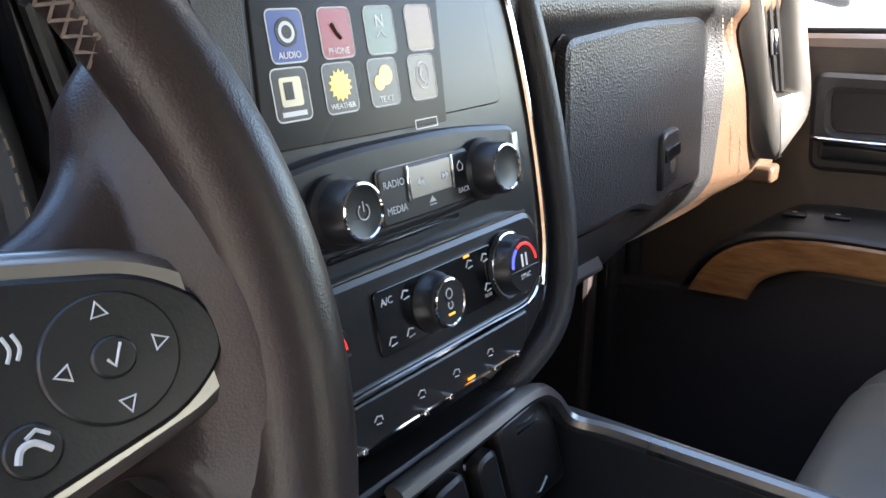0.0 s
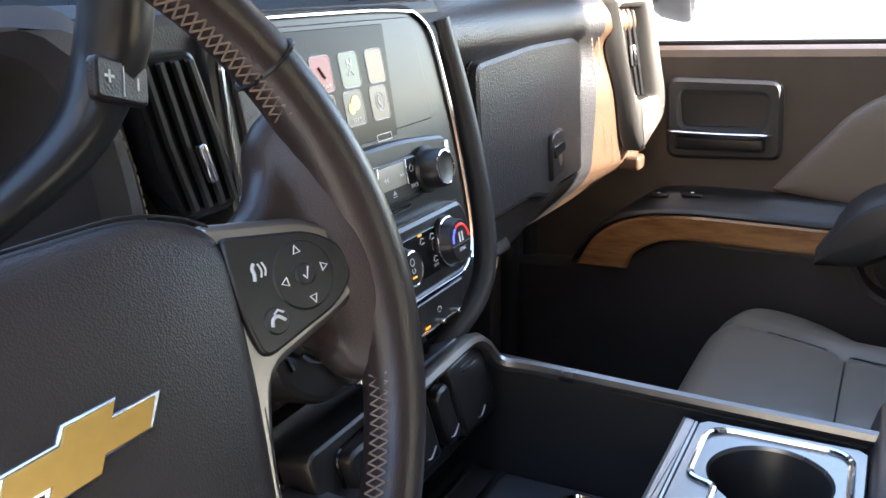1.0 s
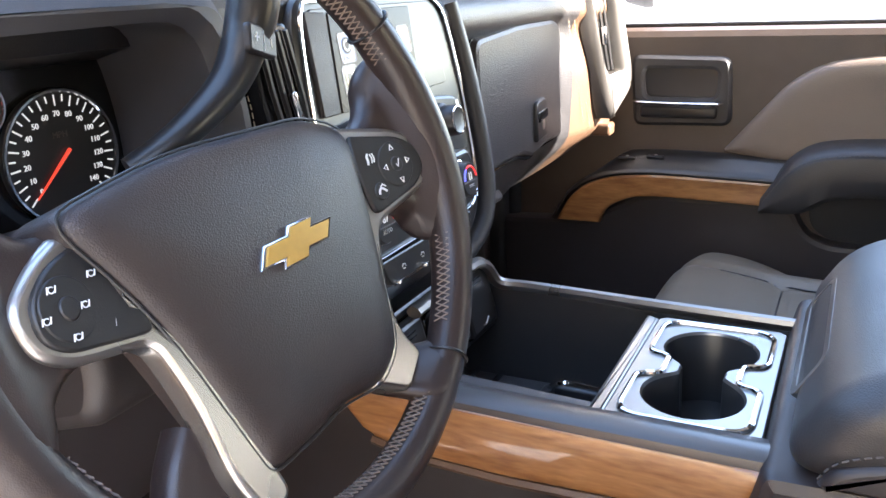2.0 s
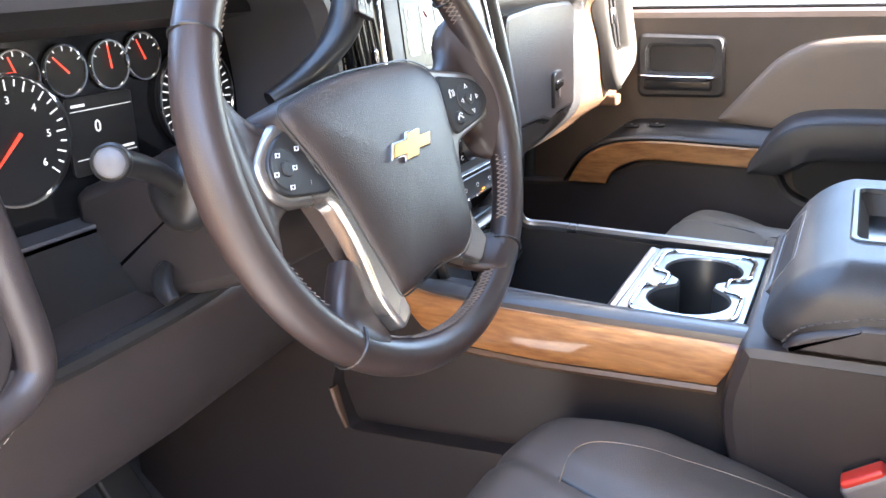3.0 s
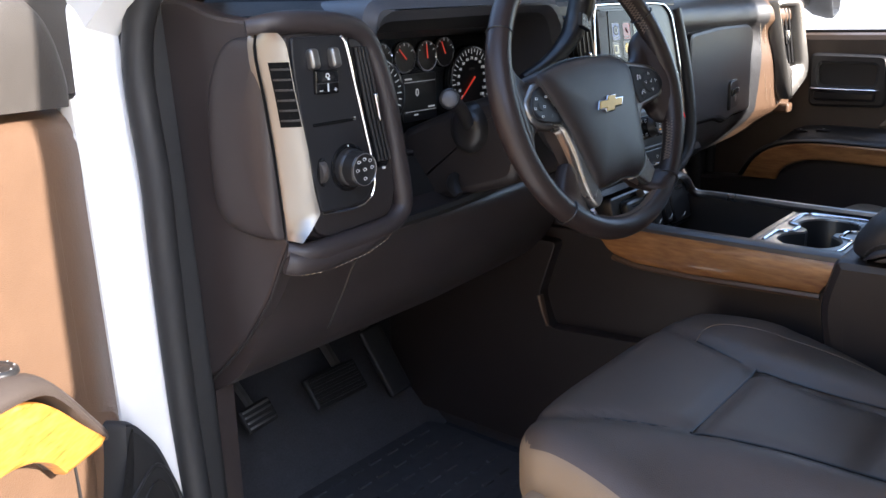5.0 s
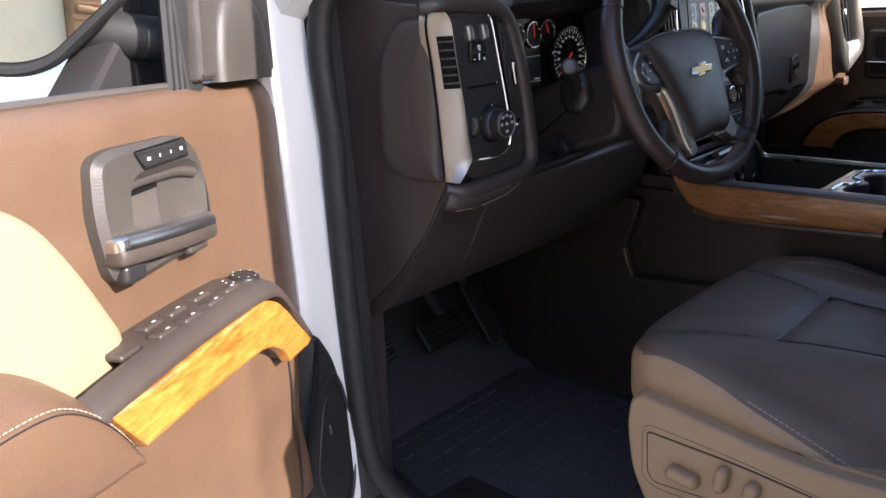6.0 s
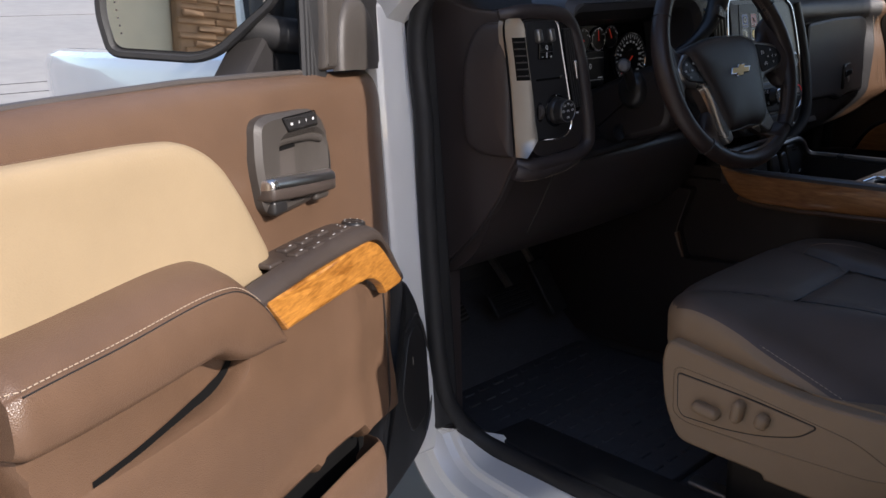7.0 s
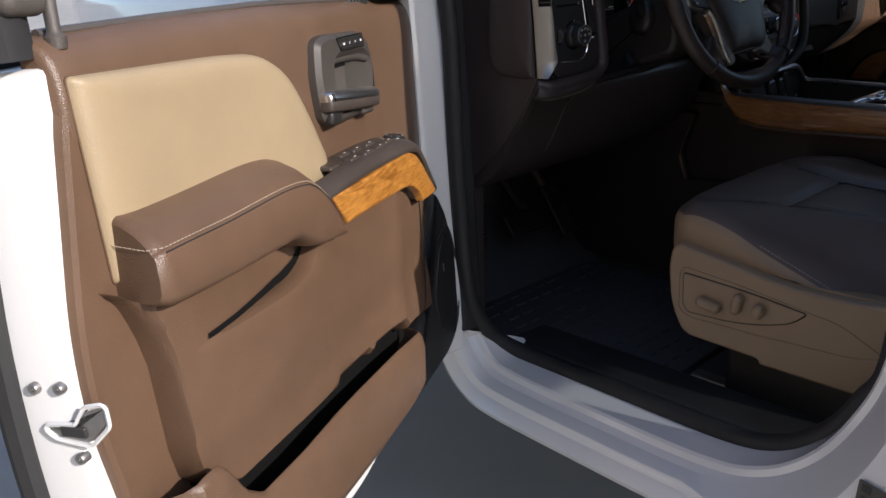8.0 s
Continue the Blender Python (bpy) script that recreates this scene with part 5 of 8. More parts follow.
def steering_wheel():
    w = thing("steering_wheel", "brown leather steering wheel with silver spokes and switches", "steering wheel", (-0.342, -0.108, 1.10))
    add = adder(w, WHEEL, 50)
    # the ring leans a little against the hub
    R, r0, hx, hy, hz, tx, ty = 0.168, 0.0136, -0.0107, -0.0153, 0.0014, 0.0893, 0.0561
    level = lambda x, y: hz + tx * (x - hx) + ty * (y - hy)

    def on_ring(a, out=0.0, up=0.0):
        x, y = hx + (R + out) * math.cos(a), hy + (R + out) * math.sin(a)
        return Vector((x, y, level(x, y) + up))
    n = 112
    ring, rad = [], []
    for i in range(n):
        a = 2 * math.pi * i / n
        side = min(abs(a), abs(a - 2 * math.pi), abs(a - math.pi))
        ring.append(on_ring(a))
        rad.append(r0 + 0.0022 * math.exp(-(side / 0.40) ** 2))
    rim = add("rim", tube(ring, rad, closed=True, sides=20), WHEEL_LEATHER)
    # seams where the leather pieces meet
    for deg in (31, 150, -50, -131):
        a = math.radians(deg)
        loop = [on_ring(a, 0.0144 * math.cos(t), 0.0144 * math.sin(t)) for t in np.linspace(0, 2 * math.pi, 24, endpoint=False)]
        add("seam", tube(loop, 0.0011, closed=True, sides=5, up=(0.3, 0.2, 1)), JET_SMOOTH, to=rim)
    # crossed thread on the inside of the rim between the spokes
    for lo, hi in ((24, 66), (114, 156), (-43, -21), (-128, -116), (-158, -143), (-112, -62)):
        bm = bmesh.new()
        k = int((hi - lo) * 0.66)
        for j in range(k):
            a0, a1 = math.radians(lo + (hi - lo) * j / k), math.radians(lo + (hi - lo) * (j + 1) / k)
            for s in (-1, 1):
                p = [on_ring(a, -math.sqrt(max(0, 0.0147 ** 2 - (off + 0.003) ** 2)), off + 0.003) for a, off in ((a0, s * 0.0044), (a1, -s * 0.0044))]
                tube(p, 0.00055, sides=4, bm=bm)
        add("cross_stitching", bm, RIM_THREAD, "pale thread laced along the rim", to=rim)

    def web(one, two, z, half):
        """A leather arm between two edge lines, rounded in section and flowing into the rim."""
        bm, ls = bmesh.new(), []
        a, b = smooth_line([(x, y, 0) for x, y in one], 4), smooth_line([(x, y, 0) for x, y in two], 4)
        for k, (p, q) in enumerate(zip(a, b)):
            t = k / (len(a) - 1)
            mid, arm = (p + q) / 2, (p - q) / 2
            f = max(0.0, min(1.0, (t - 0.62) / 0.34))
            f = f * f * (3 - 2 * f)
            zb = z + 0.16 * max(0.0, mid.x - 0.078) - 0.006 * max(0.0, min(1.0, (-0.095 - mid.x) / 0.02))
            zc, h = zb + (level(mid.x, mid.y) - zb) * f, half + (r0 * 0.93 - half) * f
            loop = []
            for i in range(20):
                g = 2 * math.pi * i / 20
                c, s = math.cos(g), math.sin(g)
                v = mid + arm * math.copysign(abs(c) ** 0.55, c)
                loop.append(Vector((v.x, v.y, zc + h * math.copysign(abs(s) ** 0.75, s))))
            ls.append(loop)
        rings(bm, ls)
        return bm
    arms = (
        ([(0.078, 0.012), (0.1014, 0.0136), (0.1161, 0.0199), (0.1255, 0.0309), (0.1308, 0.0462), (0.1422, 0.0546), (0.1523, 0.0223)],
         [(0.078, -0.046), (0.1014, -0.0455), (0.1181, -0.0469), (0.1275, -0.0549), (0.1317, -0.0683), (0.1422, -0.0747), (0.1523, -0.0516)], -0.0115, 0.0125),
        ([(-0.112, 0.012), (-0.13, 0.0126), (-0.1417, 0.0209), (-0.1492, 0.0328), (-0.1545, 0.05), (-0.1625, 0.0592), (-0.1735, 0.0223)],
         [(-0.1, -0.047), (-0.1202, -0.0445), (-0.1378, -0.0469), (-0.1492, -0.0569), (-0.1545, -0.072), (-0.1634, -0.0811), (-0.1735, -0.0516)], -0.0115, 0.0125),
        ([(-0.1, -0.088), (-0.1126, -0.1012), (-0.1226, -0.1171), (-0.1338, -0.1347)],
         [(-0.08, -0.11), (-0.0816, -0.1225), (-0.0813, -0.1377), (-0.0858, -0.1623)], -0.018, 0.011),
        ([(0.03, -0.128), (0.0396, -0.1342), (0.0482, -0.1424), (0.0637, -0.1605)],
         [(0.064, -0.112), (0.0715, -0.1206), (0.0839, -0.1265), (0.1099, -0.1328)], -0.018, 0.011))
    for one, two, z, half in arms:
        add("spoke", web(one, two, z, half), WHEEL_LEATHER)
    def bent(bm):
        """The right-hand switches turn up towards the driver, the left-hand ones lie a little lower."""
        for v in bm.verts:
            out = max(0.0, v.co.x - 0.078)
            v.co.x -= 0.09 * out
            v.co.z += 0.17 * out
            k = max(0.0, min(1.0, (-0.095 - v.co.x) / 0.02))
            v.co.x += 0.006 * k
            v.co.z -= 0.006 * k
        return bm
    # silver bezels, deep down their struts
    right = rpoly([(0.078, 0.018), (0.134, 0.006), (0.157, -0.010), (0.158, -0.024), (0.142, -0.037), (0.086, -0.047), (0.070, -0.080), (0.064, -0.108), (0.078, -0.131), (0.052, -0.146), (0.022, -0.130), (0.05, -0.105), (0.06, -0.05)],
                  [0.005, 0.02, 0.012, 0.012, 0.015, 0.010, 0.03, 0.02, 0.006, 0.006, 0.006, 0.02, 0.02])
    add("bezel", bent(prism(right, 0.015, 0.0035, -0.011)), WHEEL_SILVER, "satin silver spoke trim")
    left = rpoly([(-0.112, 0.016), (-0.146, 0.002), (-0.164, -0.014), (-0.160, -0.034), (-0.146, -0.043), (-0.106, -0.049), (-0.097, -0.085), (-0.096, -0.122), (-0.083, -0.150), (-0.066, -0.142), (-0.074, -0.1), (-0.085, -0.05)],
                 [0.005, 0.02, 0.015, 0.015, 0.015, 0.008, 0.03, 0.02, 0.006, 0.006, 0.02, 0.02])
    add("bezel", bent(prism(left, 0.013, 0.0035, -0.009)), WHEEL_SILVER, "satin silver spoke trim")
    # airbag cover, domed, with a dark joint round it
    cover = rpoly([(-0.130, 0.016), (-0.06, 0.029), (0.055, 0.029), (0.090, 0.014), (0.080, -0.04), (0.062, -0.100), (0.055, -0.118), (0.030, -0.131), (-0.010, -0.125), (-0.035, -0.1285), (-0.074, -0.130), (-0.080, -0.108), (-0.098, -0.04)], [0.015, 0.05, 0.05, 0.015, 0.06, 0.02, 0.012, 0.016, 0.03, 0.03, 0.008, 0.02, 0.06])
    bm = bmesh.new()
    o = [Vector((p.x, p.y)) for p in cover]
    c = Vector((-0.02, -0.045))
    ls = [[Vector((p.x, p.y, -0.03)) for p in o], [Vector((p.x, p.y, -0.004)) for p in o]]
    for f, z in ((0.992, 0.0015), (0.97, 0.0050), (0.93, 0.0078), (0.87, 0.0098), (0.80, 0.0112), (0.70, 0.0124), (0.58, 0.0133), (0.45, 0.0139), (0.30, 0.0143), (0.15, 0.0145), (0.03, 0.0146)):
        ls.append([Vector((c.x + (p.x - c.x) * f, c.y + (p.y - c.y) * f, z)) for p in o])
    rings(bm, ls)
    cov = add("airbag_cover", bm, HUB_LEATHER, "smooth brown leather hub cover")
    add("cover_joint", tube([Vector((p.x, p.y, 0.0034)) for p in inset(o, -0.0002)], 0.0008, closed=True, sides=6), JET_SMOOTH, to=cov)
    # badge: a slanted cross shape, gold on a bright rim that widens at both ends
    def badge(g, e):
        a, b, h1, h2 = 0.0268 + e, 0.0092 + g, 0.0044 + g, 0.0090 + g
        pts = [(-a, -h1), (-b, -h1), (-b, -h2), (b, -h2), (b, -h1), (a, -h1), (a, h1), (b, h1), (b, h2), (-b, h2), (-b, h1), (-a, h1)]
        return [(x + y * 0.75 - 0.0078, y - 0.0345) for x, y in pts]
    bd = add("badge", prism(badge(0.0012, 0.0030), 0.0050, 0.0016, 0.0118), CHROME, "gold cross-shaped badge with bright rim")
    add("badge_face", prism(badge(0, 0), 0.0060, 0.0006, 0.0116), GOLD, to=bd)
    # switch pods
    rp = rpoly([(0.084, 0.010), (0.130, 0.000), (0.144, -0.010), (0.146, -0.024), (0.132, -0.034), (0.082, -0.042), (0.080, -0.015)], [0.004, 0.02, 0.010, 0.010, 0.014, 0.008, 0.02])
    pod = add("switch_pod", bent(prism(rp, 0.0065, 0.0015, 0.0)), JET_SMOOTH, "black thumb switches with white symbols")
    cx, cy = 0.1169, -0.0165
    add("rocker", bent(prism(circle(0.0168, 32, cx, cy, 0.0148), 0.0012, 0.0008, 0.0062)), JET_SMOOTH, to=pod)
    add("rocker_button", bent(prism(circle(0.0056, 20, cx, cy, 0.0048), 0.0012, 0.0008, 0.0072)), JET_SMOOTH, to=pod)
    add("phone_button", bent(prism(circle(0.0066, 20, 0.0945, -0.0290, 0.0058), 0.0012, 0.0008, 0.0062)), JET_SMOOTH, to=pod)
    bm = bmesh.new()
    for k in range(4):
        a = math.radians(90 * k)
        px, py = cx + 0.0115 * math.cos(a), cy + 0.0106 * math.sin(a)
        tri = [Vector((px + 0.0023 * math.cos(a + t), py + 0.0021 * math.sin(a + t), 0.0077)) for t in (0, 2.15, -2.15)]
        tube(tri, 0.00042, closed=True, sides=4, bm=bm)
    tube([(cx - 0.0020, cy, 0.0087), (cx - 0.0007, cy - 0.0020, 0.0087), (cx + 0.0020, cy + 0.0026, 0.0087)], 0.0004, sides=4, bm=bm)
    tube(smooth_line([(0.0905, -0.0305, 0.0077), (0.0920, -0.0278, 0.0077), (0.0950, -0.0275, 0.0077), (0.0980, -0.0300, 0.0077)], 4), 0.0008, sides=5, bm=bm)
    tube([(0.0935, -0.0262, 0.0077), (0.0960, -0.0250, 0.0077), (0.0985, -0.0268, 0.0077)], 0.0005, sides=5, bm=bm)
    tube(smooth_line([(0.0915, -0.0110, 0.0068), (0.0925, -0.0085, 0.0068), (0.0925, -0.0060, 0.0068), (0.0940, -0.0045, 0.0068)], 3), 0.0008, sides=5, bm=bm)
    for e in (0.0, 0.0022):
        tube(smooth_line([(0.0955 + e, -0.0105, 0.0068), (0.0968 + e, -0.0080, 0.0068), (0.0960 + e, -0.0050, 0.0068)], 3), 0.00045, sides=5, bm=bm)
    tagged(add("symbols", bent(bm), MARK, to=pod), kind="stuff")
    lp = rpoly([(-0.1215, 0.004), (-0.142, -0.002), (-0.155, -0.014), (-0.156, -0.029), (-0.146, -0.0375), (-0.103, -0.0445), (-0.111, -0.018)], [0.004, 0.015, 0.012, 0.012, 0.010, 0.008, 0.02])
    pod = add("switch_pod", bent(prism(lp, 0.0065, 0.0015, 0.0)), JET_SMOOTH, "black thumb switches with white symbols")
    cx, cy = -0.1400, -0.0205
    add("rocker", bent(prism(circle(0.0128, 28, cx, cy, 0.0138), 0.0012, 0.0008, 0.0062)), JET_SMOOTH, to=pod)
    add("rocker_button", bent(prism(circle(0.0046, 20, cx, cy, 0.0052), 0.0014, 0.0008, 0.0072)), JET_SMOOTH, to=pod)
    bm = bmesh.new()
    for px, py in ((-0.144, -0.0112), (-0.1243, -0.0106), (-0.1326, -0.0214), (-0.1512, -0.0219), (-0.1415, -0.0322), (-0.1213, -0.0334)):
        tube([Vector((px + 0.0014 * math.cos(t), py + 0.0013 * math.sin(t), 0.0077)) for t in np.linspace(0.6, 5.6, 9)], 0.00032, sides=4, bm=bm)
        tube([(px - 0.0024, py - 0.0012, 0.0077), (px - 0.0012, py + 0.0016, 0.0077)], 0.0004, sides=4, bm=bm)
        tube([(px + 0.0012, py - 0.0014, 0.0077), (px + 0.0024, py + 0.0012, 0.0077)], 0.0004, sides=4, bm=bm)
    bars(bm, -0.1141, -0.0380, 0.0016, 0.0016, z=0.0066)
    tagged(add("symbols", bent(bm), MARK, to=pod), kind="stuff")
    add("hub_back", lathe([(0.045, -0.03), (0.055, -0.05), (0.05, -0.07), (0.02, -0.07)], 24, m=flat(0, -0.03, 0)), JET_SMOOTH)
    return w


def steering_column():
    s = thing("steering_column", "dark column shroud with gear lever and turn stalk", "steering column", (-0.342, 0.05, 1.15))
    add = adder(s, None, 45)
    S = axes((-0.410, 0, 0), (0, -1, 0), (0, 0, 1))
    cheek = rpoly([(-0.16, 1.225), (-0.02, 1.278), (0.030, 1.285), (0.044, 1.20), (0.034, 1.170), (-0.098, 1.130), (-0.16, 1.128)], [0.01, 0.03, 0.02, 0.03, 0.025, 0.03, 0.01], 5)
    add("shroud", prism(cheek, 0.138, 0.012, -0.138), SHROUD, "dark two-piece column shroud", at=S)
    # round foot of the turn stalk
    boot = lathe([(0.034, -0.016), (0.033, 0.002), (0.030, 0.010), (0.022, 0.015), (0.010, 0.018), (0.002, 0.018)], 32)
    for v in boot.verts:
        v.co.x *= 0.85
    add("stalk_boot", boot, JET_SMOOTH, "round black stalk foot", at=S @ flat(-0.034, 1.238))
    line = smooth_line([(-0.408, 0.062, 1.174), (-0.418, 0.060, 1.168), (-0.426, 0.052, 1.160), (-0.430, 0.040, 1.152)], 4)
    add("tilt_lever", tube(line, [0.006 + 0.003 * math.sin(math.pi * i / (len(line) - 1)) for i in range(len(line))], sides=10, flat=0.5), JET_SMOOTH, "black tilt lever")
    # gear lever with thumb switch
    pts = smooth_line([(-0.31, 0.02, 1.292), (-0.278, 0.005, 1.309), (-0.234, 0.0, 1.335), (-0.212, -0.002, 1.362), (-0.200, -0.004, 1.39), (-0.194, -0.005, 1.42)], 5)
    k = len(pts)
    lever = add("gear_lever", tube(pts, [0.010 + 0.011 * min(1, i / k * 1.4) for i in range(k)], sides=16, flat=0.8), JET_SMOOTH, "black column gear lever")
    f = axes((-0.216, -0.0200, 1.364), (1, 0.1, -0.28), (0.22, 0.15, 0.94))
    add("thumb_switch", prism(rpoly([(-0.017, -0.010), (0.017, -0.010), (0.017, 0.010), (-0.017, 0.010)], 0.004), 0.005, 0.002, -0.003, None), JET, to=lever, at=f)
    bm = bars(bmesh.new(), -0.009, 0.001, 0.006, 0.0014, z=0.002)
    bars(bm, -0.009, 0.001, 0.0014, 0.006, z=0.0021)
    bars(bm, 0.0, 0.0, 0.0006, 0.014, z=0.002)
    bars(bm, 0.009, 0.0, 0.0014, 0.006, z=0.002)
    add("marks", bm, MARK, to=lever, at=f)
    # turn stalk, ending in a round dark button
    st = add("turn_stalk", tube(smooth_line([(-0.415, 0.034, 1.240), (-0.455, 0.010, 1.262), (-0.500, -0.015, 1.280), (-0.53, -0.030, 1.289)], 4), [0.0085] * 13, sides=14), JET_SMOOTH)
    d = Vector((-0.50, -0.42, 0.10)).normalized()
    f = axes((-0.531, -0.031, 1.2893), d.orthogonal(), d.cross(d.orthogonal()))
    end = add("stalk_end", lathe([(0.0090, -0.014), (0.0108, -0.012), (0.0118, -0.002), (0.0116, 0.004), (0.0104, 0.0052), (0.0098, 0.0040)], 28), JET_SMOOTH, to=st, at=f)
    add("end_button", lathe([(0.0094, 0.000), (0.0092, 0.0052), (0.0082, 0.0062), (0.002, 0.0066)], 24), STALK_GREY, to=st, at=f)
    bm = tube([Vector((-0.424 + 0.002 * math.cos(t), 0.030, 1.252 + 0.002 * math.sin(t))) for t in np.linspace(0, 5, 8)], 0.0005, sides=4)
    add("mark", bm, MARK, to=st)
    return s


steering_wheel()
steering_column()


# ---- driver door ----
DOOR = axes((-0.8373, 0.1541, 0.0648), (0.874, 0.4838, -0.0447), (0.0226, 0.0514, 0.9984)) @ Matrix.Scale(0.944, 4)   # x: minus the distance from the hinge, y: height, z: out of the trim


def driver_door():
    d = thing("driver_door", "brown and cream trimmed front door standing wide open", "door", (-1.2, -0.03, 0.5))
    add = adder(d, DOOR, 40)
    shell = rpoly([(0.035, 1.285), (-0.55, 1.282), (-0.952, 1.262), (-0.978, 1.05), (-0.976, 0.90), (-0.945, 0.64), (-0.86, 0.55), (-0.40, 0.55), (-0.14, 0.63), (0.030, 0.9)], [0.02, 0.05, 0.02, 0.1, 0.1, 0.06, 0.06, 0.06, 0.08, 0.1])
    add("shell", prism(shell, 0.088, 0.006, -0.098), WHITE_PAINT, "white painted door shell")
    # rubber seal round the shell's edge
    add("shell_seal", tube([Vector((p.x, p.y, -0.078)) for p in inset(shell, -0.004)], 0.013, closed=True, sides=8, up=(0, 0, 1)), RUBBER)
    # trim panel with its upper roll
    trim = rpoly([(-0.10, 1.256), (-0.55, 1.252), (-0.930, 1.236), (-0.938, 1.21), (-0.966, 1.03), (-0.965, 0.94), (-0.945, 0.84), (-0.920, 0.68), (-0.85, 0.605), (-0.40, 0.605), (-0.20, 0.62), (-0.05, 0.80), (-0.05, 0.97), (-0.10, 0.99)], [0.016, 0.05, 0.03, 0.02, 0.05, 0.05, 0.05, 0.05, 0.05, 0.05, 0.05, 0.05, 0.02, 0.02], 5)
    tp = add("trim_panel", prism(trim, 0.034, 0.008, -0.034), COCOA, "brown grained door trim")
    drop = lambda d: float(np.interp(d, [0.0, 0.003, 0.008, 0.015, 0.024, 0.035, 0.05, 0.068, 0.09], [-0.030, -0.0215, -0.0145, -0.0085, -0.0040, -0.0012, 0.0004, 0.0010, 0.0]))
    top_y = lambda x: float(np.interp(x, [-0.926, -0.75, -0.55, -0.30, 0.0], [1.289, 1.301, 1.308, 1.311, 1.3125]))
    steps = [0.09, 0.068, 0.05, 0.035, 0.028, 0.022, 0.016, 0.011, 0.007, 0.004, 0.0015, 0.0]
    bm = bmesh.new()
    rings(bm, [[Vector((x, top_y(x) - 0.09, -0.034))] + [Vector((x, top_y(x) - d, drop(d) + 0.0004 - e)) for d in steps] + [Vector((x, top_y(x) - 0.001, -0.034))]
               for x, e in [(-0.934, 0.012), (-0.933, 0.006), (-0.930, 0.002), (-0.926, 0.0)] + [(-0.926 + 0.806 * k / 20, 0.0) for k in range(1, 21)]])
    add("upper_roll", bm, COCOA, to=tp, angle=60)
    # front of the trim, curving back to the hinge edge
    bm = bmesh.new()
    ls = []
    for k in range(25):
        y = 0.955 + (1.3120 - 0.955) * (1 - (1 - k / 24) ** 1.6)
        roll = -drop(1.3121 - y) if y > 1.2221 else 0.0
        cols = []
        for q in range(21):
            x = -0.135 + 0.131 * q / 20
            z = -0.0010 + 0.0018 * min(1.0, q / 10) - 0.026 * max(0.0, (x + 0.100) / 0.096) ** 1.8 - roll
            cols.append(Vector((x, y, z)))
        ls.append([Vector((-0.135, y, -0.03))] + cols + [Vector((-0.004, y, -0.034))])
    rings(bm, ls)
    add("front_turn", bm, COCOA, to=tp)
    add("edge_seal", rbox((0.034, 0.37, 0.022), 0.008, 3, m=flat(0.004, 1.125, -0.014)), RUBBER, "black rubber strip on the hinge edge")
    add("belt_seal", tube([(-0.22, 1.3125, -0.030), (-0.40, 1.311, -0.030), (-0.55, 1.3085, -0.030), (-0.75, 1.299, -0.030), (-0.915, 1.290, -0.030)], 0.005, sides=8), GREY_PLASTIC, to=tp)
    cream = rpoly([(-0.462, 1.100), (-0.505, 1.170), (-0.550, 1.225), (-0.61, 1.252), (-0.69, 1.256), (-0.925, 1.254), (-0.912, 1.062), (-0.462, 1.050)], [0.008, 0.06, 0.05, 0.04, 0.04, 0.006, 0.006, 0.006], 6)
    o = [Vector((p.x, p.y)) for p in cream]
    c = Vector((-0.70, 1.16))
    bm = bmesh.new()
    ls = [[Vector((p.x, p.y, -0.004)) for p in o], [Vector((p.x, p.y, 0.001)) for p in o]]
    for f, z in ((0.99, 0.006), (0.965, 0.011), (0.92, 0.0145), (0.84, 0.0165), (0.72, 0.0160), (0.5, 0.0140), (0.25, 0.0130)):
        ls.append([Vector((c.x + (p.x - c.x) * f, c.y + (p.y - c.y) * f, z)) for p in o])
    rings(bm, ls)
    add("cream_insert", bm, CREAM, "padded cream leather insert")
    add("insert_piping", tube([Vector((p.x, p.y, 0.001)) for p in cream], 0.0011, closed=True, sides=5, up=(0, 0, 1)), COCOA, to=tp)
    # armrest with stitched top: a section carried along the door
    def level(table, x):
        return float(np.interp(x, [q[0] for q in table], [q[1] for q in table]))
    edge_y = [(p.x, p.y) for p in smooth_line([(-0.925, 1.098), (-0.88, 1.099), (-0.80, 1.100), (-0.70, 1.104), (-0.645, 1.102), (-0.615, 1.094), (-0.585, 1.074), (-0.56, 1.048), (-0.541, 1.020)], 6)]
    foot_y = [(p.x, p.y) for p in smooth_line([(-0.925, 1.047), (-0.90, 1.040), (-0.80, 1.036), (-0.69, 1.036), (-0.655, 1.034), (-0.625, 1.018), (-0.60, 1.011), (-0.56, 1.008), (-0.541, 1.008)], 6)]
    ls = []
    xs = [-0.921, -0.9205, -0.918, -0.913] + [-0.905 + 0.3635 * k / 48 for k in range(49)]
    for x in xs:
        e, f = level(edge_y, x), level(foot_y, x)
        k = 1.0 if x > -0.906 else 1 - 0.10 * ((-0.906 - x) / 0.015) ** 2
        r = min(0.012, (e - f) * 0.4)
        sec = [(-0.004, f), (0.040, f), (0.056, f + 0.15 * r), (0.063, f + 0.5 * r), (0.0665, f + r), (0.0675, (f + e) / 2), (0.0660, e - 0.6 * r), (0.0640, e - 0.0022),
               (0.0622, e - 0.0010), (0.0612, e - 0.0006), (0.0600, e + 0.0014), (0.053, e + 0.0090), (0.040, e + 0.0185), (0.022, e + 0.0265), (0.0, e + 0.0310), (-0.004, e + 0.0315)]
        ls.append([Vector((x + (0.013 * (1 - z / 0.066) * (-0.906 - x) / 0.015 if x < -0.906 else 0), (y - 1.06) * (k if x < -0.906 else 1) + 1.06, z * k)) for z, y in sec])
    bm = bmesh.new()
    rings(bm, ls)
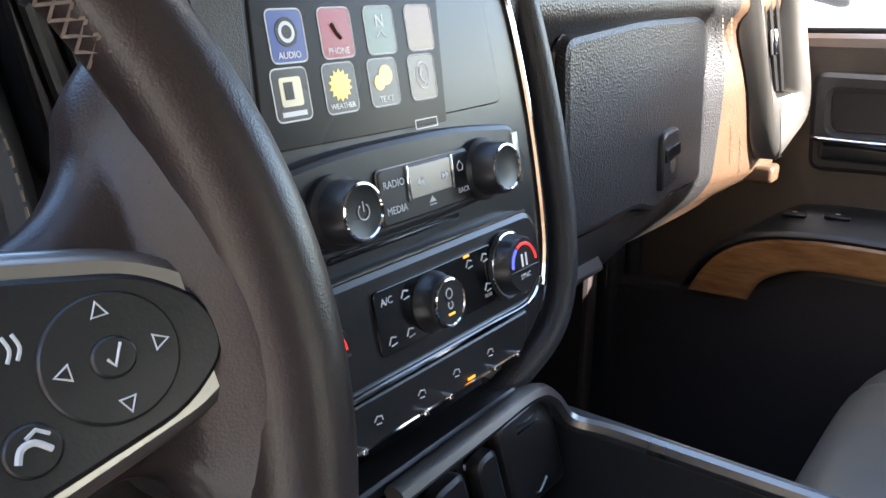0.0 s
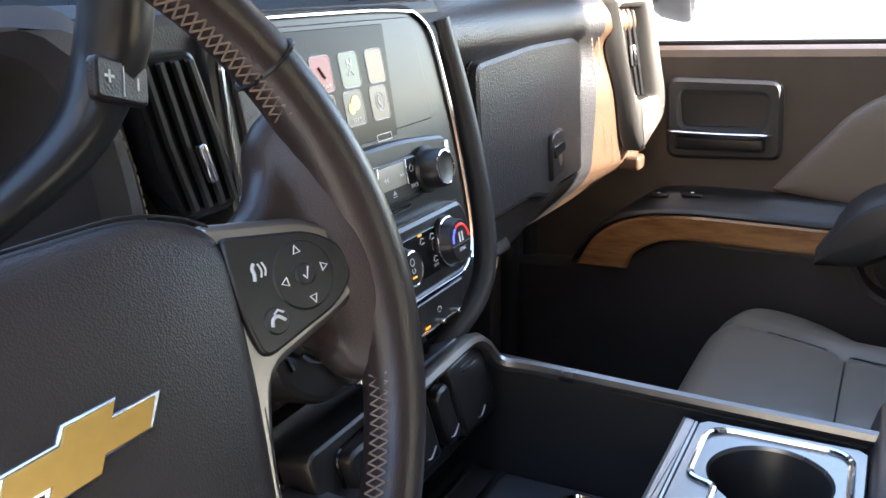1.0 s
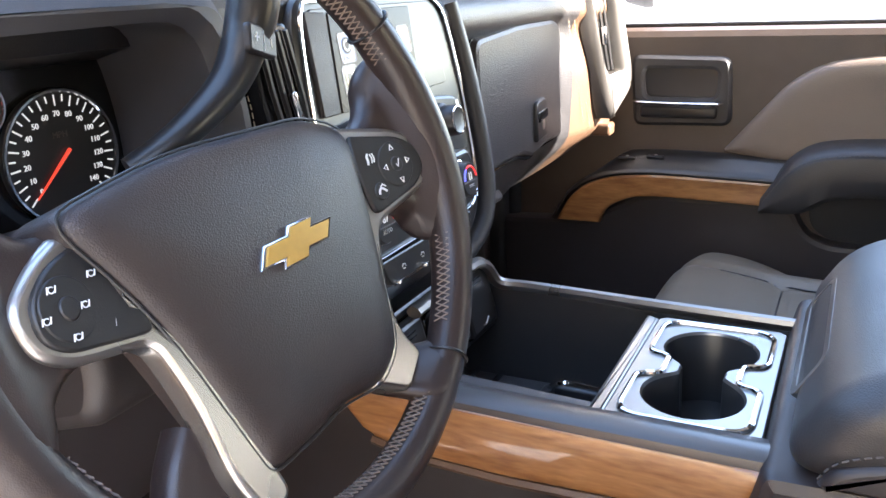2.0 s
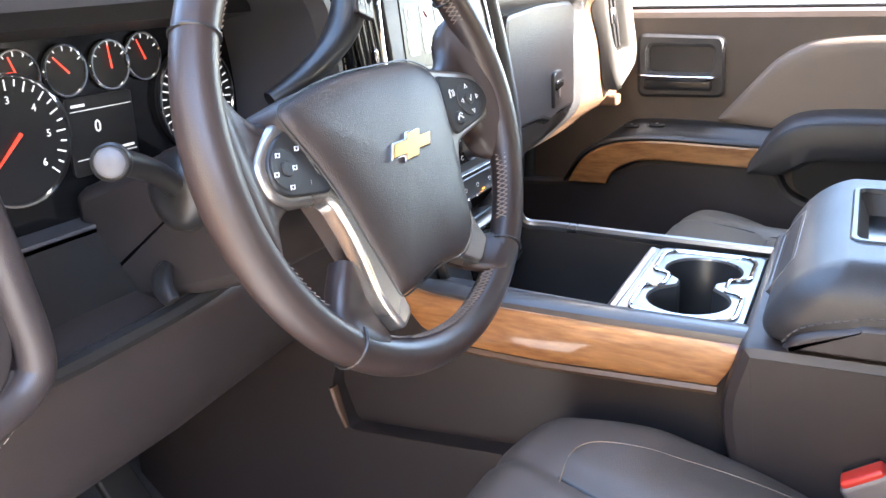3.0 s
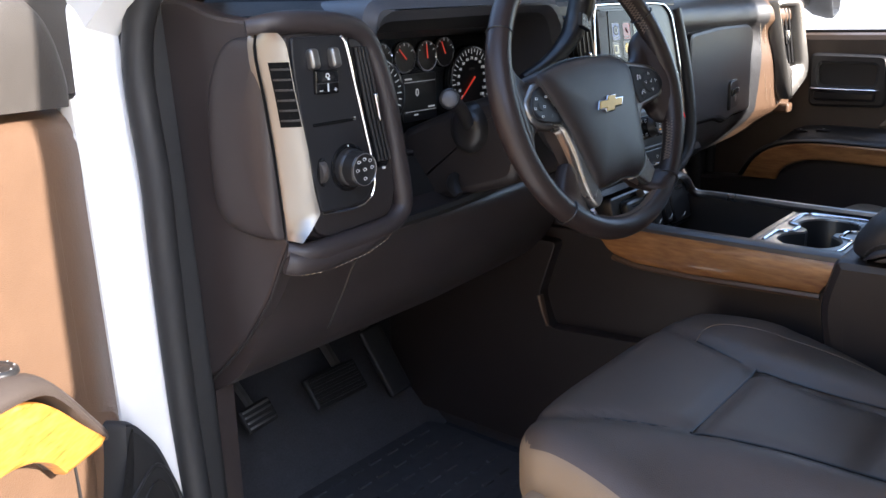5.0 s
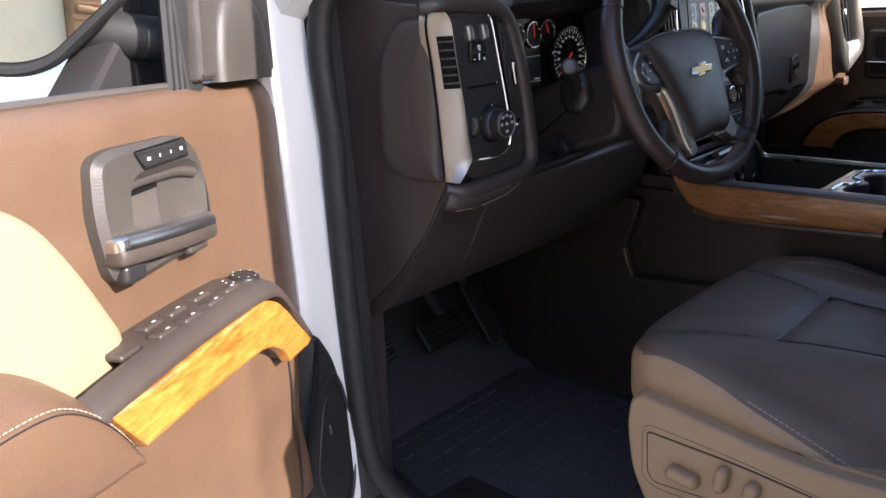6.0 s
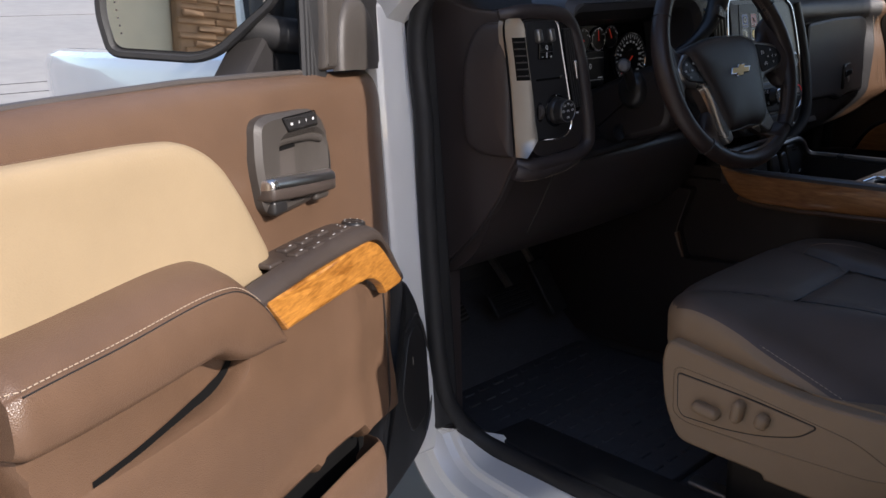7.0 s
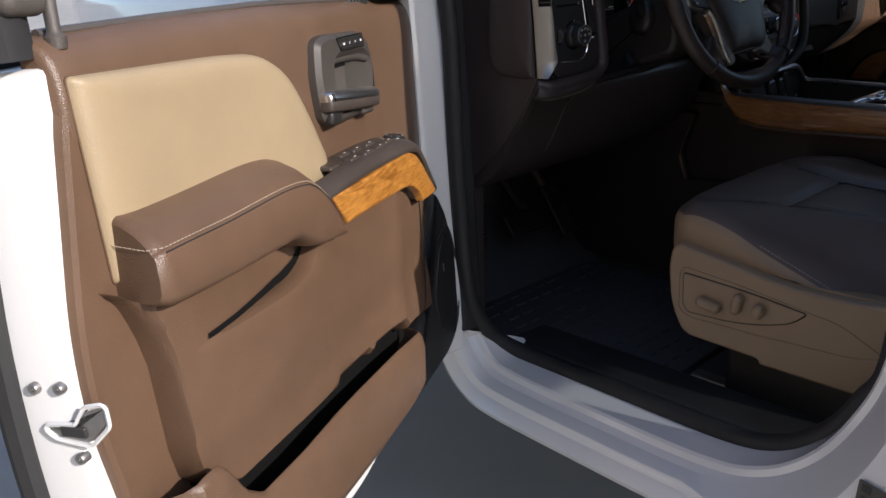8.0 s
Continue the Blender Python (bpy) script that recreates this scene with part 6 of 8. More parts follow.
    ar = add("armrest", bm, COCOA, "brown padded armrest with pale stitching")
    st = [Vector((x, level(edge_y, x) + 0.0010, 0.0624)) for x in [-0.541 - 0.369 * k / 60 for k in range(61)]]
    rear = smooth_line([(-0.9165, 1.0995, 0.0580), (-0.9205, 1.0990, 0.051), (-0.9165, 1.0995, 0.030), (-0.911, 1.1005, 0.004)], 5)
    attach(stitches([DOOR @ p for p in st + rear], None, r=0.00055, length=0.0036, gap=0.0020), d, ar)
    add("armrest_seam", tube([p + Vector((0, -0.0042, 0.0020)) for p in st], 0.0009, sides=5), JET_SMOOTH, to=ar)
    # switch shelf, rolling over into the wood trim
    roll = [(p.x, p.y) for p in smooth_line([(-0.592, 1.076), (-0.57, 1.081), (-0.49, 1.088), (-0.384, 1.092), (-0.30, 1.092), (-0.262, 1.089), (-0.238, 1.080), (-0.215, 1.058), (-0.19, 1.028), (-0.170, 1.004)], 5)]
    def shelf(x0, x1, n, behind):
        out, ls = bmesh.new(), []
        for k in range(n + 1):
            x = x0 + (x1 - x0) * k / n
            y = level(roll, x)
            b = 0.006 if x < -0.27 else 0.006 * max(0.0, 1 - (x + 0.27) / 0.06)
            back = ((-0.004, b), (0.012, b), (0.030, b * 0.55)) if behind else ((0.036, -0.02), (0.037, 0.002), (0.040, 0.004))
            ls.append([Vector((x, y + q, z)) for z, q in back + ((0.046, 0.003), (0.054, 0.000), (0.060, -0.004), (0.0635, -0.009), (0.0640, -0.014), (0.062, -0.018), (0.050, -0.022), (-0.004 if behind else 0.036, -0.022))])
        rings(out, ls)
        return out
    sh = add("switch_shelf", shelf(-0.478, -0.170, 32, True), SWITCH_BROWN, "dark brown shelf of window switches")
    add("shelf_rail", shelf(-0.590, -0.4775, 10, False), SWITCH_BROWN, to=sh)
    # black block paints the shade of a deeper pocket
    add("shelf_well", rbox((0.125, 0.010, 0.044), 0.003, 1, m=flat(-0.535, 1.040, 0.018)), SHADE_BLACK, "deep pull pocket", to=sh)
    add("shelf_lip", rbox((0.050, 0.007, 0.026), 0.003, 2, m=flat(-0.480, 1.090, 0.020) @ pose(0, 0, 0, 6)), SWITCH_BROWN, to=sh)
    sm = axes(DOOR @ Vector((-0.360, 1.0950, 0.027)), DOOR.to_3x3() @ Vector((1, 0.010, 0.0)), DOOR.to_3x3() @ Vector((0, 0.13, -0.99)))
    at = DOOR.inverted() @ sm
    for x, y in ((-0.082, -0.010), (-0.042, -0.012), (-0.072, 0.010), (-0.032, 0.009), (0.004, -0.011), (0.012, 0.009), (0.046, -0.007)):
        add("window_switch", rbox((0.029, 0.015, 0.006), 0.0029, 2, m=flat(x, y, 0.0008) @ pose(0, 0, 0, -10)), SWITCH_BROWN, to=sh, at=at)
        add("switch_mark", bars(bmesh.new(), x + 0.004, y - 0.003, 0.0048, 0.0020, z=0.0042), MARK, to=sh, at=at)
    add("mirror_dial", lathe([(0.017, -0.002), (0.016, 0.001), (0.0135, 0.0025), (0.0115, 0.0015), (0.0100, 0.0015), (0.004, 0.0030)], 24, m=flat(0.094, -0.002, 0.0)), JET_SMOOTH, to=sh, at=at)
    bm = bmesh.new()
    for k in range(8):
        bars(bm, 0.094 + 0.0128 * math.cos(k * math.pi / 4), -0.002 + 0.0128 * math.sin(k * math.pi / 4), 0.0011, 0.0011, z=0.0027)
    for k in range(4):
        bars(bm, 0.064 + 0.004 * (k % 2), -0.008 + 0.006 * k, 0.0022, 0.0012, z=0.0006)
    tagged(add("switch_marks", bm, MARK, to=sh, at=at), kind="stuff")
    # wood trim
    upper = smooth_line([(-0.572, 1.068), (-0.446, 1.070), (-0.358, 1.074), (-0.298, 1.075), (-0.262, 1.067), (-0.235, 1.049), (-0.205, 1.020), (-0.172, 0.990)], 5)
    low_edge = smooth_line([(-0.238, 0.984), (-0.244, 0.992), (-0.256, 1.004), (-0.285, 1.018), (-0.33, 1.023), (-0.458, 1.023), (-0.531, 1.022)], 5)
    wood = [Vector((p.x, p.y)) for p in upper + [Vector((-0.182, 0.984, 0))] + low_edge]
    add("wood_trim", prism(wood, 0.014, 0.004, 0.050), WOOD_DOOR, "glossy orange wood trim")
    add("wood_backing", prism(inset(wood, 0.003), 0.055, 0.0, -0.002), GREY_PLASTIC, to=sh)
    # lower panel, pull cup and pocket
    cup = [(p.x, p.y) for p in smooth_line([(-0.852, 0.982), (-0.80, 0.978), (-0.755, 0.975), (-0.677, 0.973), (-0.635, 0.974), (-0.609, 0.979), (-0.588, 0.988), (-0.577, 0.998), (-0.570, 1.016), (-0.568, 1.03)], 6)]
    base = [(-0.932, 1.060), (-0.920, 1.050), (-0.910, 1.036), (-0.896, 1.005), (-0.885, 0.965), (-0.880, 0.92), (-0.877, 0.865), (-0.874, 0.84), (-0.86, 0.825), (-0.83, 0.80), (-0.80, 0.787), (-0.62, 0.784), (-0.545, 0.784), (-0.543, 0.795), (-0.44, 0.793), (-0.43, 0.782), (-0.415, 0.792), (-0.30, 0.788), (-0.29, 0.770), (-0.15, 0.762)]
    def skin(xs, low_of, top_of, z_of, rows):
        """A closed moulded skin: columns at xs from one line up to another, z_of giving its relief."""
        front, out = [], bmesh.new()
        for x in xs:
            lo, hi = low_of(x), max(top_of(x), low_of(x) + 0.001)
            front.append([Vector((x, lo, -0.004))] + [Vector((x, lo + (hi - lo) * t, z_of(x, lo + (hi - lo) * t, lo, hi))) for t in rows] + [Vector((x, hi, -0.004))])
        rings(out, front, closed=True)
        return out
    rows = [0, 0.01, 0.025, 0.05, 0.1, 0.2, 0.3, 0.4, 0.5, 0.6, 0.7, 0.8, 0.88, 0.94, 0.97, 0.985, 1.0]
    def relief(x, y, lo, hi):
        e = min(x + 0.932, -0.148 - x) / 0.012
        k = min(1.0, max(0.0, e)) ** 0.5
        v = min(1.0, max(0.0, (y - lo) / 0.010)) ** 0.5
        w = min(1.0, max(0.0, (hi - y) / 0.007)) ** 0.5 if -0.852 < x < -0.567 else 1.0
        sag = 0.007 * math.exp(-((y - 0.84 - 0.10 * (x + 0.5)) / 0.045) ** 2) - 0.006 * math.exp(-((x + 0.305) / 0.035) ** 2)
        return max(0.0, (0.037 - sag) * min(k, 0.35 + 0.65 * v) * (0.55 + 0.45 * w))
    top_line = lambda x: level(cup, x) if -0.852 < x < -0.568 else (1.045 if x < -0.5 else (1.03 if x < -0.30 else 1.03 - 0.35 * (x + 0.30)))
    xs = sorted(set([-0.932, -0.931, -0.929, -0.926, -0.922] + [-0.92 + 0.77 * k / 90 for k in range(91)] + [-0.8521, -0.8519, -0.5681, -0.5679, -0.152, -0.149, -0.148]))
    lp = add("lower_panel", skin(xs, lambda x: level(base, x), top_line, relief, rows), COCOA, "brown lower door panel")
    # hollow behind the armrest; its lower edge carries a strip of painted shade
    hollow = lambda x, y, lo, hi: 0.0355 - 0.024 * min(1.0, max(0.0, (x + 0.852) / 0.20)) ** 1.2
    add("pull_cup", skin([-0.853 + 0.29 * k / 40 for k in range(41)], lambda x: level(cup, x) - 0.012, lambda x: 1.05, hollow, [0, 0.2, 0.4, 0.6, 0.8, 1.0]), COCOA, "brown pull cup", to=lp)
    cp = [Vector((x, y)) for x, y in cup[3:]]
    width = [0.002 + 0.011 * min(1.0, (p.x + 0.83) / 0.22) for p in cp]
    inner = [Vector((p.x - w * 0.8 * max(0, min(1, (p.x + 0.64) / 0.05)), p.y + w * (1 - 0.7 * max(0, min(1, (p.x + 0.62) / 0.05))))) for p, w in zip(cp, width)]
    bm = bmesh.new()
    zz = lambda x: hollow(x, 0, 0, 0) + 0.0012
    rings(bm, [[Vector((p.x, p.y - 0.004, zz(p.x))) for p in cp], [Vector((p.x, p.y, zz(p.x))) for p in inner]], cap0=False, cap1=False, closed=False)
    add("cup_slot", bm, SHADE_BLACK, to=lp)
    add("panel_gap", tube(smooth_line([(-0.196, 1.0, 0.034), (-0.193, 0.967, 0.0372), (-0.191, 0.873, 0.0372), (-0.196, 0.80, 0.0372), (-0.21, 0.772, 0.035)], 4), 0.0018, sides=5), JET_SMOOTH, to=lp)
    # black sheet on the trim for the shade inside the map pocket
    add("pocket_inside", prism(rpoly([(-0.86, 0.84), (-0.80, 0.80), (-0.15, 0.80), (-0.14, 0.66), (-0.80, 0.66)], 0.01), 0.004, 0.001, -0.001), SHADE_BLACK, to=lp)
    lip_top = [(-0.93, 0.842), (-0.918, 0.852), (-0.903, 0.858), (-0.870, 0.857), (-0.858, 0.842), (-0.835, 0.806), (-0.80, 0.780), (-0.70, 0.777), (-0.60, 0.780), (-0.526, 0.779), (-0.394, 0.775), (-0.28, 0.767), (-0.20, 0.766), (-0.15, 0.762)]
    lip_low = [(-0.93, 0.78), (-0.915, 0.69), (-0.88, 0.635), (-0.80, 0.622), (-0.453, 0.620), (-0.34, 0.624), (-0.29, 0.650), (-0.264, 0.70)]
    ls = []
    for k in range(61):
        x = -0.93 + 0.665 * k / 60
        hi, lo = level(lip_top, x), level(lip_low, x)
        e = min(1.0, max(0.0, min(x + 0.93, -0.264 - x) / 0.02)) ** 0.5
        mid = (hi + lo) / 2
        z = 0.020 + 0.040 * e
        ls.append([Vector((x, hi - 0.02, z - 0.012)), Vector((x, hi - 0.003, z - 0.010)), Vector((x, hi, z - 0.006)), Vector((x, hi - 0.002, z - 0.002)), Vector((x, hi - 0.008, z + 0.001)),
                   Vector((x, mid + 0.03, z + 0.004)), Vector((x, mid - 0.03, z + 0.001)), Vector((x, lo + 0.02, z - 0.015)), Vector((x, lo, -0.004)), Vector((x, lo + 0.01, -0.004)), Vector((x, lo + 0.03, z - 0.025))])
    bm = bmesh.new()
    rings(bm, ls)
    add("pocket_lip", bm, COCOA, "brown map pocket front")
    edge = rpoly([(-0.088, 0.967), (-0.066, 0.956), (-0.026, 0.912), (-0.006, 0.87), (0.010, 0.829), (0.021, 0.785), (0.021, 0.735), (0.009, 0.686), (-0.014, 0.648), (-0.066, 0.632), (-0.16, 0.626), (-0.265, 0.622), (-0.25, 0.68), (-0.20, 0.76), (-0.14, 0.80), (-0.11, 0.87), (-0.095, 0.92)], 0.02)
    ep = add("front_edge_cover", prism(edge, 0.06, 0.012, -0.030), RUBBER, "black plastic cover at the hinge edge")
    rim = smooth_line([(-0.10, 0.875, 0.031), (-0.05, 0.892, 0.031), (-0.020, 0.868, 0.031), (-0.001, 0.825, 0.031), (0.009, 0.785, 0.031), (0.009, 0.738, 0.031), (-0.003, 0.692, 0.031), (-0.03, 0.664, 0.031)], 5)
    add("cover_ridge", tube(rim, 0.0022, sides=8), JET_SMOOTH, to=ep)
    add("speaker_grille", prism(rpoly([(-0.085, 0.860), (-0.045, 0.878), (-0.018, 0.845), (-0.004, 0.785), (-0.006, 0.735), (-0.03, 0.69), (-0.10, 0.69), (-0.13, 0.77)], 0.02), 0.003, 0.0015, 0.029), JET_SMOOTH, to=ep)
    # silver bar drawn for a glint on the black cover
    add("speaker_mark", rbox((0.003, 0.016, 0.002), 0.0008, 1, m=flat(-0.075, 0.815, 0.033) @ pose(0, 0, 0, 0, 0, 8)), SILVER, to=ep)
    # inside handle
    bz_o = rpoly([(-0.474, 1.258), (-0.445, 1.265), (-0.331, 1.266), (-0.303, 1.254), (-0.288, 1.209), (-0.293, 1.160), (-0.318, 1.147), (-0.446, 1.139), (-0.470, 1.150), (-0.480, 1.207)], [0.014, 0.012, 0.014, 0.02, 0.02, 0.012, 0.014, 0.014, 0.014, 0.02], 5)
    bz_i = rpoly([(-0.424, 1.226), (-0.411, 1.2325), (-0.328, 1.2340), (-0.309, 1.225), (-0.301, 1.200), (-0.301, 1.176), (-0.313, 1.164), (-0.412, 1.160), (-0.424, 1.168), (-0.427, 1.200)], 0.006, 5)
    bz = add("handle_bezel", frame_ring(bz_o, bz_i, 0.022, 0.007, -0.004), BEZEL_GREY, "grey grained handle bezel")
    add("handle_recess", prism(bz_i, 0.002, 0.0, -0.001), BEZEL_GREY, to=bz)
    # curved wall of the hollow, with a flat opening beside it
    bm = bmesh.new()
    rings(bm, [[Vector((-0.366 + 0.068 * t, y, 0.0015 + 0.015 * t ** 2.2)) for y in (1.234, 1.215, 1.19, 1.160)] for t in [k / 10 for k in range(11)]], cap0=False, cap1=False, closed=False)
    add("hollow_wall", bm, BEZEL_GREY, to=bz)
    add("hollow_roof", tube(smooth_line([(-0.424, 1.224, 0.004), (-0.405, 1.2285, 0.004), (-0.34, 1.2295, 0.006), (-0.31, 1.224, 0.012)], 5), 0.006, sides=10), BEZEL_GREY, to=bz)
    add("recess_back", prism(rpoly([(-0.412, 1.219), (-0.368, 1.221), (-0.368, 1.165), (-0.412, 1.163)], 0.003), 0.002, 0.0005, 0.0012), GREY_PLASTIC, to=bz)
    # black strip lends the shallow handle recess its shade
    add("recess_gap", prism([(-0.412, 1.2215), (-0.366, 1.2235), (-0.366, 1.2185), (-0.412, 1.2165)], 0.002, 0.0, 0.0018), SHADE_BLACK, to=bz)
    def lever(section, x0, x1):
        out, ls = bmesh.new(), []
        for x, f in [(x0, 0.55), (x0 + 0.0006, 0.80), (x0 + 0.002, 0.93), (x0 + 0.005, 1.0)] + [(x0 + 0.005 + (x1 - x0 - 0.010) * k / 16, 1.0) for k in range(1, 17)] + [(x1 - 0.002, 0.93), (x1 - 0.0006, 0.80), (x1, 0.55)]:
            u = (x - x0) / (x1 - x0)
            bow = 0.006 * (1 - (2 * u - 1) ** 2)
            ls.append([Vector((x, 1.1745 - 0.010 * u + y * f, 0.010 + (z + bow) * f)) for y, z in section])
        rings(out, ls)
        return out
    add("release_lever", lever([(0.0145, -0.006), (0.0165, 0.004), (0.0160, 0.012), (0.0135, 0.0165), (0.0105, 0.0185), (0.0055, 0.0195), (0.0030, 0.0190), (0.0030, -0.006)], -0.474, -0.302), LEVER_CHROME, "polished chrome release lever", to=bz)
    add("lever_base", lever([(0.0028, -0.006), (0.0028, 0.0182), (0.0, 0.0190), (-0.0085, 0.0185), (-0.0110, 0.0165), (-0.0125, 0.012), (-0.0125, -0.006)], -0.4735, -0.3025), SWITCH_BROWN, "dark underside of the lever", to=bz)
    add("lever_hinge", rbox((0.034, 0.020, 0.016), 0.006, 3, m=flat(-0.448, 1.153, 0.016)), JET_SMOOTH, to=bz)
    add("lever_hinge", rbox((0.040, 0.016, 0.014), 0.006, 3, m=flat(-0.332, 1.151, 0.015)), BEZEL_GREY, to=bz)
    lk = add("memory_switches", prism(rpoly([(-0.417, 1.257), (-0.331, 1.261), (-0.327, 1.245), (-0.405, 1.242)], 0.003), 0.004, 0.0015, 0.0165), JET_SMOOTH, to=bz)
    add("switch_gap", tube([Vector((p.x, p.y, 0.0185)) for p in rpoly([(-0.4185, 1.2585), (-0.3295, 1.2625), (-0.3255, 1.2435), (-0.4055, 1.2405)], 0.003)], 0.0009, closed=True, sides=5), SHADE_BLACK, to=lk)
    bm = bmesh.new()
    for k, (w, h) in enumerate(((0.0055, 0.0030), (0.0013, 0.0034), (0.0010, 0.0034), (0.0042, 0.0034))):
        bars(bm, -0.399 + 0.0195 * k, 1.2500 + 0.0009 * k, w, h, z=0.0208)
    tagged(add("switch_marks", bm, MARK, to=lk), kind="stuff")
    # lock pin and rear edge fittings
    add("lock_pin", lathe([(0.009, -0.01), (0.010, 0.0), (0.0075, 0.003), (0.006, 0.006), (0.0065, 0.04), (0.0055, 0.046), (0.002, 0.048)], 14, m=flat(-0.908, 1.287, -0.016) @ pose(0, 0, 0, -90)), GREY_PLASTIC, "brown plastic lock pin")
    ef = axes(DOOR @ Vector((-0.978, 0.95, -0.02)), DOOR.to_3x3() @ Vector((0, 0, 1)), (0, 0, 1))
    inv = DOOR.inverted() @ ef
    for u, v in ((-0.026, 0.033), (0.001, 0.035), (0.006, -0.032)):
        add("bolt", lathe([(0.0056, -0.006), (0.0056, 0.001), (0.0046, 0.003), (0.0024, 0.003), (0.0024, 0.001), (0.0008, 0.001)], 12, m=inv @ flat(u, v, 0)), STEEL)
    lt = rpoly([(-0.020, -0.003), (0.012, 0.000), (0.026, 0.018), (0.044, 0.022), (0.044, 0.006), (0.022, -0.014), (-0.012, -0.010)], 0.003)
    add("latch", prism(lt, 0.006, 0.002, -0.004, None), STEEL, "dull steel door latch", at=inv)
    add("latch_edge", tube([Vector((p.x, p.y, 0.002)) for p in inset(lt, -0.003)], 0.0022, closed=True, sides=5), WHITE_PAINT, at=inv)
    add("striker_slot", rbox((0.026, 0.010, 0.004), 0.0015, 2, m=inv @ flat(0.008, -0.004, 0.0025)), JET, at=None)
    add("check_strap", rbox((0.10, 0.030, 0.010), 0.004, 2, m=flat(-0.035, 0.955, -0.055) @ pose(0, 0, 0, 0, 12, 8)), STEEL, "grey door check strap")
    # window frame, mirror sail
    sail = rpoly([(0.006, 1.318), (-0.236, 1.314), (-0.222, 1.42), (-0.210, 1.545), (-0.12, 1.52), (-0.045, 1.47), (-0.006, 1.43), (0.008, 1.38)], [0.004, 0.006, 0.03, 0.03, 0.03, 0.05, 0.05, 0.03])
    sl = add("mirror_sail", prism(sail, 0.03, 0.008, -0.035), BEZEL_GREY, "grey plastic mirror sail panel")
    arch = smooth_line([(-0.060, 1.312, 0), (-0.058, 1.34, 0), (-0.070, 1.385, 0), (-0.092, 1.412, 0), (-0.125, 1.423, 0), (-0.158, 1.414, 0), (-0.182, 1.388, 0), (-0.196, 1.345, 0), (-0.200, 1.312, 0)], 5)
    bm = bmesh.new()
    c = Vector((-0.130, 1.312, 0))
    rings(bm, [[Vector((c.x + (p.x - c.x) * f, c.y + (p.y - c.y) * f, z)) for p in arch] for f, z in ((1.0, -0.012), (1.0, -0.004), (0.97, 0.000), (0.92, 0.0035), (0.84, 0.0055), (0.6, 0.007), (0.3, 0.0075))])
    add("sail_pad", bm, BEZEL_GREY, to=sl)
    for u in (-0.243, -0.254, -0.266):
        add("glass_channel", tube([(u, 1.305, -0.026), (u + 0.012, 1.42, -0.026), (u + 0.022, 1.55, -0.026)], 0.0055, sides=6), RUBBER, to=sl)
    # outer foot of the mirror
    foot = rpoly([(-0.345, 1.290), (-0.075, 1.290), (-0.055, 1.45), (-0.215, 1.45), (-0.235, 1.385)], [0.006, 0.01, 0.02, 0.02, 0.03])
    add("mirror_foot", prism(foot, 0.05, 0.010, -0.14), JET, "dark outer foot of the mirror", to=sl)
    add("foot_panel", prism(rpoly([(-0.205, 1.374), (-0.125, 1.378), (-0.105, 1.45), (-0.18, 1.45)], 0.006), 0.004, 0.0015, -0.0915), JET, to=sl)
    ch = [(-0.222, 1.30, -0.03), (-0.228, 1.40, -0.03), (-0.245, 1.56, -0.03), (-0.34, 1.66, -0.045), (-0.60, 1.715, -0.06), (-0.88, 1.715, -0.06), (-0.945, 1.65, -0.05), (-0.950, 1.45, -0.035), (-0.945, 1.27, -0.03)]
    add("window_frame", tube(smooth_line(ch, 6), 0.022, sides=8, flat=0.7), RUBBER, "black window frame")
    add("frame_trim", rbox((0.050, 0.40, 0.035), 0.012, 3, m=flat(-0.940, 1.505, -0.022)), GREY_PLASTIC)
    add("frame_shell", tube(smooth_line([(0.02, 1.30, -0.10), (-0.03, 1.44, -0.095), (-0.20, 1.62, -0.09), (-0.34, 1.70, -0.09), (-0.60, 1.745, -0.10), (-0.90, 1.745, -0.075), (-0.95, 1.66, -0.055), (-0.952, 1.27, -0.05)], 6), 0.016, sides=8), WHITE_PAINT)
    return d


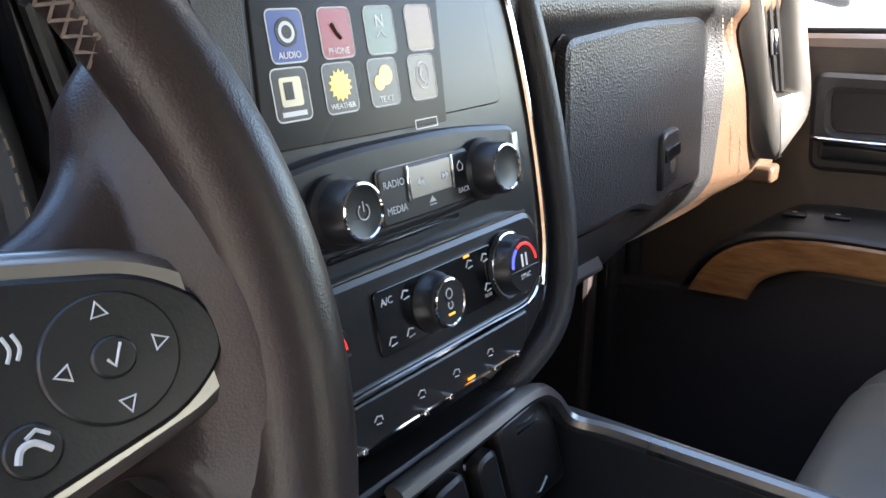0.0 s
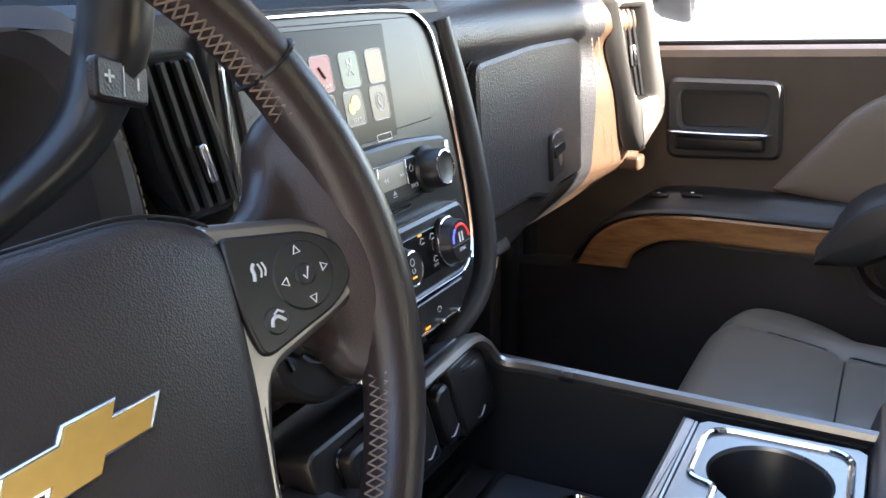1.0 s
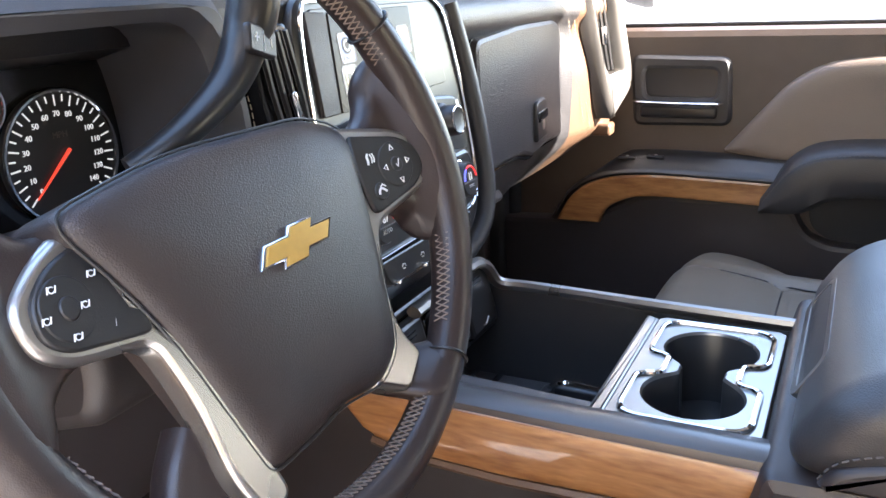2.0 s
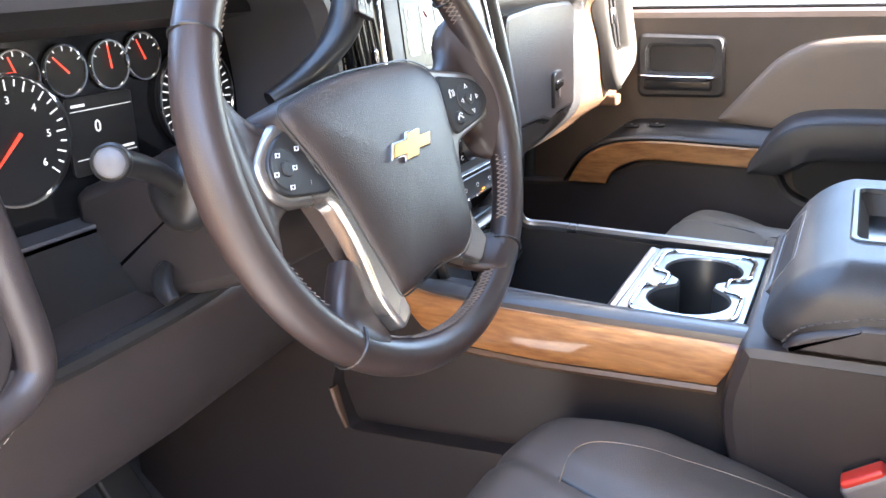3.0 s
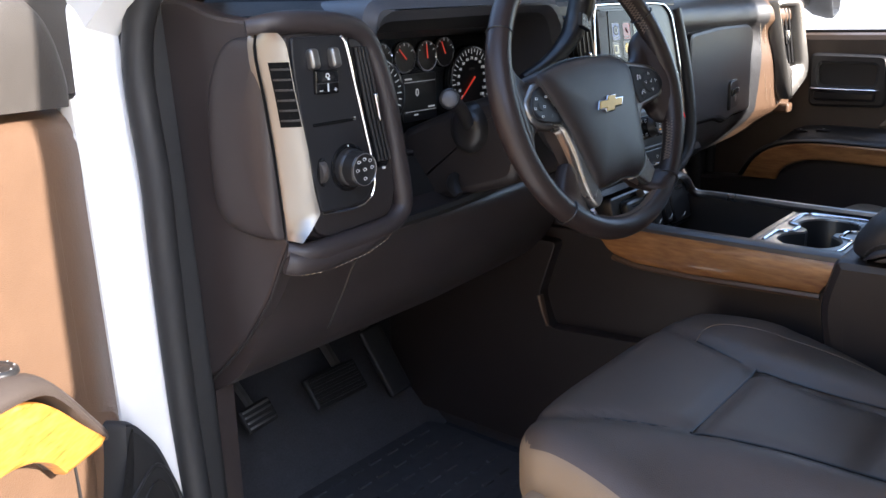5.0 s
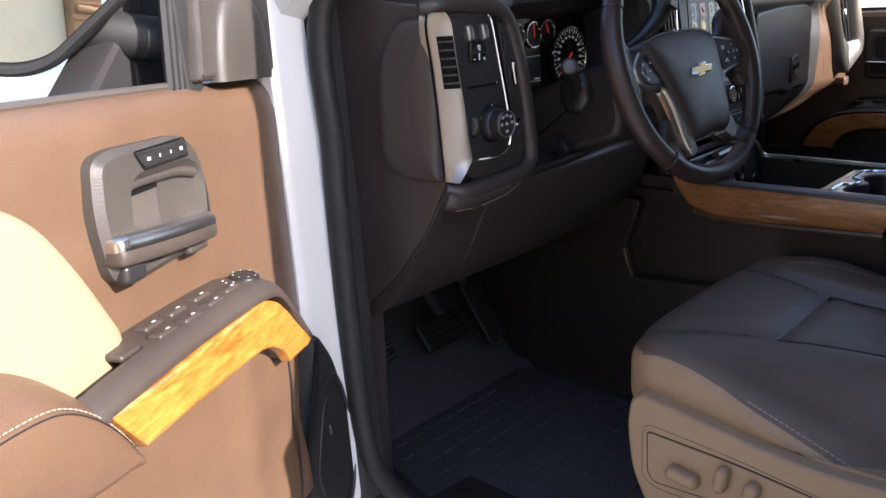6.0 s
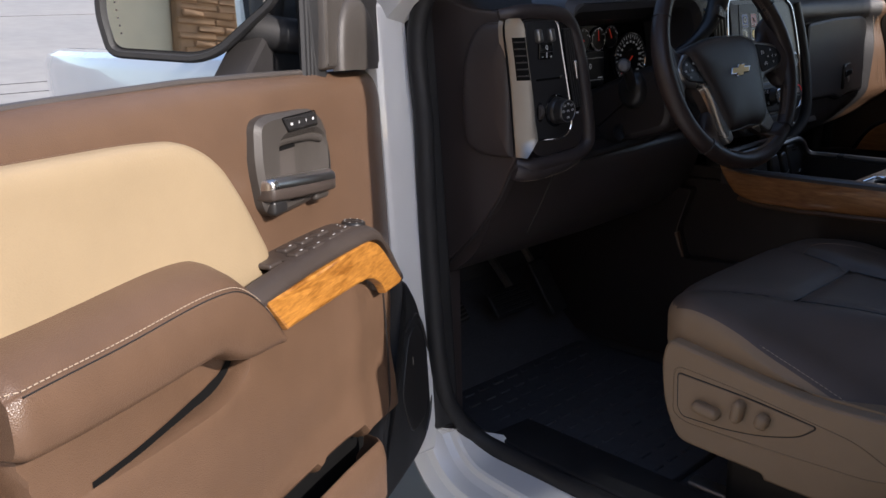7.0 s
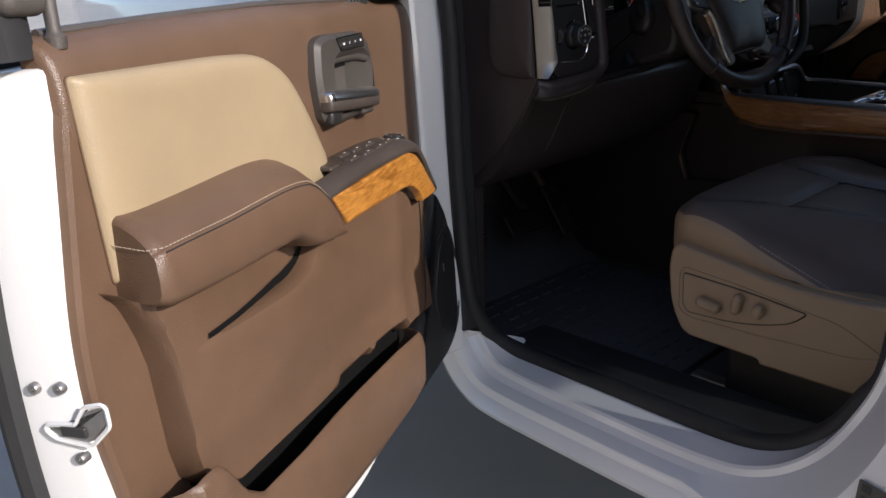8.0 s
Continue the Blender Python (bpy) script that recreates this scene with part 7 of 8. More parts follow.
def side_mirror(name, m, inner, glass_normal_turn, label):
    """A door mirror; m: its frame, x across the glass, y up, z out of the glass; inner: which side the arm is on."""
    t = thing(name, label, "mirror", m.translation)
    add = adder(t, m, 45)
    s = inner
    out = rpoly([(-s * 0.100, -0.045), (-s * 0.088, -0.105), (s * 0.035, -0.118), (s * 0.070, -0.108), (s * 0.155, -0.040), (s * 0.165, 0.0), (s * 0.160, 0.105), (-s * 0.085, 0.105)], [0.02, 0.02, 0.02, 0.02, 0.02, 0.03, 0.03, 0.03], 5)
    gl = rpoly([(-s * 0.088, -0.045), (-s * 0.078, -0.092), (s * 0.033, -0.103), (s * 0.064, -0.096), (s * 0.142, -0.034), (s * 0.150, 0.0), (s * 0.146, 0.092), (-s * 0.074, 0.092)], [0.015, 0.015, 0.015, 0.015, 0.015, 0.02, 0.02, 0.02], 5)
    o = [Vector((p.x, p.y)) for p in out]
    bm = bmesh.new()
    ls = [[Vector((q.x * f, q.y * f, z)) for q in o] for f, z in ((0.45, -0.085), (0.72, -0.075), (0.92, -0.045), (1.0, -0.012), (1.0, 0.0))]
    ls.append([Vector((p.x, p.y, 0.004)) for p in inset(o, 0.003)])
    ls.append([Vector((p.x, p.y, 0.004)) for p in inset(o, 0.009)])
    ls.append([Vector((p.x, p.y, -0.010)) for p in inset(o, 0.012)])
    rings(bm, ls)
    add("housing", bm, RUBBER, "black mirror housing")
    g = add("glass", prism(gl, 0.003, 0.0008, -0.011), MIRROR, "mirror glass")
    add("spot_mirror", prism(circle(0.020, 24, -s * 0.050, 0.012), 0.0012, 0.0005, -0.0078), MIRROR, to=g)
    bm = bmesh.new()
    for k in range(6):
        prism(circle(0.0016, 8, -s * (0.0745 - 0.0012 * k), -0.020 - 0.0105 * k), 0.0003, 0, -0.0079, bm)
    add("signal_dots", bm, GREY_PLASTIC, to=g)
    add("arm", tube(smooth_line([(s * 0.06, -0.06, -0.06), (s * 0.12, -0.075, -0.07), (s * 0.18, -0.085, -0.085)], 5), [0.026] * 11, sides=10, flat=0.8), RUBBER, "black folding arm")
    return t


def passenger_door():
    P = axes((0.78, 0, 0), (0, -1, 0), (0, 0, 1))
    d = thing("passenger_door", "closed passenger door with brown and taupe trim", "door", (0.85, -0.2, 0.5))
    # trim colours on this closed side carry its shade, unlike the sunlit twin
    add = adder(d, P, 40)
    add("shell", prism(rpoly([(-0.2, 0.5), (0.66, 0.5), (0.66, 1.285), (-0.2, 1.285)], 0.02), 0.1, 0.012, -0.16), WHITE_PAINT, "white painted door shell")
    tp = add("trim_panel", prism(rpoly([(-0.2, 0.56), (0.64, 0.56), (0.64, 1.31), (-0.2, 1.31)], 0.02), 0.05, 0.014, -0.05), COCOA_HAZED, "brown grained door trim")
    add("belt_seal", rbox((0.82, 0.008, 0.010), 0.003, 2, m=flat(0.22, 1.313, -0.045)), RUBBER, to=tp)
    taupe = rpoly([(0.188, 1.108), (0.235, 1.165), (0.285, 1.225), (0.335, 1.255), (0.41, 1.265), (0.64, 1.268), (0.64, 1.08), (0.30, 1.085)], [0.006, 0.05, 0.05, 0.05, 0.05, 0.003, 0.003, 0.01], 6)
    o = [Vector((p.x, p.y)) for p in taupe]
    c = Vector((0.45, 1.17))
    bm = bmesh.new()
    ls = [[Vector((p.x, p.y, -0.004)) for p in o], [Vector((p.x, p.y, 0.001)) for p in o]]
    for f, z in ((0.985, 0.007), (0.95, 0.012), (0.86, 0.0155), (0.7, 0.0150), (0.4, 0.0140)):
        ls.append([Vector((c.x + (p.x - c.x) * f, c.y + (p.y - c.y) * f, z)) for p in o])
    rings(bm, ls)
    add("taupe_insert", bm, CREAM_SHADED, "padded taupe leather insert")
    bo = rpoly([(0.030, 1.268), (0.195, 1.264), (0.200, 1.150), (0.035, 1.147)], 0.018, 5)
    bi = rpoly([(0.052, 1.245), (0.175, 1.243), (0.172, 1.196), (0.056, 1.196)], 0.012, 5)
    bz = add("handle_bezel", frame_ring(bo, bi, 0.014, 0.006, -0.003), JET, "dark handle bezel")
    add("handle_recess", prism(bi, 0.002, 0, -0.001), JET_SMOOTH, to=bz)
    add("release_lever", tube(smooth_line([(0.044, 1.190, 0.010), (0.05, 1.189, 0.020), (0.11, 1.188, 0.025), (0.165, 1.188, 0.024), (0.180, 1.188, 0.012)], 5), 0.008, sides=10, flat=0.5), CHROME, "chrome release lever", to=bz)
    add("lever_base", rbox((0.13, 0.022, 0.018), 0.007, 3, m=flat(0.112, 1.173, 0.010)), JET_SMOOTH, to=bz)
    roll = [(p.x, p.y) for p in smooth_line([(-0.10, 0.985), (-0.075, 1.025), (-0.045, 1.052), (0.0, 1.070), (0.05, 1.077), (0.12, 1.079), (0.30, 1.074)], 5)]
    level = lambda table, x: float(np.interp(x, [q[0] for q in table], [q[1] for q in table]))
    ls = []
    for k in range(31):
        x = -0.10 + 0.40 * k / 30
        y, b = level(roll, x), 0.026 * min(1.0, max(0.0, (x + 0.03) / 0.06))
        ls.append([Vector((x, y + q, z)) for z, q in ((-0.004, b), (0.010, b), (0.024, b * 0.7), (0.034, b * 0.3), (0.044, 0.001), (0.049, -0.002), (0.0505, -0.006), (0.048, -0.010), (-0.004, -0.012))])
    bm = bmesh.new()
    rings(bm, ls)
    sh = add("switch_shelf", bm, JET_SMOOTH, "dark grey shelf of window switches")
    for x in (0.03, 0.08):
        add("window_switch", rbox((0.03, 0.005, 0.016), 0.002, 2, m=flat(x, level(roll, x) + 0.017, 0.022)), JET_SMOOTH, to=sh)
        add("switch_mark", rbox((0.005, 0.001, 0.003), 0.0004, 1, m=flat(x, level(roll, x) + 0.0200, 0.022)), MARK, to=sh)
    upper = smooth_line([(-0.092, 0.975), (-0.07, 1.015), (-0.04, 1.043), (0.0, 1.060), (0.05, 1.068), (0.12, 1.070), (0.285, 1.066)], 5)
    low_edge = smooth_line([(0.262, 1.026), (0.12, 1.030), (0.06, 1.028), (0.025, 1.018), (0.0, 1.000), (-0.012, 0.975)], 5)
    wood = [Vector((p.x, p.y)) for p in upper + low_edge]
    add("wood_trim", prism(wood, 0.014, 0.005, 0.036), WOOD, "glossy orange wood trim")
    add("wood_backing", prism(inset(wood, 0.003), 0.04, 0.0, -0.002), GREY_PLASTIC, to=sh)
    edge_y = [(p.x, p.y) for p in smooth_line([(0.258, 1.030), (0.275, 1.058), (0.295, 1.085), (0.325, 1.108), (0.37, 1.118), (0.46, 1.122), (0.64, 1.122)], 5)]
    foot_y = [(0.258, 1.018), (0.30, 1.018), (0.325, 1.022), (0.36, 1.044), (0.40, 1.052), (0.64, 1.060)]
    ls = []
    for k in range(31):
        x = 0.258 + 0.382 * k / 30
        e, f = level(edge_y, x), level(foot_y, x)
        r = min(0.012, (e - f) * 0.4)
        ls.append([Vector((x, y, z)) for z, y in ((-0.004, f), (0.048, f), (0.064, f + 0.2 * r), (0.072, f + r), (0.073, (f + e) / 2), (0.070, e - 0.5 * r), (0.067, e), (0.060, e + 0.007), (0.040, e + 0.014), (0.0, e + 0.020), (-0.004, e + 0.020))])
    bm = bmesh.new()
    rings(bm, ls)
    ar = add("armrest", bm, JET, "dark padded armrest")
    attach(stitches([P @ Vector((x, level(edge_y, x) + 0.0005, 0.0675)) for x in [0.262 + 0.37 * k / 40 for k in range(41)]], None, mat=GREY_PLASTIC), d, ar)
    # darker than the driver's panel to hold the shade under the wood
    lp = add("lower_panel", prism(rpoly([(-0.27, 0.965), (-0.05, 0.975), (0.06, 1.03), (0.25, 1.03), (0.31, 1.022), (0.325, 0.985), (0.36, 0.965), (0.64, 0.96), (0.64, 0.60), (-0.27, 0.60)], 0.02), 0.036, 0.01, -0.004), COCOA_SHADED, "dark brown lower door panel")
    add("pull_cup", prism(rpoly([(0.325, 1.05), (0.335, 0.985), (0.38, 0.955), (0.64, 0.95), (0.64, 1.06)], 0.015), 0.004, 0.001, -0.001), JET_SMOOTH, to=lp)
    # window frame and raised glass
    fr = [(-0.20, 1.30, -0.03), (-0.06, 1.46, 0.02), (0.10, 1.61, 0.07), (0.28, 1.72, 0.11), (0.55, 1.74, 0.13), (0.67, 1.69, 0.135), (0.70, 1.50, 0.12), (0.70, 1.30, -0.01)]
    add("window_frame", tube(smooth_line(fr, 6), 0.020, sides=8), COCOA_HAZED)
    return d


driver_door()
passenger_door()
mf = axes(DOOR @ Vector((-0.335, 1.452, -0.19)), (0.726, -0.688, 0), (0.05, 0.07, 1)) @ Matrix.Scale(0.944, 4)
side_mirror("side_mirror", mf, 1, 0, "black door mirror with stone wall reflected in its glass")
pf = axes((0.985, -0.015, 1.455), (0.985, 0.17, 0), (0, 0, 1))
side_mirror("side_mirror", pf, -1, 0, "black passenger side door mirror")


# ---- centre console ----
def figure_eight(k, rc=0.0445, half=0.0505, neck=0.020, grow=0.0):
    """The outline of two cup wells joined by a narrow channel."""
    out = []
    for i in range(k):
        a = 2 * math.pi * i / k
        d = Vector((math.cos(a), math.sin(a)))
        best = 0.0
        for step in range(1, 121):
            t = step * 0.001
            p = d * t
            if (p - Vector((half, 0))).length < rc + grow or (p + Vector((half, 0))).length < rc + grow or (abs(p.x) < half and abs(p.y) < neck + grow):
                best = t
        out.append(d * best)
    for _ in range(2):
        out = [(out[i - 1] + out[i] * 2 + out[(i + 1) % k]) / 4 for i in range(k)]
    return out


def center_console():
    c = thing("center_console", "brown centre console with wood side and open bin", "console", (0.06, -0.2, 0.6), kind="structure")
    add = adder(c, None, 40)
    L = axes((-0.098, 0, 0), (0, -1, 0), (0, 0, 1))
    # walls round the bin
    side = [(-0.20, 0.60), (-0.20, 1.05), (0.37, 1.03), (0.40, 0.60)]
    add("left_wall", prism(rpoly(side, 0.01), 0.03, 0.004, -0.064), CONSOLE_SHADED, at=L)
    low = rpoly([(-0.50, 0.60), (-0.50, 1.0), (-0.098, 1.0), (-0.132, 0.900), (-0.112, 0.842), (0.12, 0.858), (0.37, 0.885), (0.40, 0.60)], [0.01, 0.01, 0.012, 0.014, 0.012, 0.03, 0.01, 0.01])
    add("lower_side", prism(low, 0.03, 0.002, -0.030), CONSOLE_SHADED, "brown lower console side", at=L)
    add("right_wall", prism(rpoly([(-0.20, 0.60), (-0.20, 1.05), (0.37, 1.03), (0.40, 0.60)], 0.01), 0.025, 0.004, -0.325), JET, at=L)
    add("bin_floor", rbox((0.256, 0.30, 0.02), 0.004, 1, m=pose(0.068, -0.09, 0.916)), MAT_RUBBER)
    add("bin_front", rbox((0.256, 0.03, 0.30), 0.006, 1, m=pose(0.068, 0.045, 0.93, -14)), JET_SMOOTH)
    for y in (0.013, -0.020):
        add("bin_rail", tube([(-0.03, y, 0.929), (0.195, y, 0.929)], 0.0042, sides=8, flat=0.6), CHROME)
    add("bin_divider", rbox((0.115, 0.014, 0.045), 0.005, 2, m=pose(0.075, -0.104, 0.936)), JET_SMOOTH)
    add("bin_divider", rbox((0.014, 0.09, 0.045), 0.005, 2, m=pose(0.133, -0.150, 0.936)), JET_SMOOTH)
    add("divider_edge", tube(smooth_line([(0.118, -0.108, 0.960), (0.132, -0.114, 0.960), (0.137, -0.126, 0.960), (0.133, -0.160, 0.960), (0.130, -0.195, 0.960)], 4), 0.0036, sides=6), CHROME)
    # upper side with wood, over an overhanging ledge
    led = rpoly([(-0.19, 0.83), (0.40, 0.86), (0.40, 1.02), (-0.19, 1.02)], 0.004)
    add("side_panel", prism(led, 0.012, 0.003, -0.038), CONSOLE_SHADED, "recessed brown side panel", at=L)
    add("front_rib", tube([L @ Vector(q) for q in ((-0.130, 0.899, 0.0), (-0.122, 0.872, 0.0005), (-0.113, 0.845, 0.0))], [0.0075, 0.007, 0.004], sides=8, flat=0.6), COCOA)
    top_edge = [(-0.034, 1.076), (-0.022, 1.060), (-0.010, 1.0515), (0.020, 1.0475), (0.060, 1.0455), (0.357, 1.0430)]
    low_edge = [(-0.034, 1.070), (-0.022, 1.042), (-0.010, 1.024), (0.004, 1.007), (0.020, 0.9985), (0.055, 0.9915), (0.14, 0.989), (0.331, 0.9955), (0.357, 1.041)]
    bm, ls = bmesh.new(), []
    for x in [-0.034 + 0.391 * k / 60 for k in range(61)]:
        lo, hi = (float(np.interp(x, [q[0] for q in e], [q[1] for q in e])) for e in (low_edge, top_edge))
        h = hi - lo
        ls.append([Vector((x, lo + h * f, z)) for f, z in ((0.0, -0.004), (0.0, 0.006), (0.02, 0.0086), (0.06, 0.0098), (0.3, 0.0112), (0.6, 0.0108), (0.93, 0.0090), (0.98, 0.0078), (1.0, 0.005), (1.0, -0.004))])
    rings(bm, ls)
    add("wood_trim", bm, WOOD, "glossy orange wood side trim", at=L)
    add("wood_lip", tube([L @ Vector(q) for q in ((0.012, 0.9945, 0.004), (0.055, 0.9870, 0.006), (0.15, 0.9850, 0.007), (0.332, 0.9910, 0.006))], 0.005, sides=6), COCOA)
    # top rails
    bm = bmesh.new()
    rings(bm, [[Vector((x + 0.004 * k, y, z)) for x, z in ((-0.1045, 1.020), (-0.1050, 1.044), (-0.1030, 1.0495), (-0.0985, 1.0520), (-0.082, 1.0525), (-0.066, 1.0490), (-0.0625, 1.0455), (-0.062, 1.020))] for k, y in ((0, -0.360), (0, -0.2), (0.2, -0.06), (1.0, 0.03))])
    add("left_rail", bm, RAIL_GREY, "dark grey top rail beside the bin")
    strip = smooth_line([(0.006, -0.002, 1.082), (0.10, -0.004, 1.087), (0.155, -0.004, 1.088), (0.182, -0.006, 1.076), (0.200, -0.016, 1.050), (0.206, -0.06, 1.047), (0.200, -0.20, 1.046), (0.192, -0.358, 1.046)], 6)
    add("silver_strip", tube([p + Vector((0, 0, -0.004)) for p in strip], 0.0085, sides=8, flat=0.8), SILVER, "satin silver edge strip")
    # outlet bank under the stack
    B = axes((0.06, -0.002, 1.04), (1, 0, 0), (0, 0.22, 0.975))
    bank = add("outlet_bank", prism(rpoly([(-0.135, 0.044), (0.118, 0.046), (0.145, 0.02), (0.150, -0.05), (-0.130, -0.05)], [0.01, 0.02, 0.02, 0.01, 0.01]), 0.03, 0.004, -0.034), JET_SMOOTH, "black bank of power outlets", at=B)
    for x0, x1, y0, y1 in ((0.055, 0.128, -0.040, 0.034), (0.026, 0.052, -0.034, 0.020), (-0.022, 0.014, -0.034, 0.020), (-0.105, -0.040, -0.040, 0.030)):
        cap = rpoly([(x0, y1), (x1, y1 + 0.003), (x1 + 0.004, y0), (x0 + 0.004, y0)], 0.010, 5)
        lid = add("outlet_lid", prism(cap, 0.012, 0.005, -0.004), JET_SMOOTH, "hinged black outlet lid", to=bank, at=B)
        add("lid_gap", tube([Vector((p.x, p.y, -0.0025)) for p in inset(cap, -0.002)], 0.0016, closed=True, sides=5), GLOSS_BLACK, to=bank, at=B)
        xm = (x0 + x1) / 2 + 0.004
        add("lid_mark", tube(smooth_line([(xm - 0.009, y0 + 0.009, 0.0085), (xm - 0.003, y0 + 0.008, 0.0088), (xm + 0.008, y0 + 0.014, 0.0085)], 4), 0.0010, sides=5), SILVER, to=bank, at=B)
        if x1 - x0 > 0.06:
            for q in (0.0, 0.005):
                add("lid_slot", bars(bmesh.new(), xm - 0.004, y1 - 0.010 - q, 0.028, 0.0016, z=0.0081), GLOSS_BLACK, to=bank, at=B)
    # cup plate with two joined wells
    k = 96
    hole = figure_eight(k)
    cx, cy, z = 0.055, -0.281, 1.040
    hx, hy = 0.120, 0.0655
    outer = []
    for p in hole:
        d = p.normalized()
        t = min(hx / max(abs(d.x), 1e-6), hy / max(abs(d.y), 1e-6))
        outer.append(d * t)
    bm = bmesh.new()
    ls = [[Vector((cx + p.x, cy + p.y, z - 0.03)) for p in outer], [Vector((cx + p.x, cy + p.y, z - 0.003)) for p in outer], [Vector((cx + p.x * 0.985, cy + p.y * 0.975, z)) for p in outer],
          [Vector((cx + p.x, cy + p.y, z)) for p in figure_eight(k, grow=0.002)], [Vector((cx + p.x, cy + p.y, z - 0.003)) for p in hole], [Vector((cx + p.x * 0.93, cy + p.y * 0.93, z - 0.075)) for p in hole]]
    rings(bm, ls, cap0=False)
    pl = add("cup_plate", bm, [SILVER, JET_SMOOTH], "silver cup holder plate with two dark wells")
    for f in pl.data.polygons:
        if f.center.z < z - 0.004 and (abs(f.center.x - cx) < hx * 0.97 and abs(f.center.y - cy) < hy * 0.95):
            f.material_index = 1
    half = [(0.107, 0.055), (0.026, 0.055), (0.020, 0.034), (-0.020, 0.034), (-0.026, 0.055), (-0.107, 0.055)]
    outline = rpoly(half + [(-x, -y) for x, y in half], [0.022, 0.014, 0.008, 0.008, 0.014, 0.022] * 2, 7)
    add("chrome_ring", tube([Vector((cx + p.x, cy + p.y, z + 0.001)) for p in outline], 0.0030, closed=True, sides=8), CHROME, "bright ring round the wells", to=pl)
    add("front_ramp", prism(rpoly([(-0.064, -0.2155), (0.176, -0.2155), (0.181, -0.2000), (-0.064, -0.2000)], 0.002), 0.012, 0.004, 1.026), SILVER, to=pl)
    # armrest box behind
    arm_side = [(0.352, 1.055), (0.335, 0.985), (0.36, 0.88), (0.40, 0.60), (0.95, 0.60), (0.95, 1.065)]
    bx = axes((-0.130, 0, 0), (0, -1, 0), (0, 0, 1))
    add("armrest_box", prism(rpoly(arm_side, [0.01, 0.03, 0.05, 0.01, 0.01, 0.01]), 0.37, 0.012, -0.37), CONSOLE_SHADED, "brown armrest box", at=bx)
    return c


def console_armrest():
    a = thing("console_armrest", "black padded armrest lid with phone tray", "armrest", (0.06, -0.6, 1.06))
    add = adder(a, None, 45)
    bx = axes((-0.140, 0, 0), (0, -1, 0), (0, 0, 1))
    bm = rbox((0.375, 0.58, 0.086), 0.036, 6, m=pose(0.0475, -0.645, 1.099), cells=(24, 34, 1))
    for v in bm.verts:
        v.co.y -= 0.048 * max(0, min(1, (v.co.z - 1.062) / 0.078)) * max(0, min(1, (v.co.y + 0.50) / 0.12))
        if v.co.z > 1.12:
            inx = min(1.0, max(0.0, (0.100 - abs(v.co.x - 0.05)) / 0.012))
            iny = min(1.0, max(0.0, (-0.440 - v.co.y) / 0.012)) * min(1.0, max(0.0, (v.co.y + 0.80) / 0.012))
            v.co.z -= 0.030 * inx * iny
    add("lid", bm, JET, "soft black armrest lid")
    # stitched curve on the side
    cur = smooth_line([(0.388, 1.062, 0.002), (0.402, 1.078, 0.002), (0.44, 1.090, 0.001), (0.50, 1.096, 0.001), (0.90, 1.096, 0.001)], 6)
    attach(stitches([bx @ (p + Vector((0, 0.006, -0.001))) for p in cur], None, r=0.0009, mat=GREY_PLASTIC), a)
    pad = [(p.x, p.y) for p in cur] + [(0.90, 1.062)]
    add("side_pad", prism([Vector(q) for q in pad], 0.010, 0.006, -0.007), CONSOLE_SHADED, "brown side pad", at=bx)
    # tray on top
    to_ = rpoly([(-0.058, -0.432), (0.158, -0.432), (0.158, -0.808), (-0.058, -0.808)], 0.016, 5)
    ti = rpoly([(-0.050, -0.440), (0.150, -0.440), (0.150, -0.800), (-0.050, -0.800)], 0.012, 5)
    add("tray_rim", frame_ring(to_, ti, 0.006, 0.002, 1.138), JET_SMOOTH, "smooth black tray rim")
    add("tray_floor", prism(inset(to_, 0.006), 0.003, 0.001, 1.113), GLOSS_BLACK)
    # latch on the front
    F = axes((0.05, -0.3755, 1.092), (1, 0, 0), (0, -0.52, 0.85))
    lt = add("latch", frame_ring(rpoly([(-0.09, -0.024), (0.12, -0.024), (0.115, 0.022), (-0.085, 0.022)], 0.014, 5), rpoly([(-0.082, -0.017), (0.112, -0.017), (0.108, 0.016), (-0.078, 0.016)], 0.010, 5), 0.008, 0.003, -0.002), SILVER, "silver framed front latch", at=F)
    add("latch_pad", prism(rpoly([(-0.082, -0.017), (0.112, -0.017), (0.108, 0.016), (-0.078, 0.016)], 0.01), 0.004, 0.002, -0.001), JET_SMOOTH, to=lt, at=F)
    return a


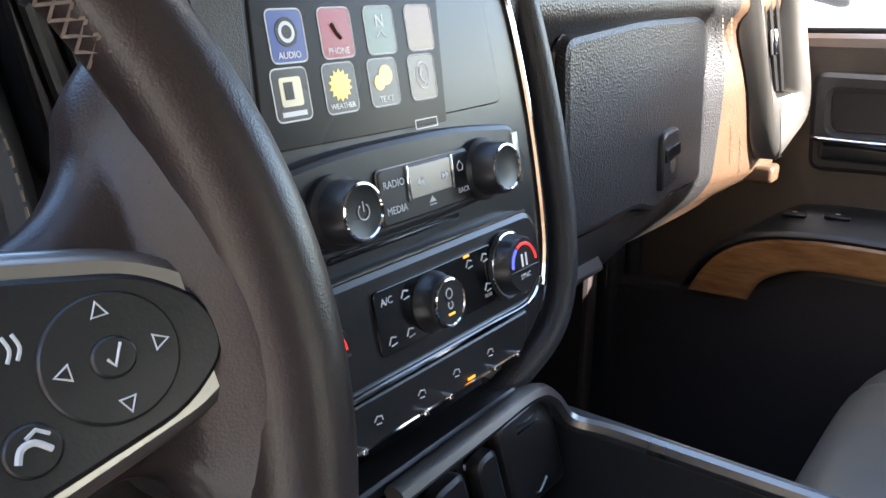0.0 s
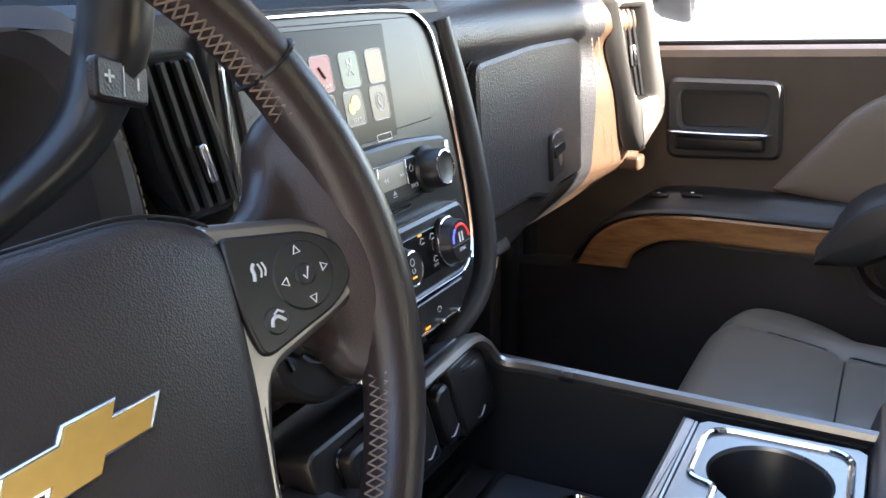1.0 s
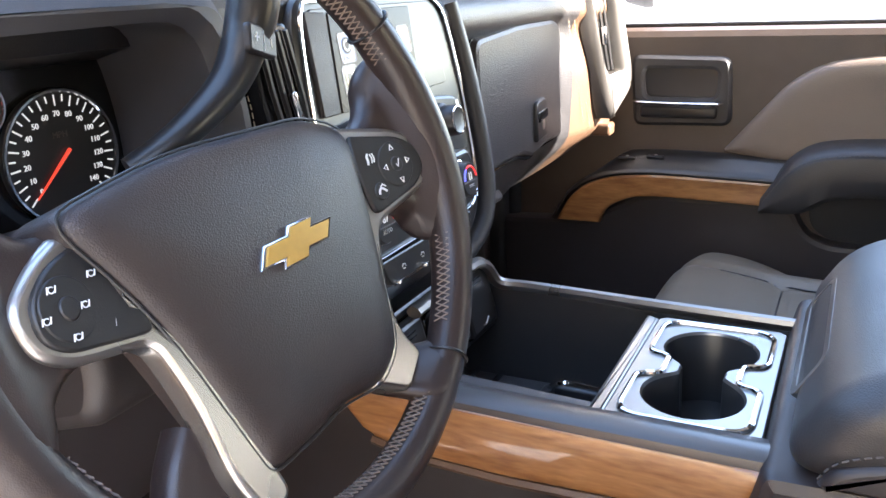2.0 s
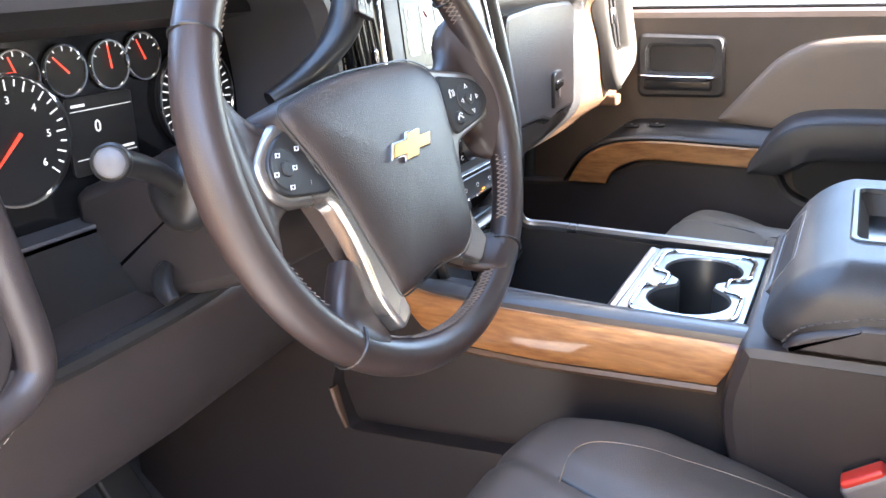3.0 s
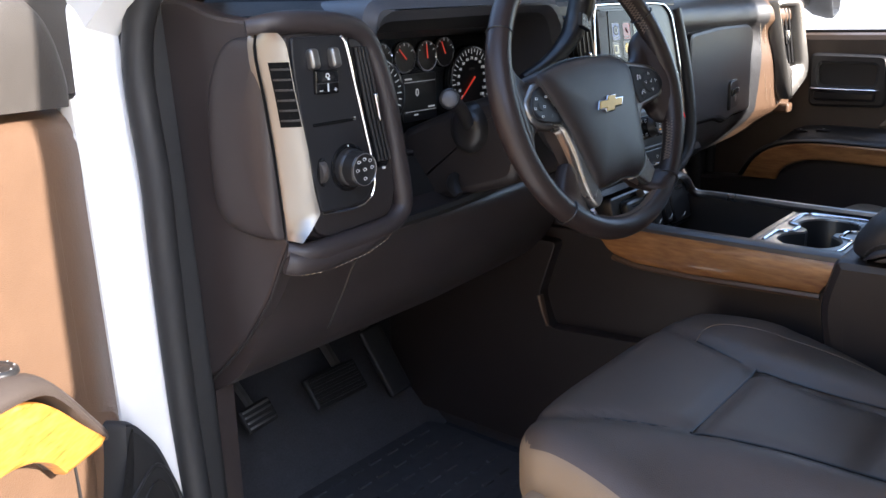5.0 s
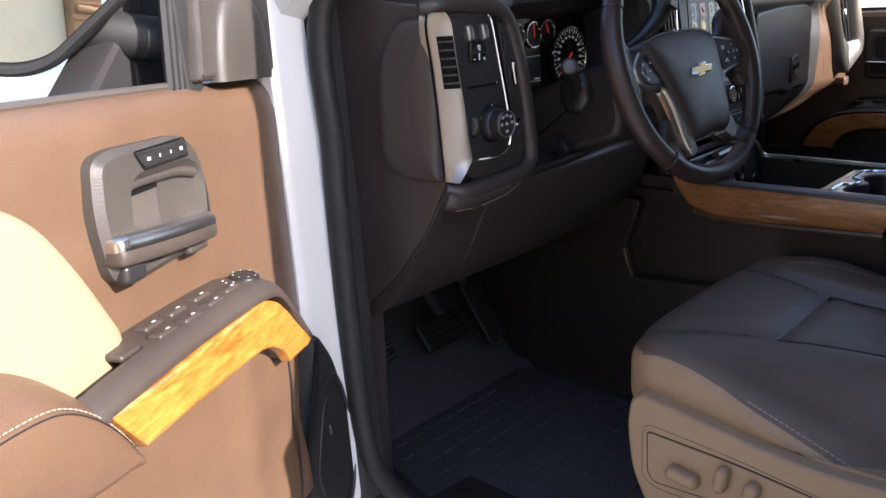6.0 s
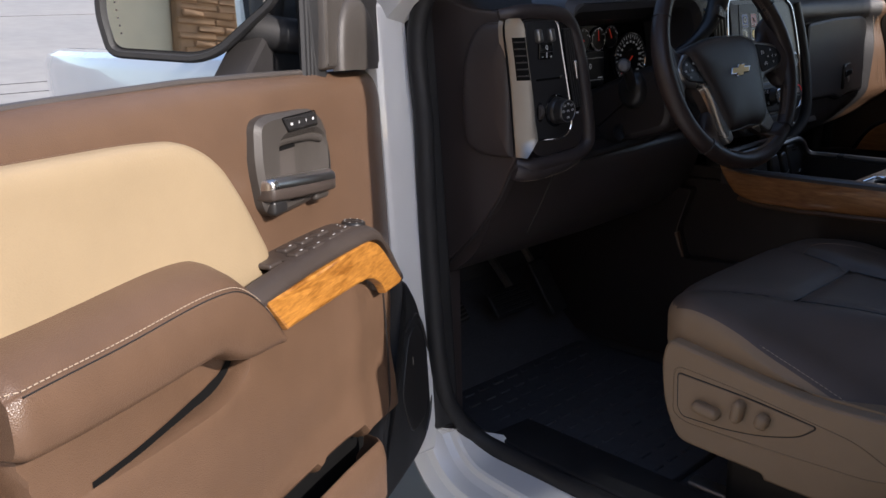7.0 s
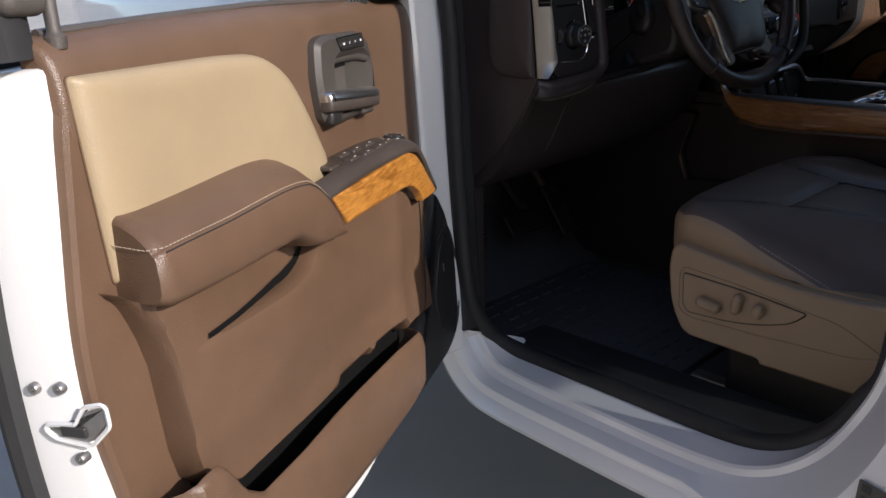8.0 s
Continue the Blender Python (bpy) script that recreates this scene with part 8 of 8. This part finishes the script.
# ---- seats ----
def front_seat(name, x0, x1, outer, label, mid, leather):
    """mid: where the middle panel of the cushion is centred."""
    s = thing(name, label, "seat", ((x0 + x1) / 2, -0.45, 0.6), group="front seats")
    add = adder(s, None, 60)
    w, cx = x1 - x0, (x0 + x1) / 2
    y0, y1 = -0.132, -0.72

    def seam_x(y):
        t = max(0.0, min(1.0, (-0.175 - y) / 0.27))
        return 0.156 - 0.076 * t * (2 - t)

    def top(x, y):
        """Height to add to the flat cushion at a place: bolsters, seams and the fall to the rear."""
        u, e = abs(x - mid), abs(x - cx) / (w / 2)
        sx = seam_x(y)
        b = max(0.0, min(1.0, (u - sx * 0.85) / 0.05))
        dz = 0.007 * b * max(0.0, min(1.0, (-0.17 - y) / 0.12))
        dz -= 0.0065 * math.exp(-((u - sx) / 0.011) ** 2)
        if u < sx:
            dz -= 0.0065 * math.exp(-((y + 0.312) / 0.011) ** 2)
            dz -= 0.0060 * math.exp(-((y + 0.478) / 0.011) ** 2)
        dz += 0.005 * math.sin(max(0, min(1, (-0.15 - y) / 0.16)) * math.pi)
        if y < -0.3 and u < sx:
            dz -= 0.010 * min(1, (-0.3 - y) / 0.25)
        q = max(0.0, min(1.0, (e - 0.42) / 0.58))
        if (x - cx) * outer > 0:
            fall = 0.115 * max(0.0, min(1.3, (-0.175 - y) / 0.33)) ** 1.25
        else:
            fall = 0.066 * max(0.0, min(1.4, (-0.255 - y) / 0.22)) ** 1.8
        return dz - fall * q * q * (3 - 2 * q)
    bm = rbox((w, y0 - y1, 0.115), 0.040, 6, cells=(46, 50, 1), m=pose(cx, (y0 + y1) / 2, 0.8875))
    for f in bm.faces:
        q = f.calc_center_median()
        if (q.x - cx) * outer > w / 2 - 0.030 and q.z < 0.928:
            f.material_index = 1
    for v in bm.verts:
        k = max(0.0, min(1.0, (v.co.z - 0.86) / 0.06))
        v.co.z += top(v.co.x, v.co.y) * k
        v.co.y -= 0.034 * (abs(v.co.x - cx) / (w / 2)) ** 4 * max(0.0, min(1.0, (v.co.y + 0.34) / 0.19))
    cu = add("cushion", bm, [leather, SEAT_SIDE], "leather cushion with seamed bolsters")
    def on(x, y, up=0.0):
        e = max(0.0, abs(x - cx) - (w / 2 - 0.040))
        return Vector((x, y, 0.945 - 0.040 + math.sqrt(max(0.0, 0.040 ** 2 - e * e)) + top(x, y) + up))
    edge = smooth_line([on(cx + outer * (w / 2 - 0.016), -0.215), on(cx + outer * (w / 2 - 0.013), -0.26)] + [on(cx + outer * (w / 2 - 0.0125), -0.30 - 0.05 * k) for k in range(6)], 6)
    attach(stitches(edge, None, r=0.0007), s, cu)
    # piping round the inner bolster
    a = -outer
    ib = cx + a * (w / 2 - 0.068)
    line = [on(ib - a * 0.075, -0.219), on(ib - a * 0.035, -0.217), on(ib - a * 0.008, -0.232), on(ib, -0.275)] + [on(ib + a * 0.002 * k, -0.275 - 0.04 * k) for k in range(1, 7)]
    attach(stitches(smooth_line(line, 6), None, r=0.0007, length=0.006, gap=0.0008, mat=SEAT_SIDE), s, cu)
    for sg in (-1, 1):
        sm = [on(mid + sg * seam_x(y), y, 0.0005) for y in np.linspace(-0.215, -0.56, 20)]
        add("seam", tube(sm, 0.0014, sides=5), JET_SMOOTH, to=cu)
    add("seam", tube([on(mid + seam_x(-0.312) * q, -0.312, 0.0005) for q in np.linspace(-1, 1, 9)], 0.0014, sides=5), JET_SMOOTH, to=cu)
    add("cushion_base", rbox((w - 0.06, 0.48, 0.12), 0.012, 3, m=pose(cx, -0.44, 0.79)), JET)
    # side shield with power switches
    O = axes((cx + outer * (w / 2 - 0.03), -0.012, 0.016), (0, outer, 0), (0, 0, 1))
    sg = outer
    sh = rpoly([(sg * -0.172, 0.872), (sg * -0.163, 0.832), (sg * -0.170, 0.760), (sg * -0.196, 0.708), (sg * -0.335, 0.703), (sg * -0.338, 0.694), (sg * -0.52, 0.694), (sg * -0.66, 0.70), (sg * -0.66, 0.850), (sg * -0.50, 0.842), (sg * -0.387, 0.838), (sg * -0.28, 0.855)], [0.02, 0.03, 0.03, 0.02, 0.006, 0.006, 0.02, 0.02, 0.01, 0.05, 0.05, 0.05], 5)
    ss = add("side_shield", prism(sh, 0.050, 0.005, 0.0), SEAT_SIDE, "tan plastic seat base shield", at=O)
    hollow = rpoly([(sg * -0.186, 0.832), (sg * -0.30, 0.822), (sg * -0.46, 0.800), (sg * -0.53, 0.765), (sg * -0.48, 0.752), (sg * -0.34, 0.746), (sg * -0.21, 0.742), (sg * -0.186, 0.752)], 0.02, 5)
    add("hollow_edge", tube([Vector((p.x, p.y, 0.0495)) for p in hollow], 0.0022, closed=True, sides=6), SEAT_SIDE, to=ss, at=O)
    swp = rpoly([(sg * -0.195, 0.821), (sg * -0.31, 0.815), (sg * -0.408, 0.804), (sg * -0.386, 0.783), (sg * -0.338, 0.766), (sg * -0.283, 0.756), (sg * -0.205, 0.753), (sg * -0.196, 0.765)], [0.006, 0.03, 0.006, 0.02, 0.03, 0.03, 0.006, 0.006], 5)
    add("switch_panel", prism(swp, 0.003, 0.001, 0.0485), SEAT_SIDE, to=ss, at=O)
    add("panel_gap", tube([Vector((p.x, p.y, 0.0500)) for p in inset(swp, -0.001)], 0.0011, closed=True, sides=5), JET_SMOOTH, to=ss, at=O)
    for px, py, sx_, sy_, an in ((-0.248, 0.779, 0.044, 0.018, 8), (-0.298, 0.794, 0.017, 0.036, 10), (-0.335, 0.791, 0.019, 0.024, 14)):
        add("seat_switch", rbox((sx_, sy_, 0.022), 0.0085, 4, m=flat(sg * px, py, 0.058) @ pose(0, 0, 0, 0, 0, an * sg)), SEAT_SIDE, to=ss, at=O)
    I = axes((cx - outer * (w / 2 - 0.03), 0, 0), (0, -outer, 0), (0, 0, 1))
    add("inner_shield", prism(rpoly([(-sg * -0.16, 0.84), (-sg * -0.18, 0.70), (-sg * -0.55, 0.70), (-sg * -0.58, 0.83)], 0.02), 0.02, 0.008, 0), JET, at=I)
    add("pedestal", rbox((w - 0.10, 0.40, 0.13), 0.02, 2, m=pose(cx, -0.45, 0.635)), RUBBER, "dark seat frame and rails")
    for sx in (-1, 1):
        add("rail", rbox((0.035, 0.54, 0.03), 0.008, 2, m=pose(cx + sx * (w / 2 - 0.09), -0.44, 0.582)), STEEL)
    bm = rbox((w * 0.96, 0.13, 0.66), 0.055, 5, cells=(4, 1, 4))
    for v in bm.verts:
        v.co.x *= 1 - 0.30 * max(0.0, (v.co.z + 0.20) / 0.53)
    add("backrest", bm, SEAT_TOP, at=pose(cx, -0.80, 1.20, 14))
    add("headrest", rbox((0.25, 0.09, 0.17), 0.04, 5, m=pose(cx, -0.90, 1.63, 10)), SEAT_TOP)
    return s


def belt_buckle():
    b = thing("seat_belt_buckle", "taupe seat belt buckle with red release button", "seat belt", (-0.18, -0.49, 0.84))
    M = axes((-0.147, -0.486, 0.926), (0, -0.82, 0.57), (0, 0.57, 0.82))
    add = adder(b, M, 45)
    body = add("body", rbox((0.046, 0.072, 0.026), 0.006, 3, m=flat(0, 0, 0)), BUCKLE_GREY)
    add("release_button", rbox((0.040, 0.016, 0.021), 0.004, 3, m=flat(0.0, 0.032, 0.001)), RED_PLASTIC, "red release button")
    add("slot", rbox((0.034, 0.003, 0.006), 0.001, 1, m=flat(0, 0.0385, -0.009)), GLOSS_BLACK)
    attach(part("strap", rbox((0.012, 0.04, 0.10), 0.004, 2, m=pose(-0.147, -0.535, 0.85, -35)), RUBBER), b)
    return b


# ---- floor: pedals and mat ----
def pedals():
    p = thing("brake_pedal", "black ribbed brake pedal on a steel arm", "pedal", (-0.35, 0.45, 0.72))
    m = axes((-0.33, 0.42, 0.735), (1, 0, 0), (0, 0.62, 0.78))
    add = adder(p, m, 40)
    add("pad", rbox((0.125, 0.062, 0.014), 0.006, 3), RUBBER)
    for k in range(5):
        add("rib", rbox((0.11, 0.005, 0.004), 0.001, 1, m=flat(0, -0.022 + 0.011 * k, 0.008)), JET_SMOOTH)
    add("arm", tube([(0.03, 0.01, -0.008), (0.035, 0.08, -0.02), (0.03, 0.20, -0.03)], 0.010, sides=6), STEEL)
    g = thing("accelerator_pedal", "tall black accelerator pedal", "pedal", (-0.2, 0.42, 0.72))
    m = axes((-0.205, 0.415, 0.74), (1, 0, 0.1), (0, 0.5, 0.87))
    add = adder(g, m, 40)
    add("pad", rbox((0.055, 0.14, 0.014), 0.006, 3), RUBBER)
    add("arm", tube([(0.0, 0.05, -0.008), (0.0, 0.15, -0.02)], 0.009, sides=6), STEEL)
    k = thing("parking_brake_pedal", "small ribbed parking brake pedal", "pedal", (-0.5, 0.45, 0.72))
    m = axes((-0.505, 0.42, 0.745), (1, 0, 0.1), (0, 0.55, 0.83))
    add = adder(k, m, 40)
    add("pad", rbox((0.062, 0.042, 0.012), 0.005, 3), RUBBER)
    for j in range(4):
        add("rib", rbox((0.054, 0.004, 0.004), 0.001, 1, m=flat(0, -0.014 + 0.0095 * j, 0.007)), STEEL)
    add("arm", tube([(0.0, 0.01, -0.006), (0.0, 0.15, -0.03)], 0.008, sides=6), STEEL)


def floor_mat():
    f = thing("floor_mat", "black rubber floor mat with raised dashes", "floor mat", (-0.36, 0.15, 0.57), kind="structure")
    add = adder(f, None, 40)
    add("mat", prism(rpoly([(-0.60, -0.14), (-0.12, -0.14), (-0.10, 0.40), (-0.56, 0.42), (-0.62, 0.20)], 0.05), 0.014, 0.004, 0.566), MAT_RUBBER)
    bm = bmesh.new()
    for i in range(9):
        for j in range(12):
            x, y = -0.55 + 0.046 * i + (0.023 if j % 2 else 0), -0.10 + 0.042 * j
            if x < -0.13:
                rbox((0.028, 0.008, 0.005), 0.0015, 1, bm=bm, m=pose(x, y, 0.581))
    tagged(add("raised_dashes", bm, MAT_RUBBER), kind="stuff")
    return f


center_console()
console_armrest()
front_seat("driver_seat", -0.602, -0.108, LEFT, "cocoa leather driver seat with tan outer side", -0.378, SEAT_TOP)
front_seat("passenger_seat", 0.250, 0.742, RIGHT, "taupe leather passenger seat with seamed cushion", 0.496, SEAT_LIT)
belt_buckle()
pedals()
floor_mat()
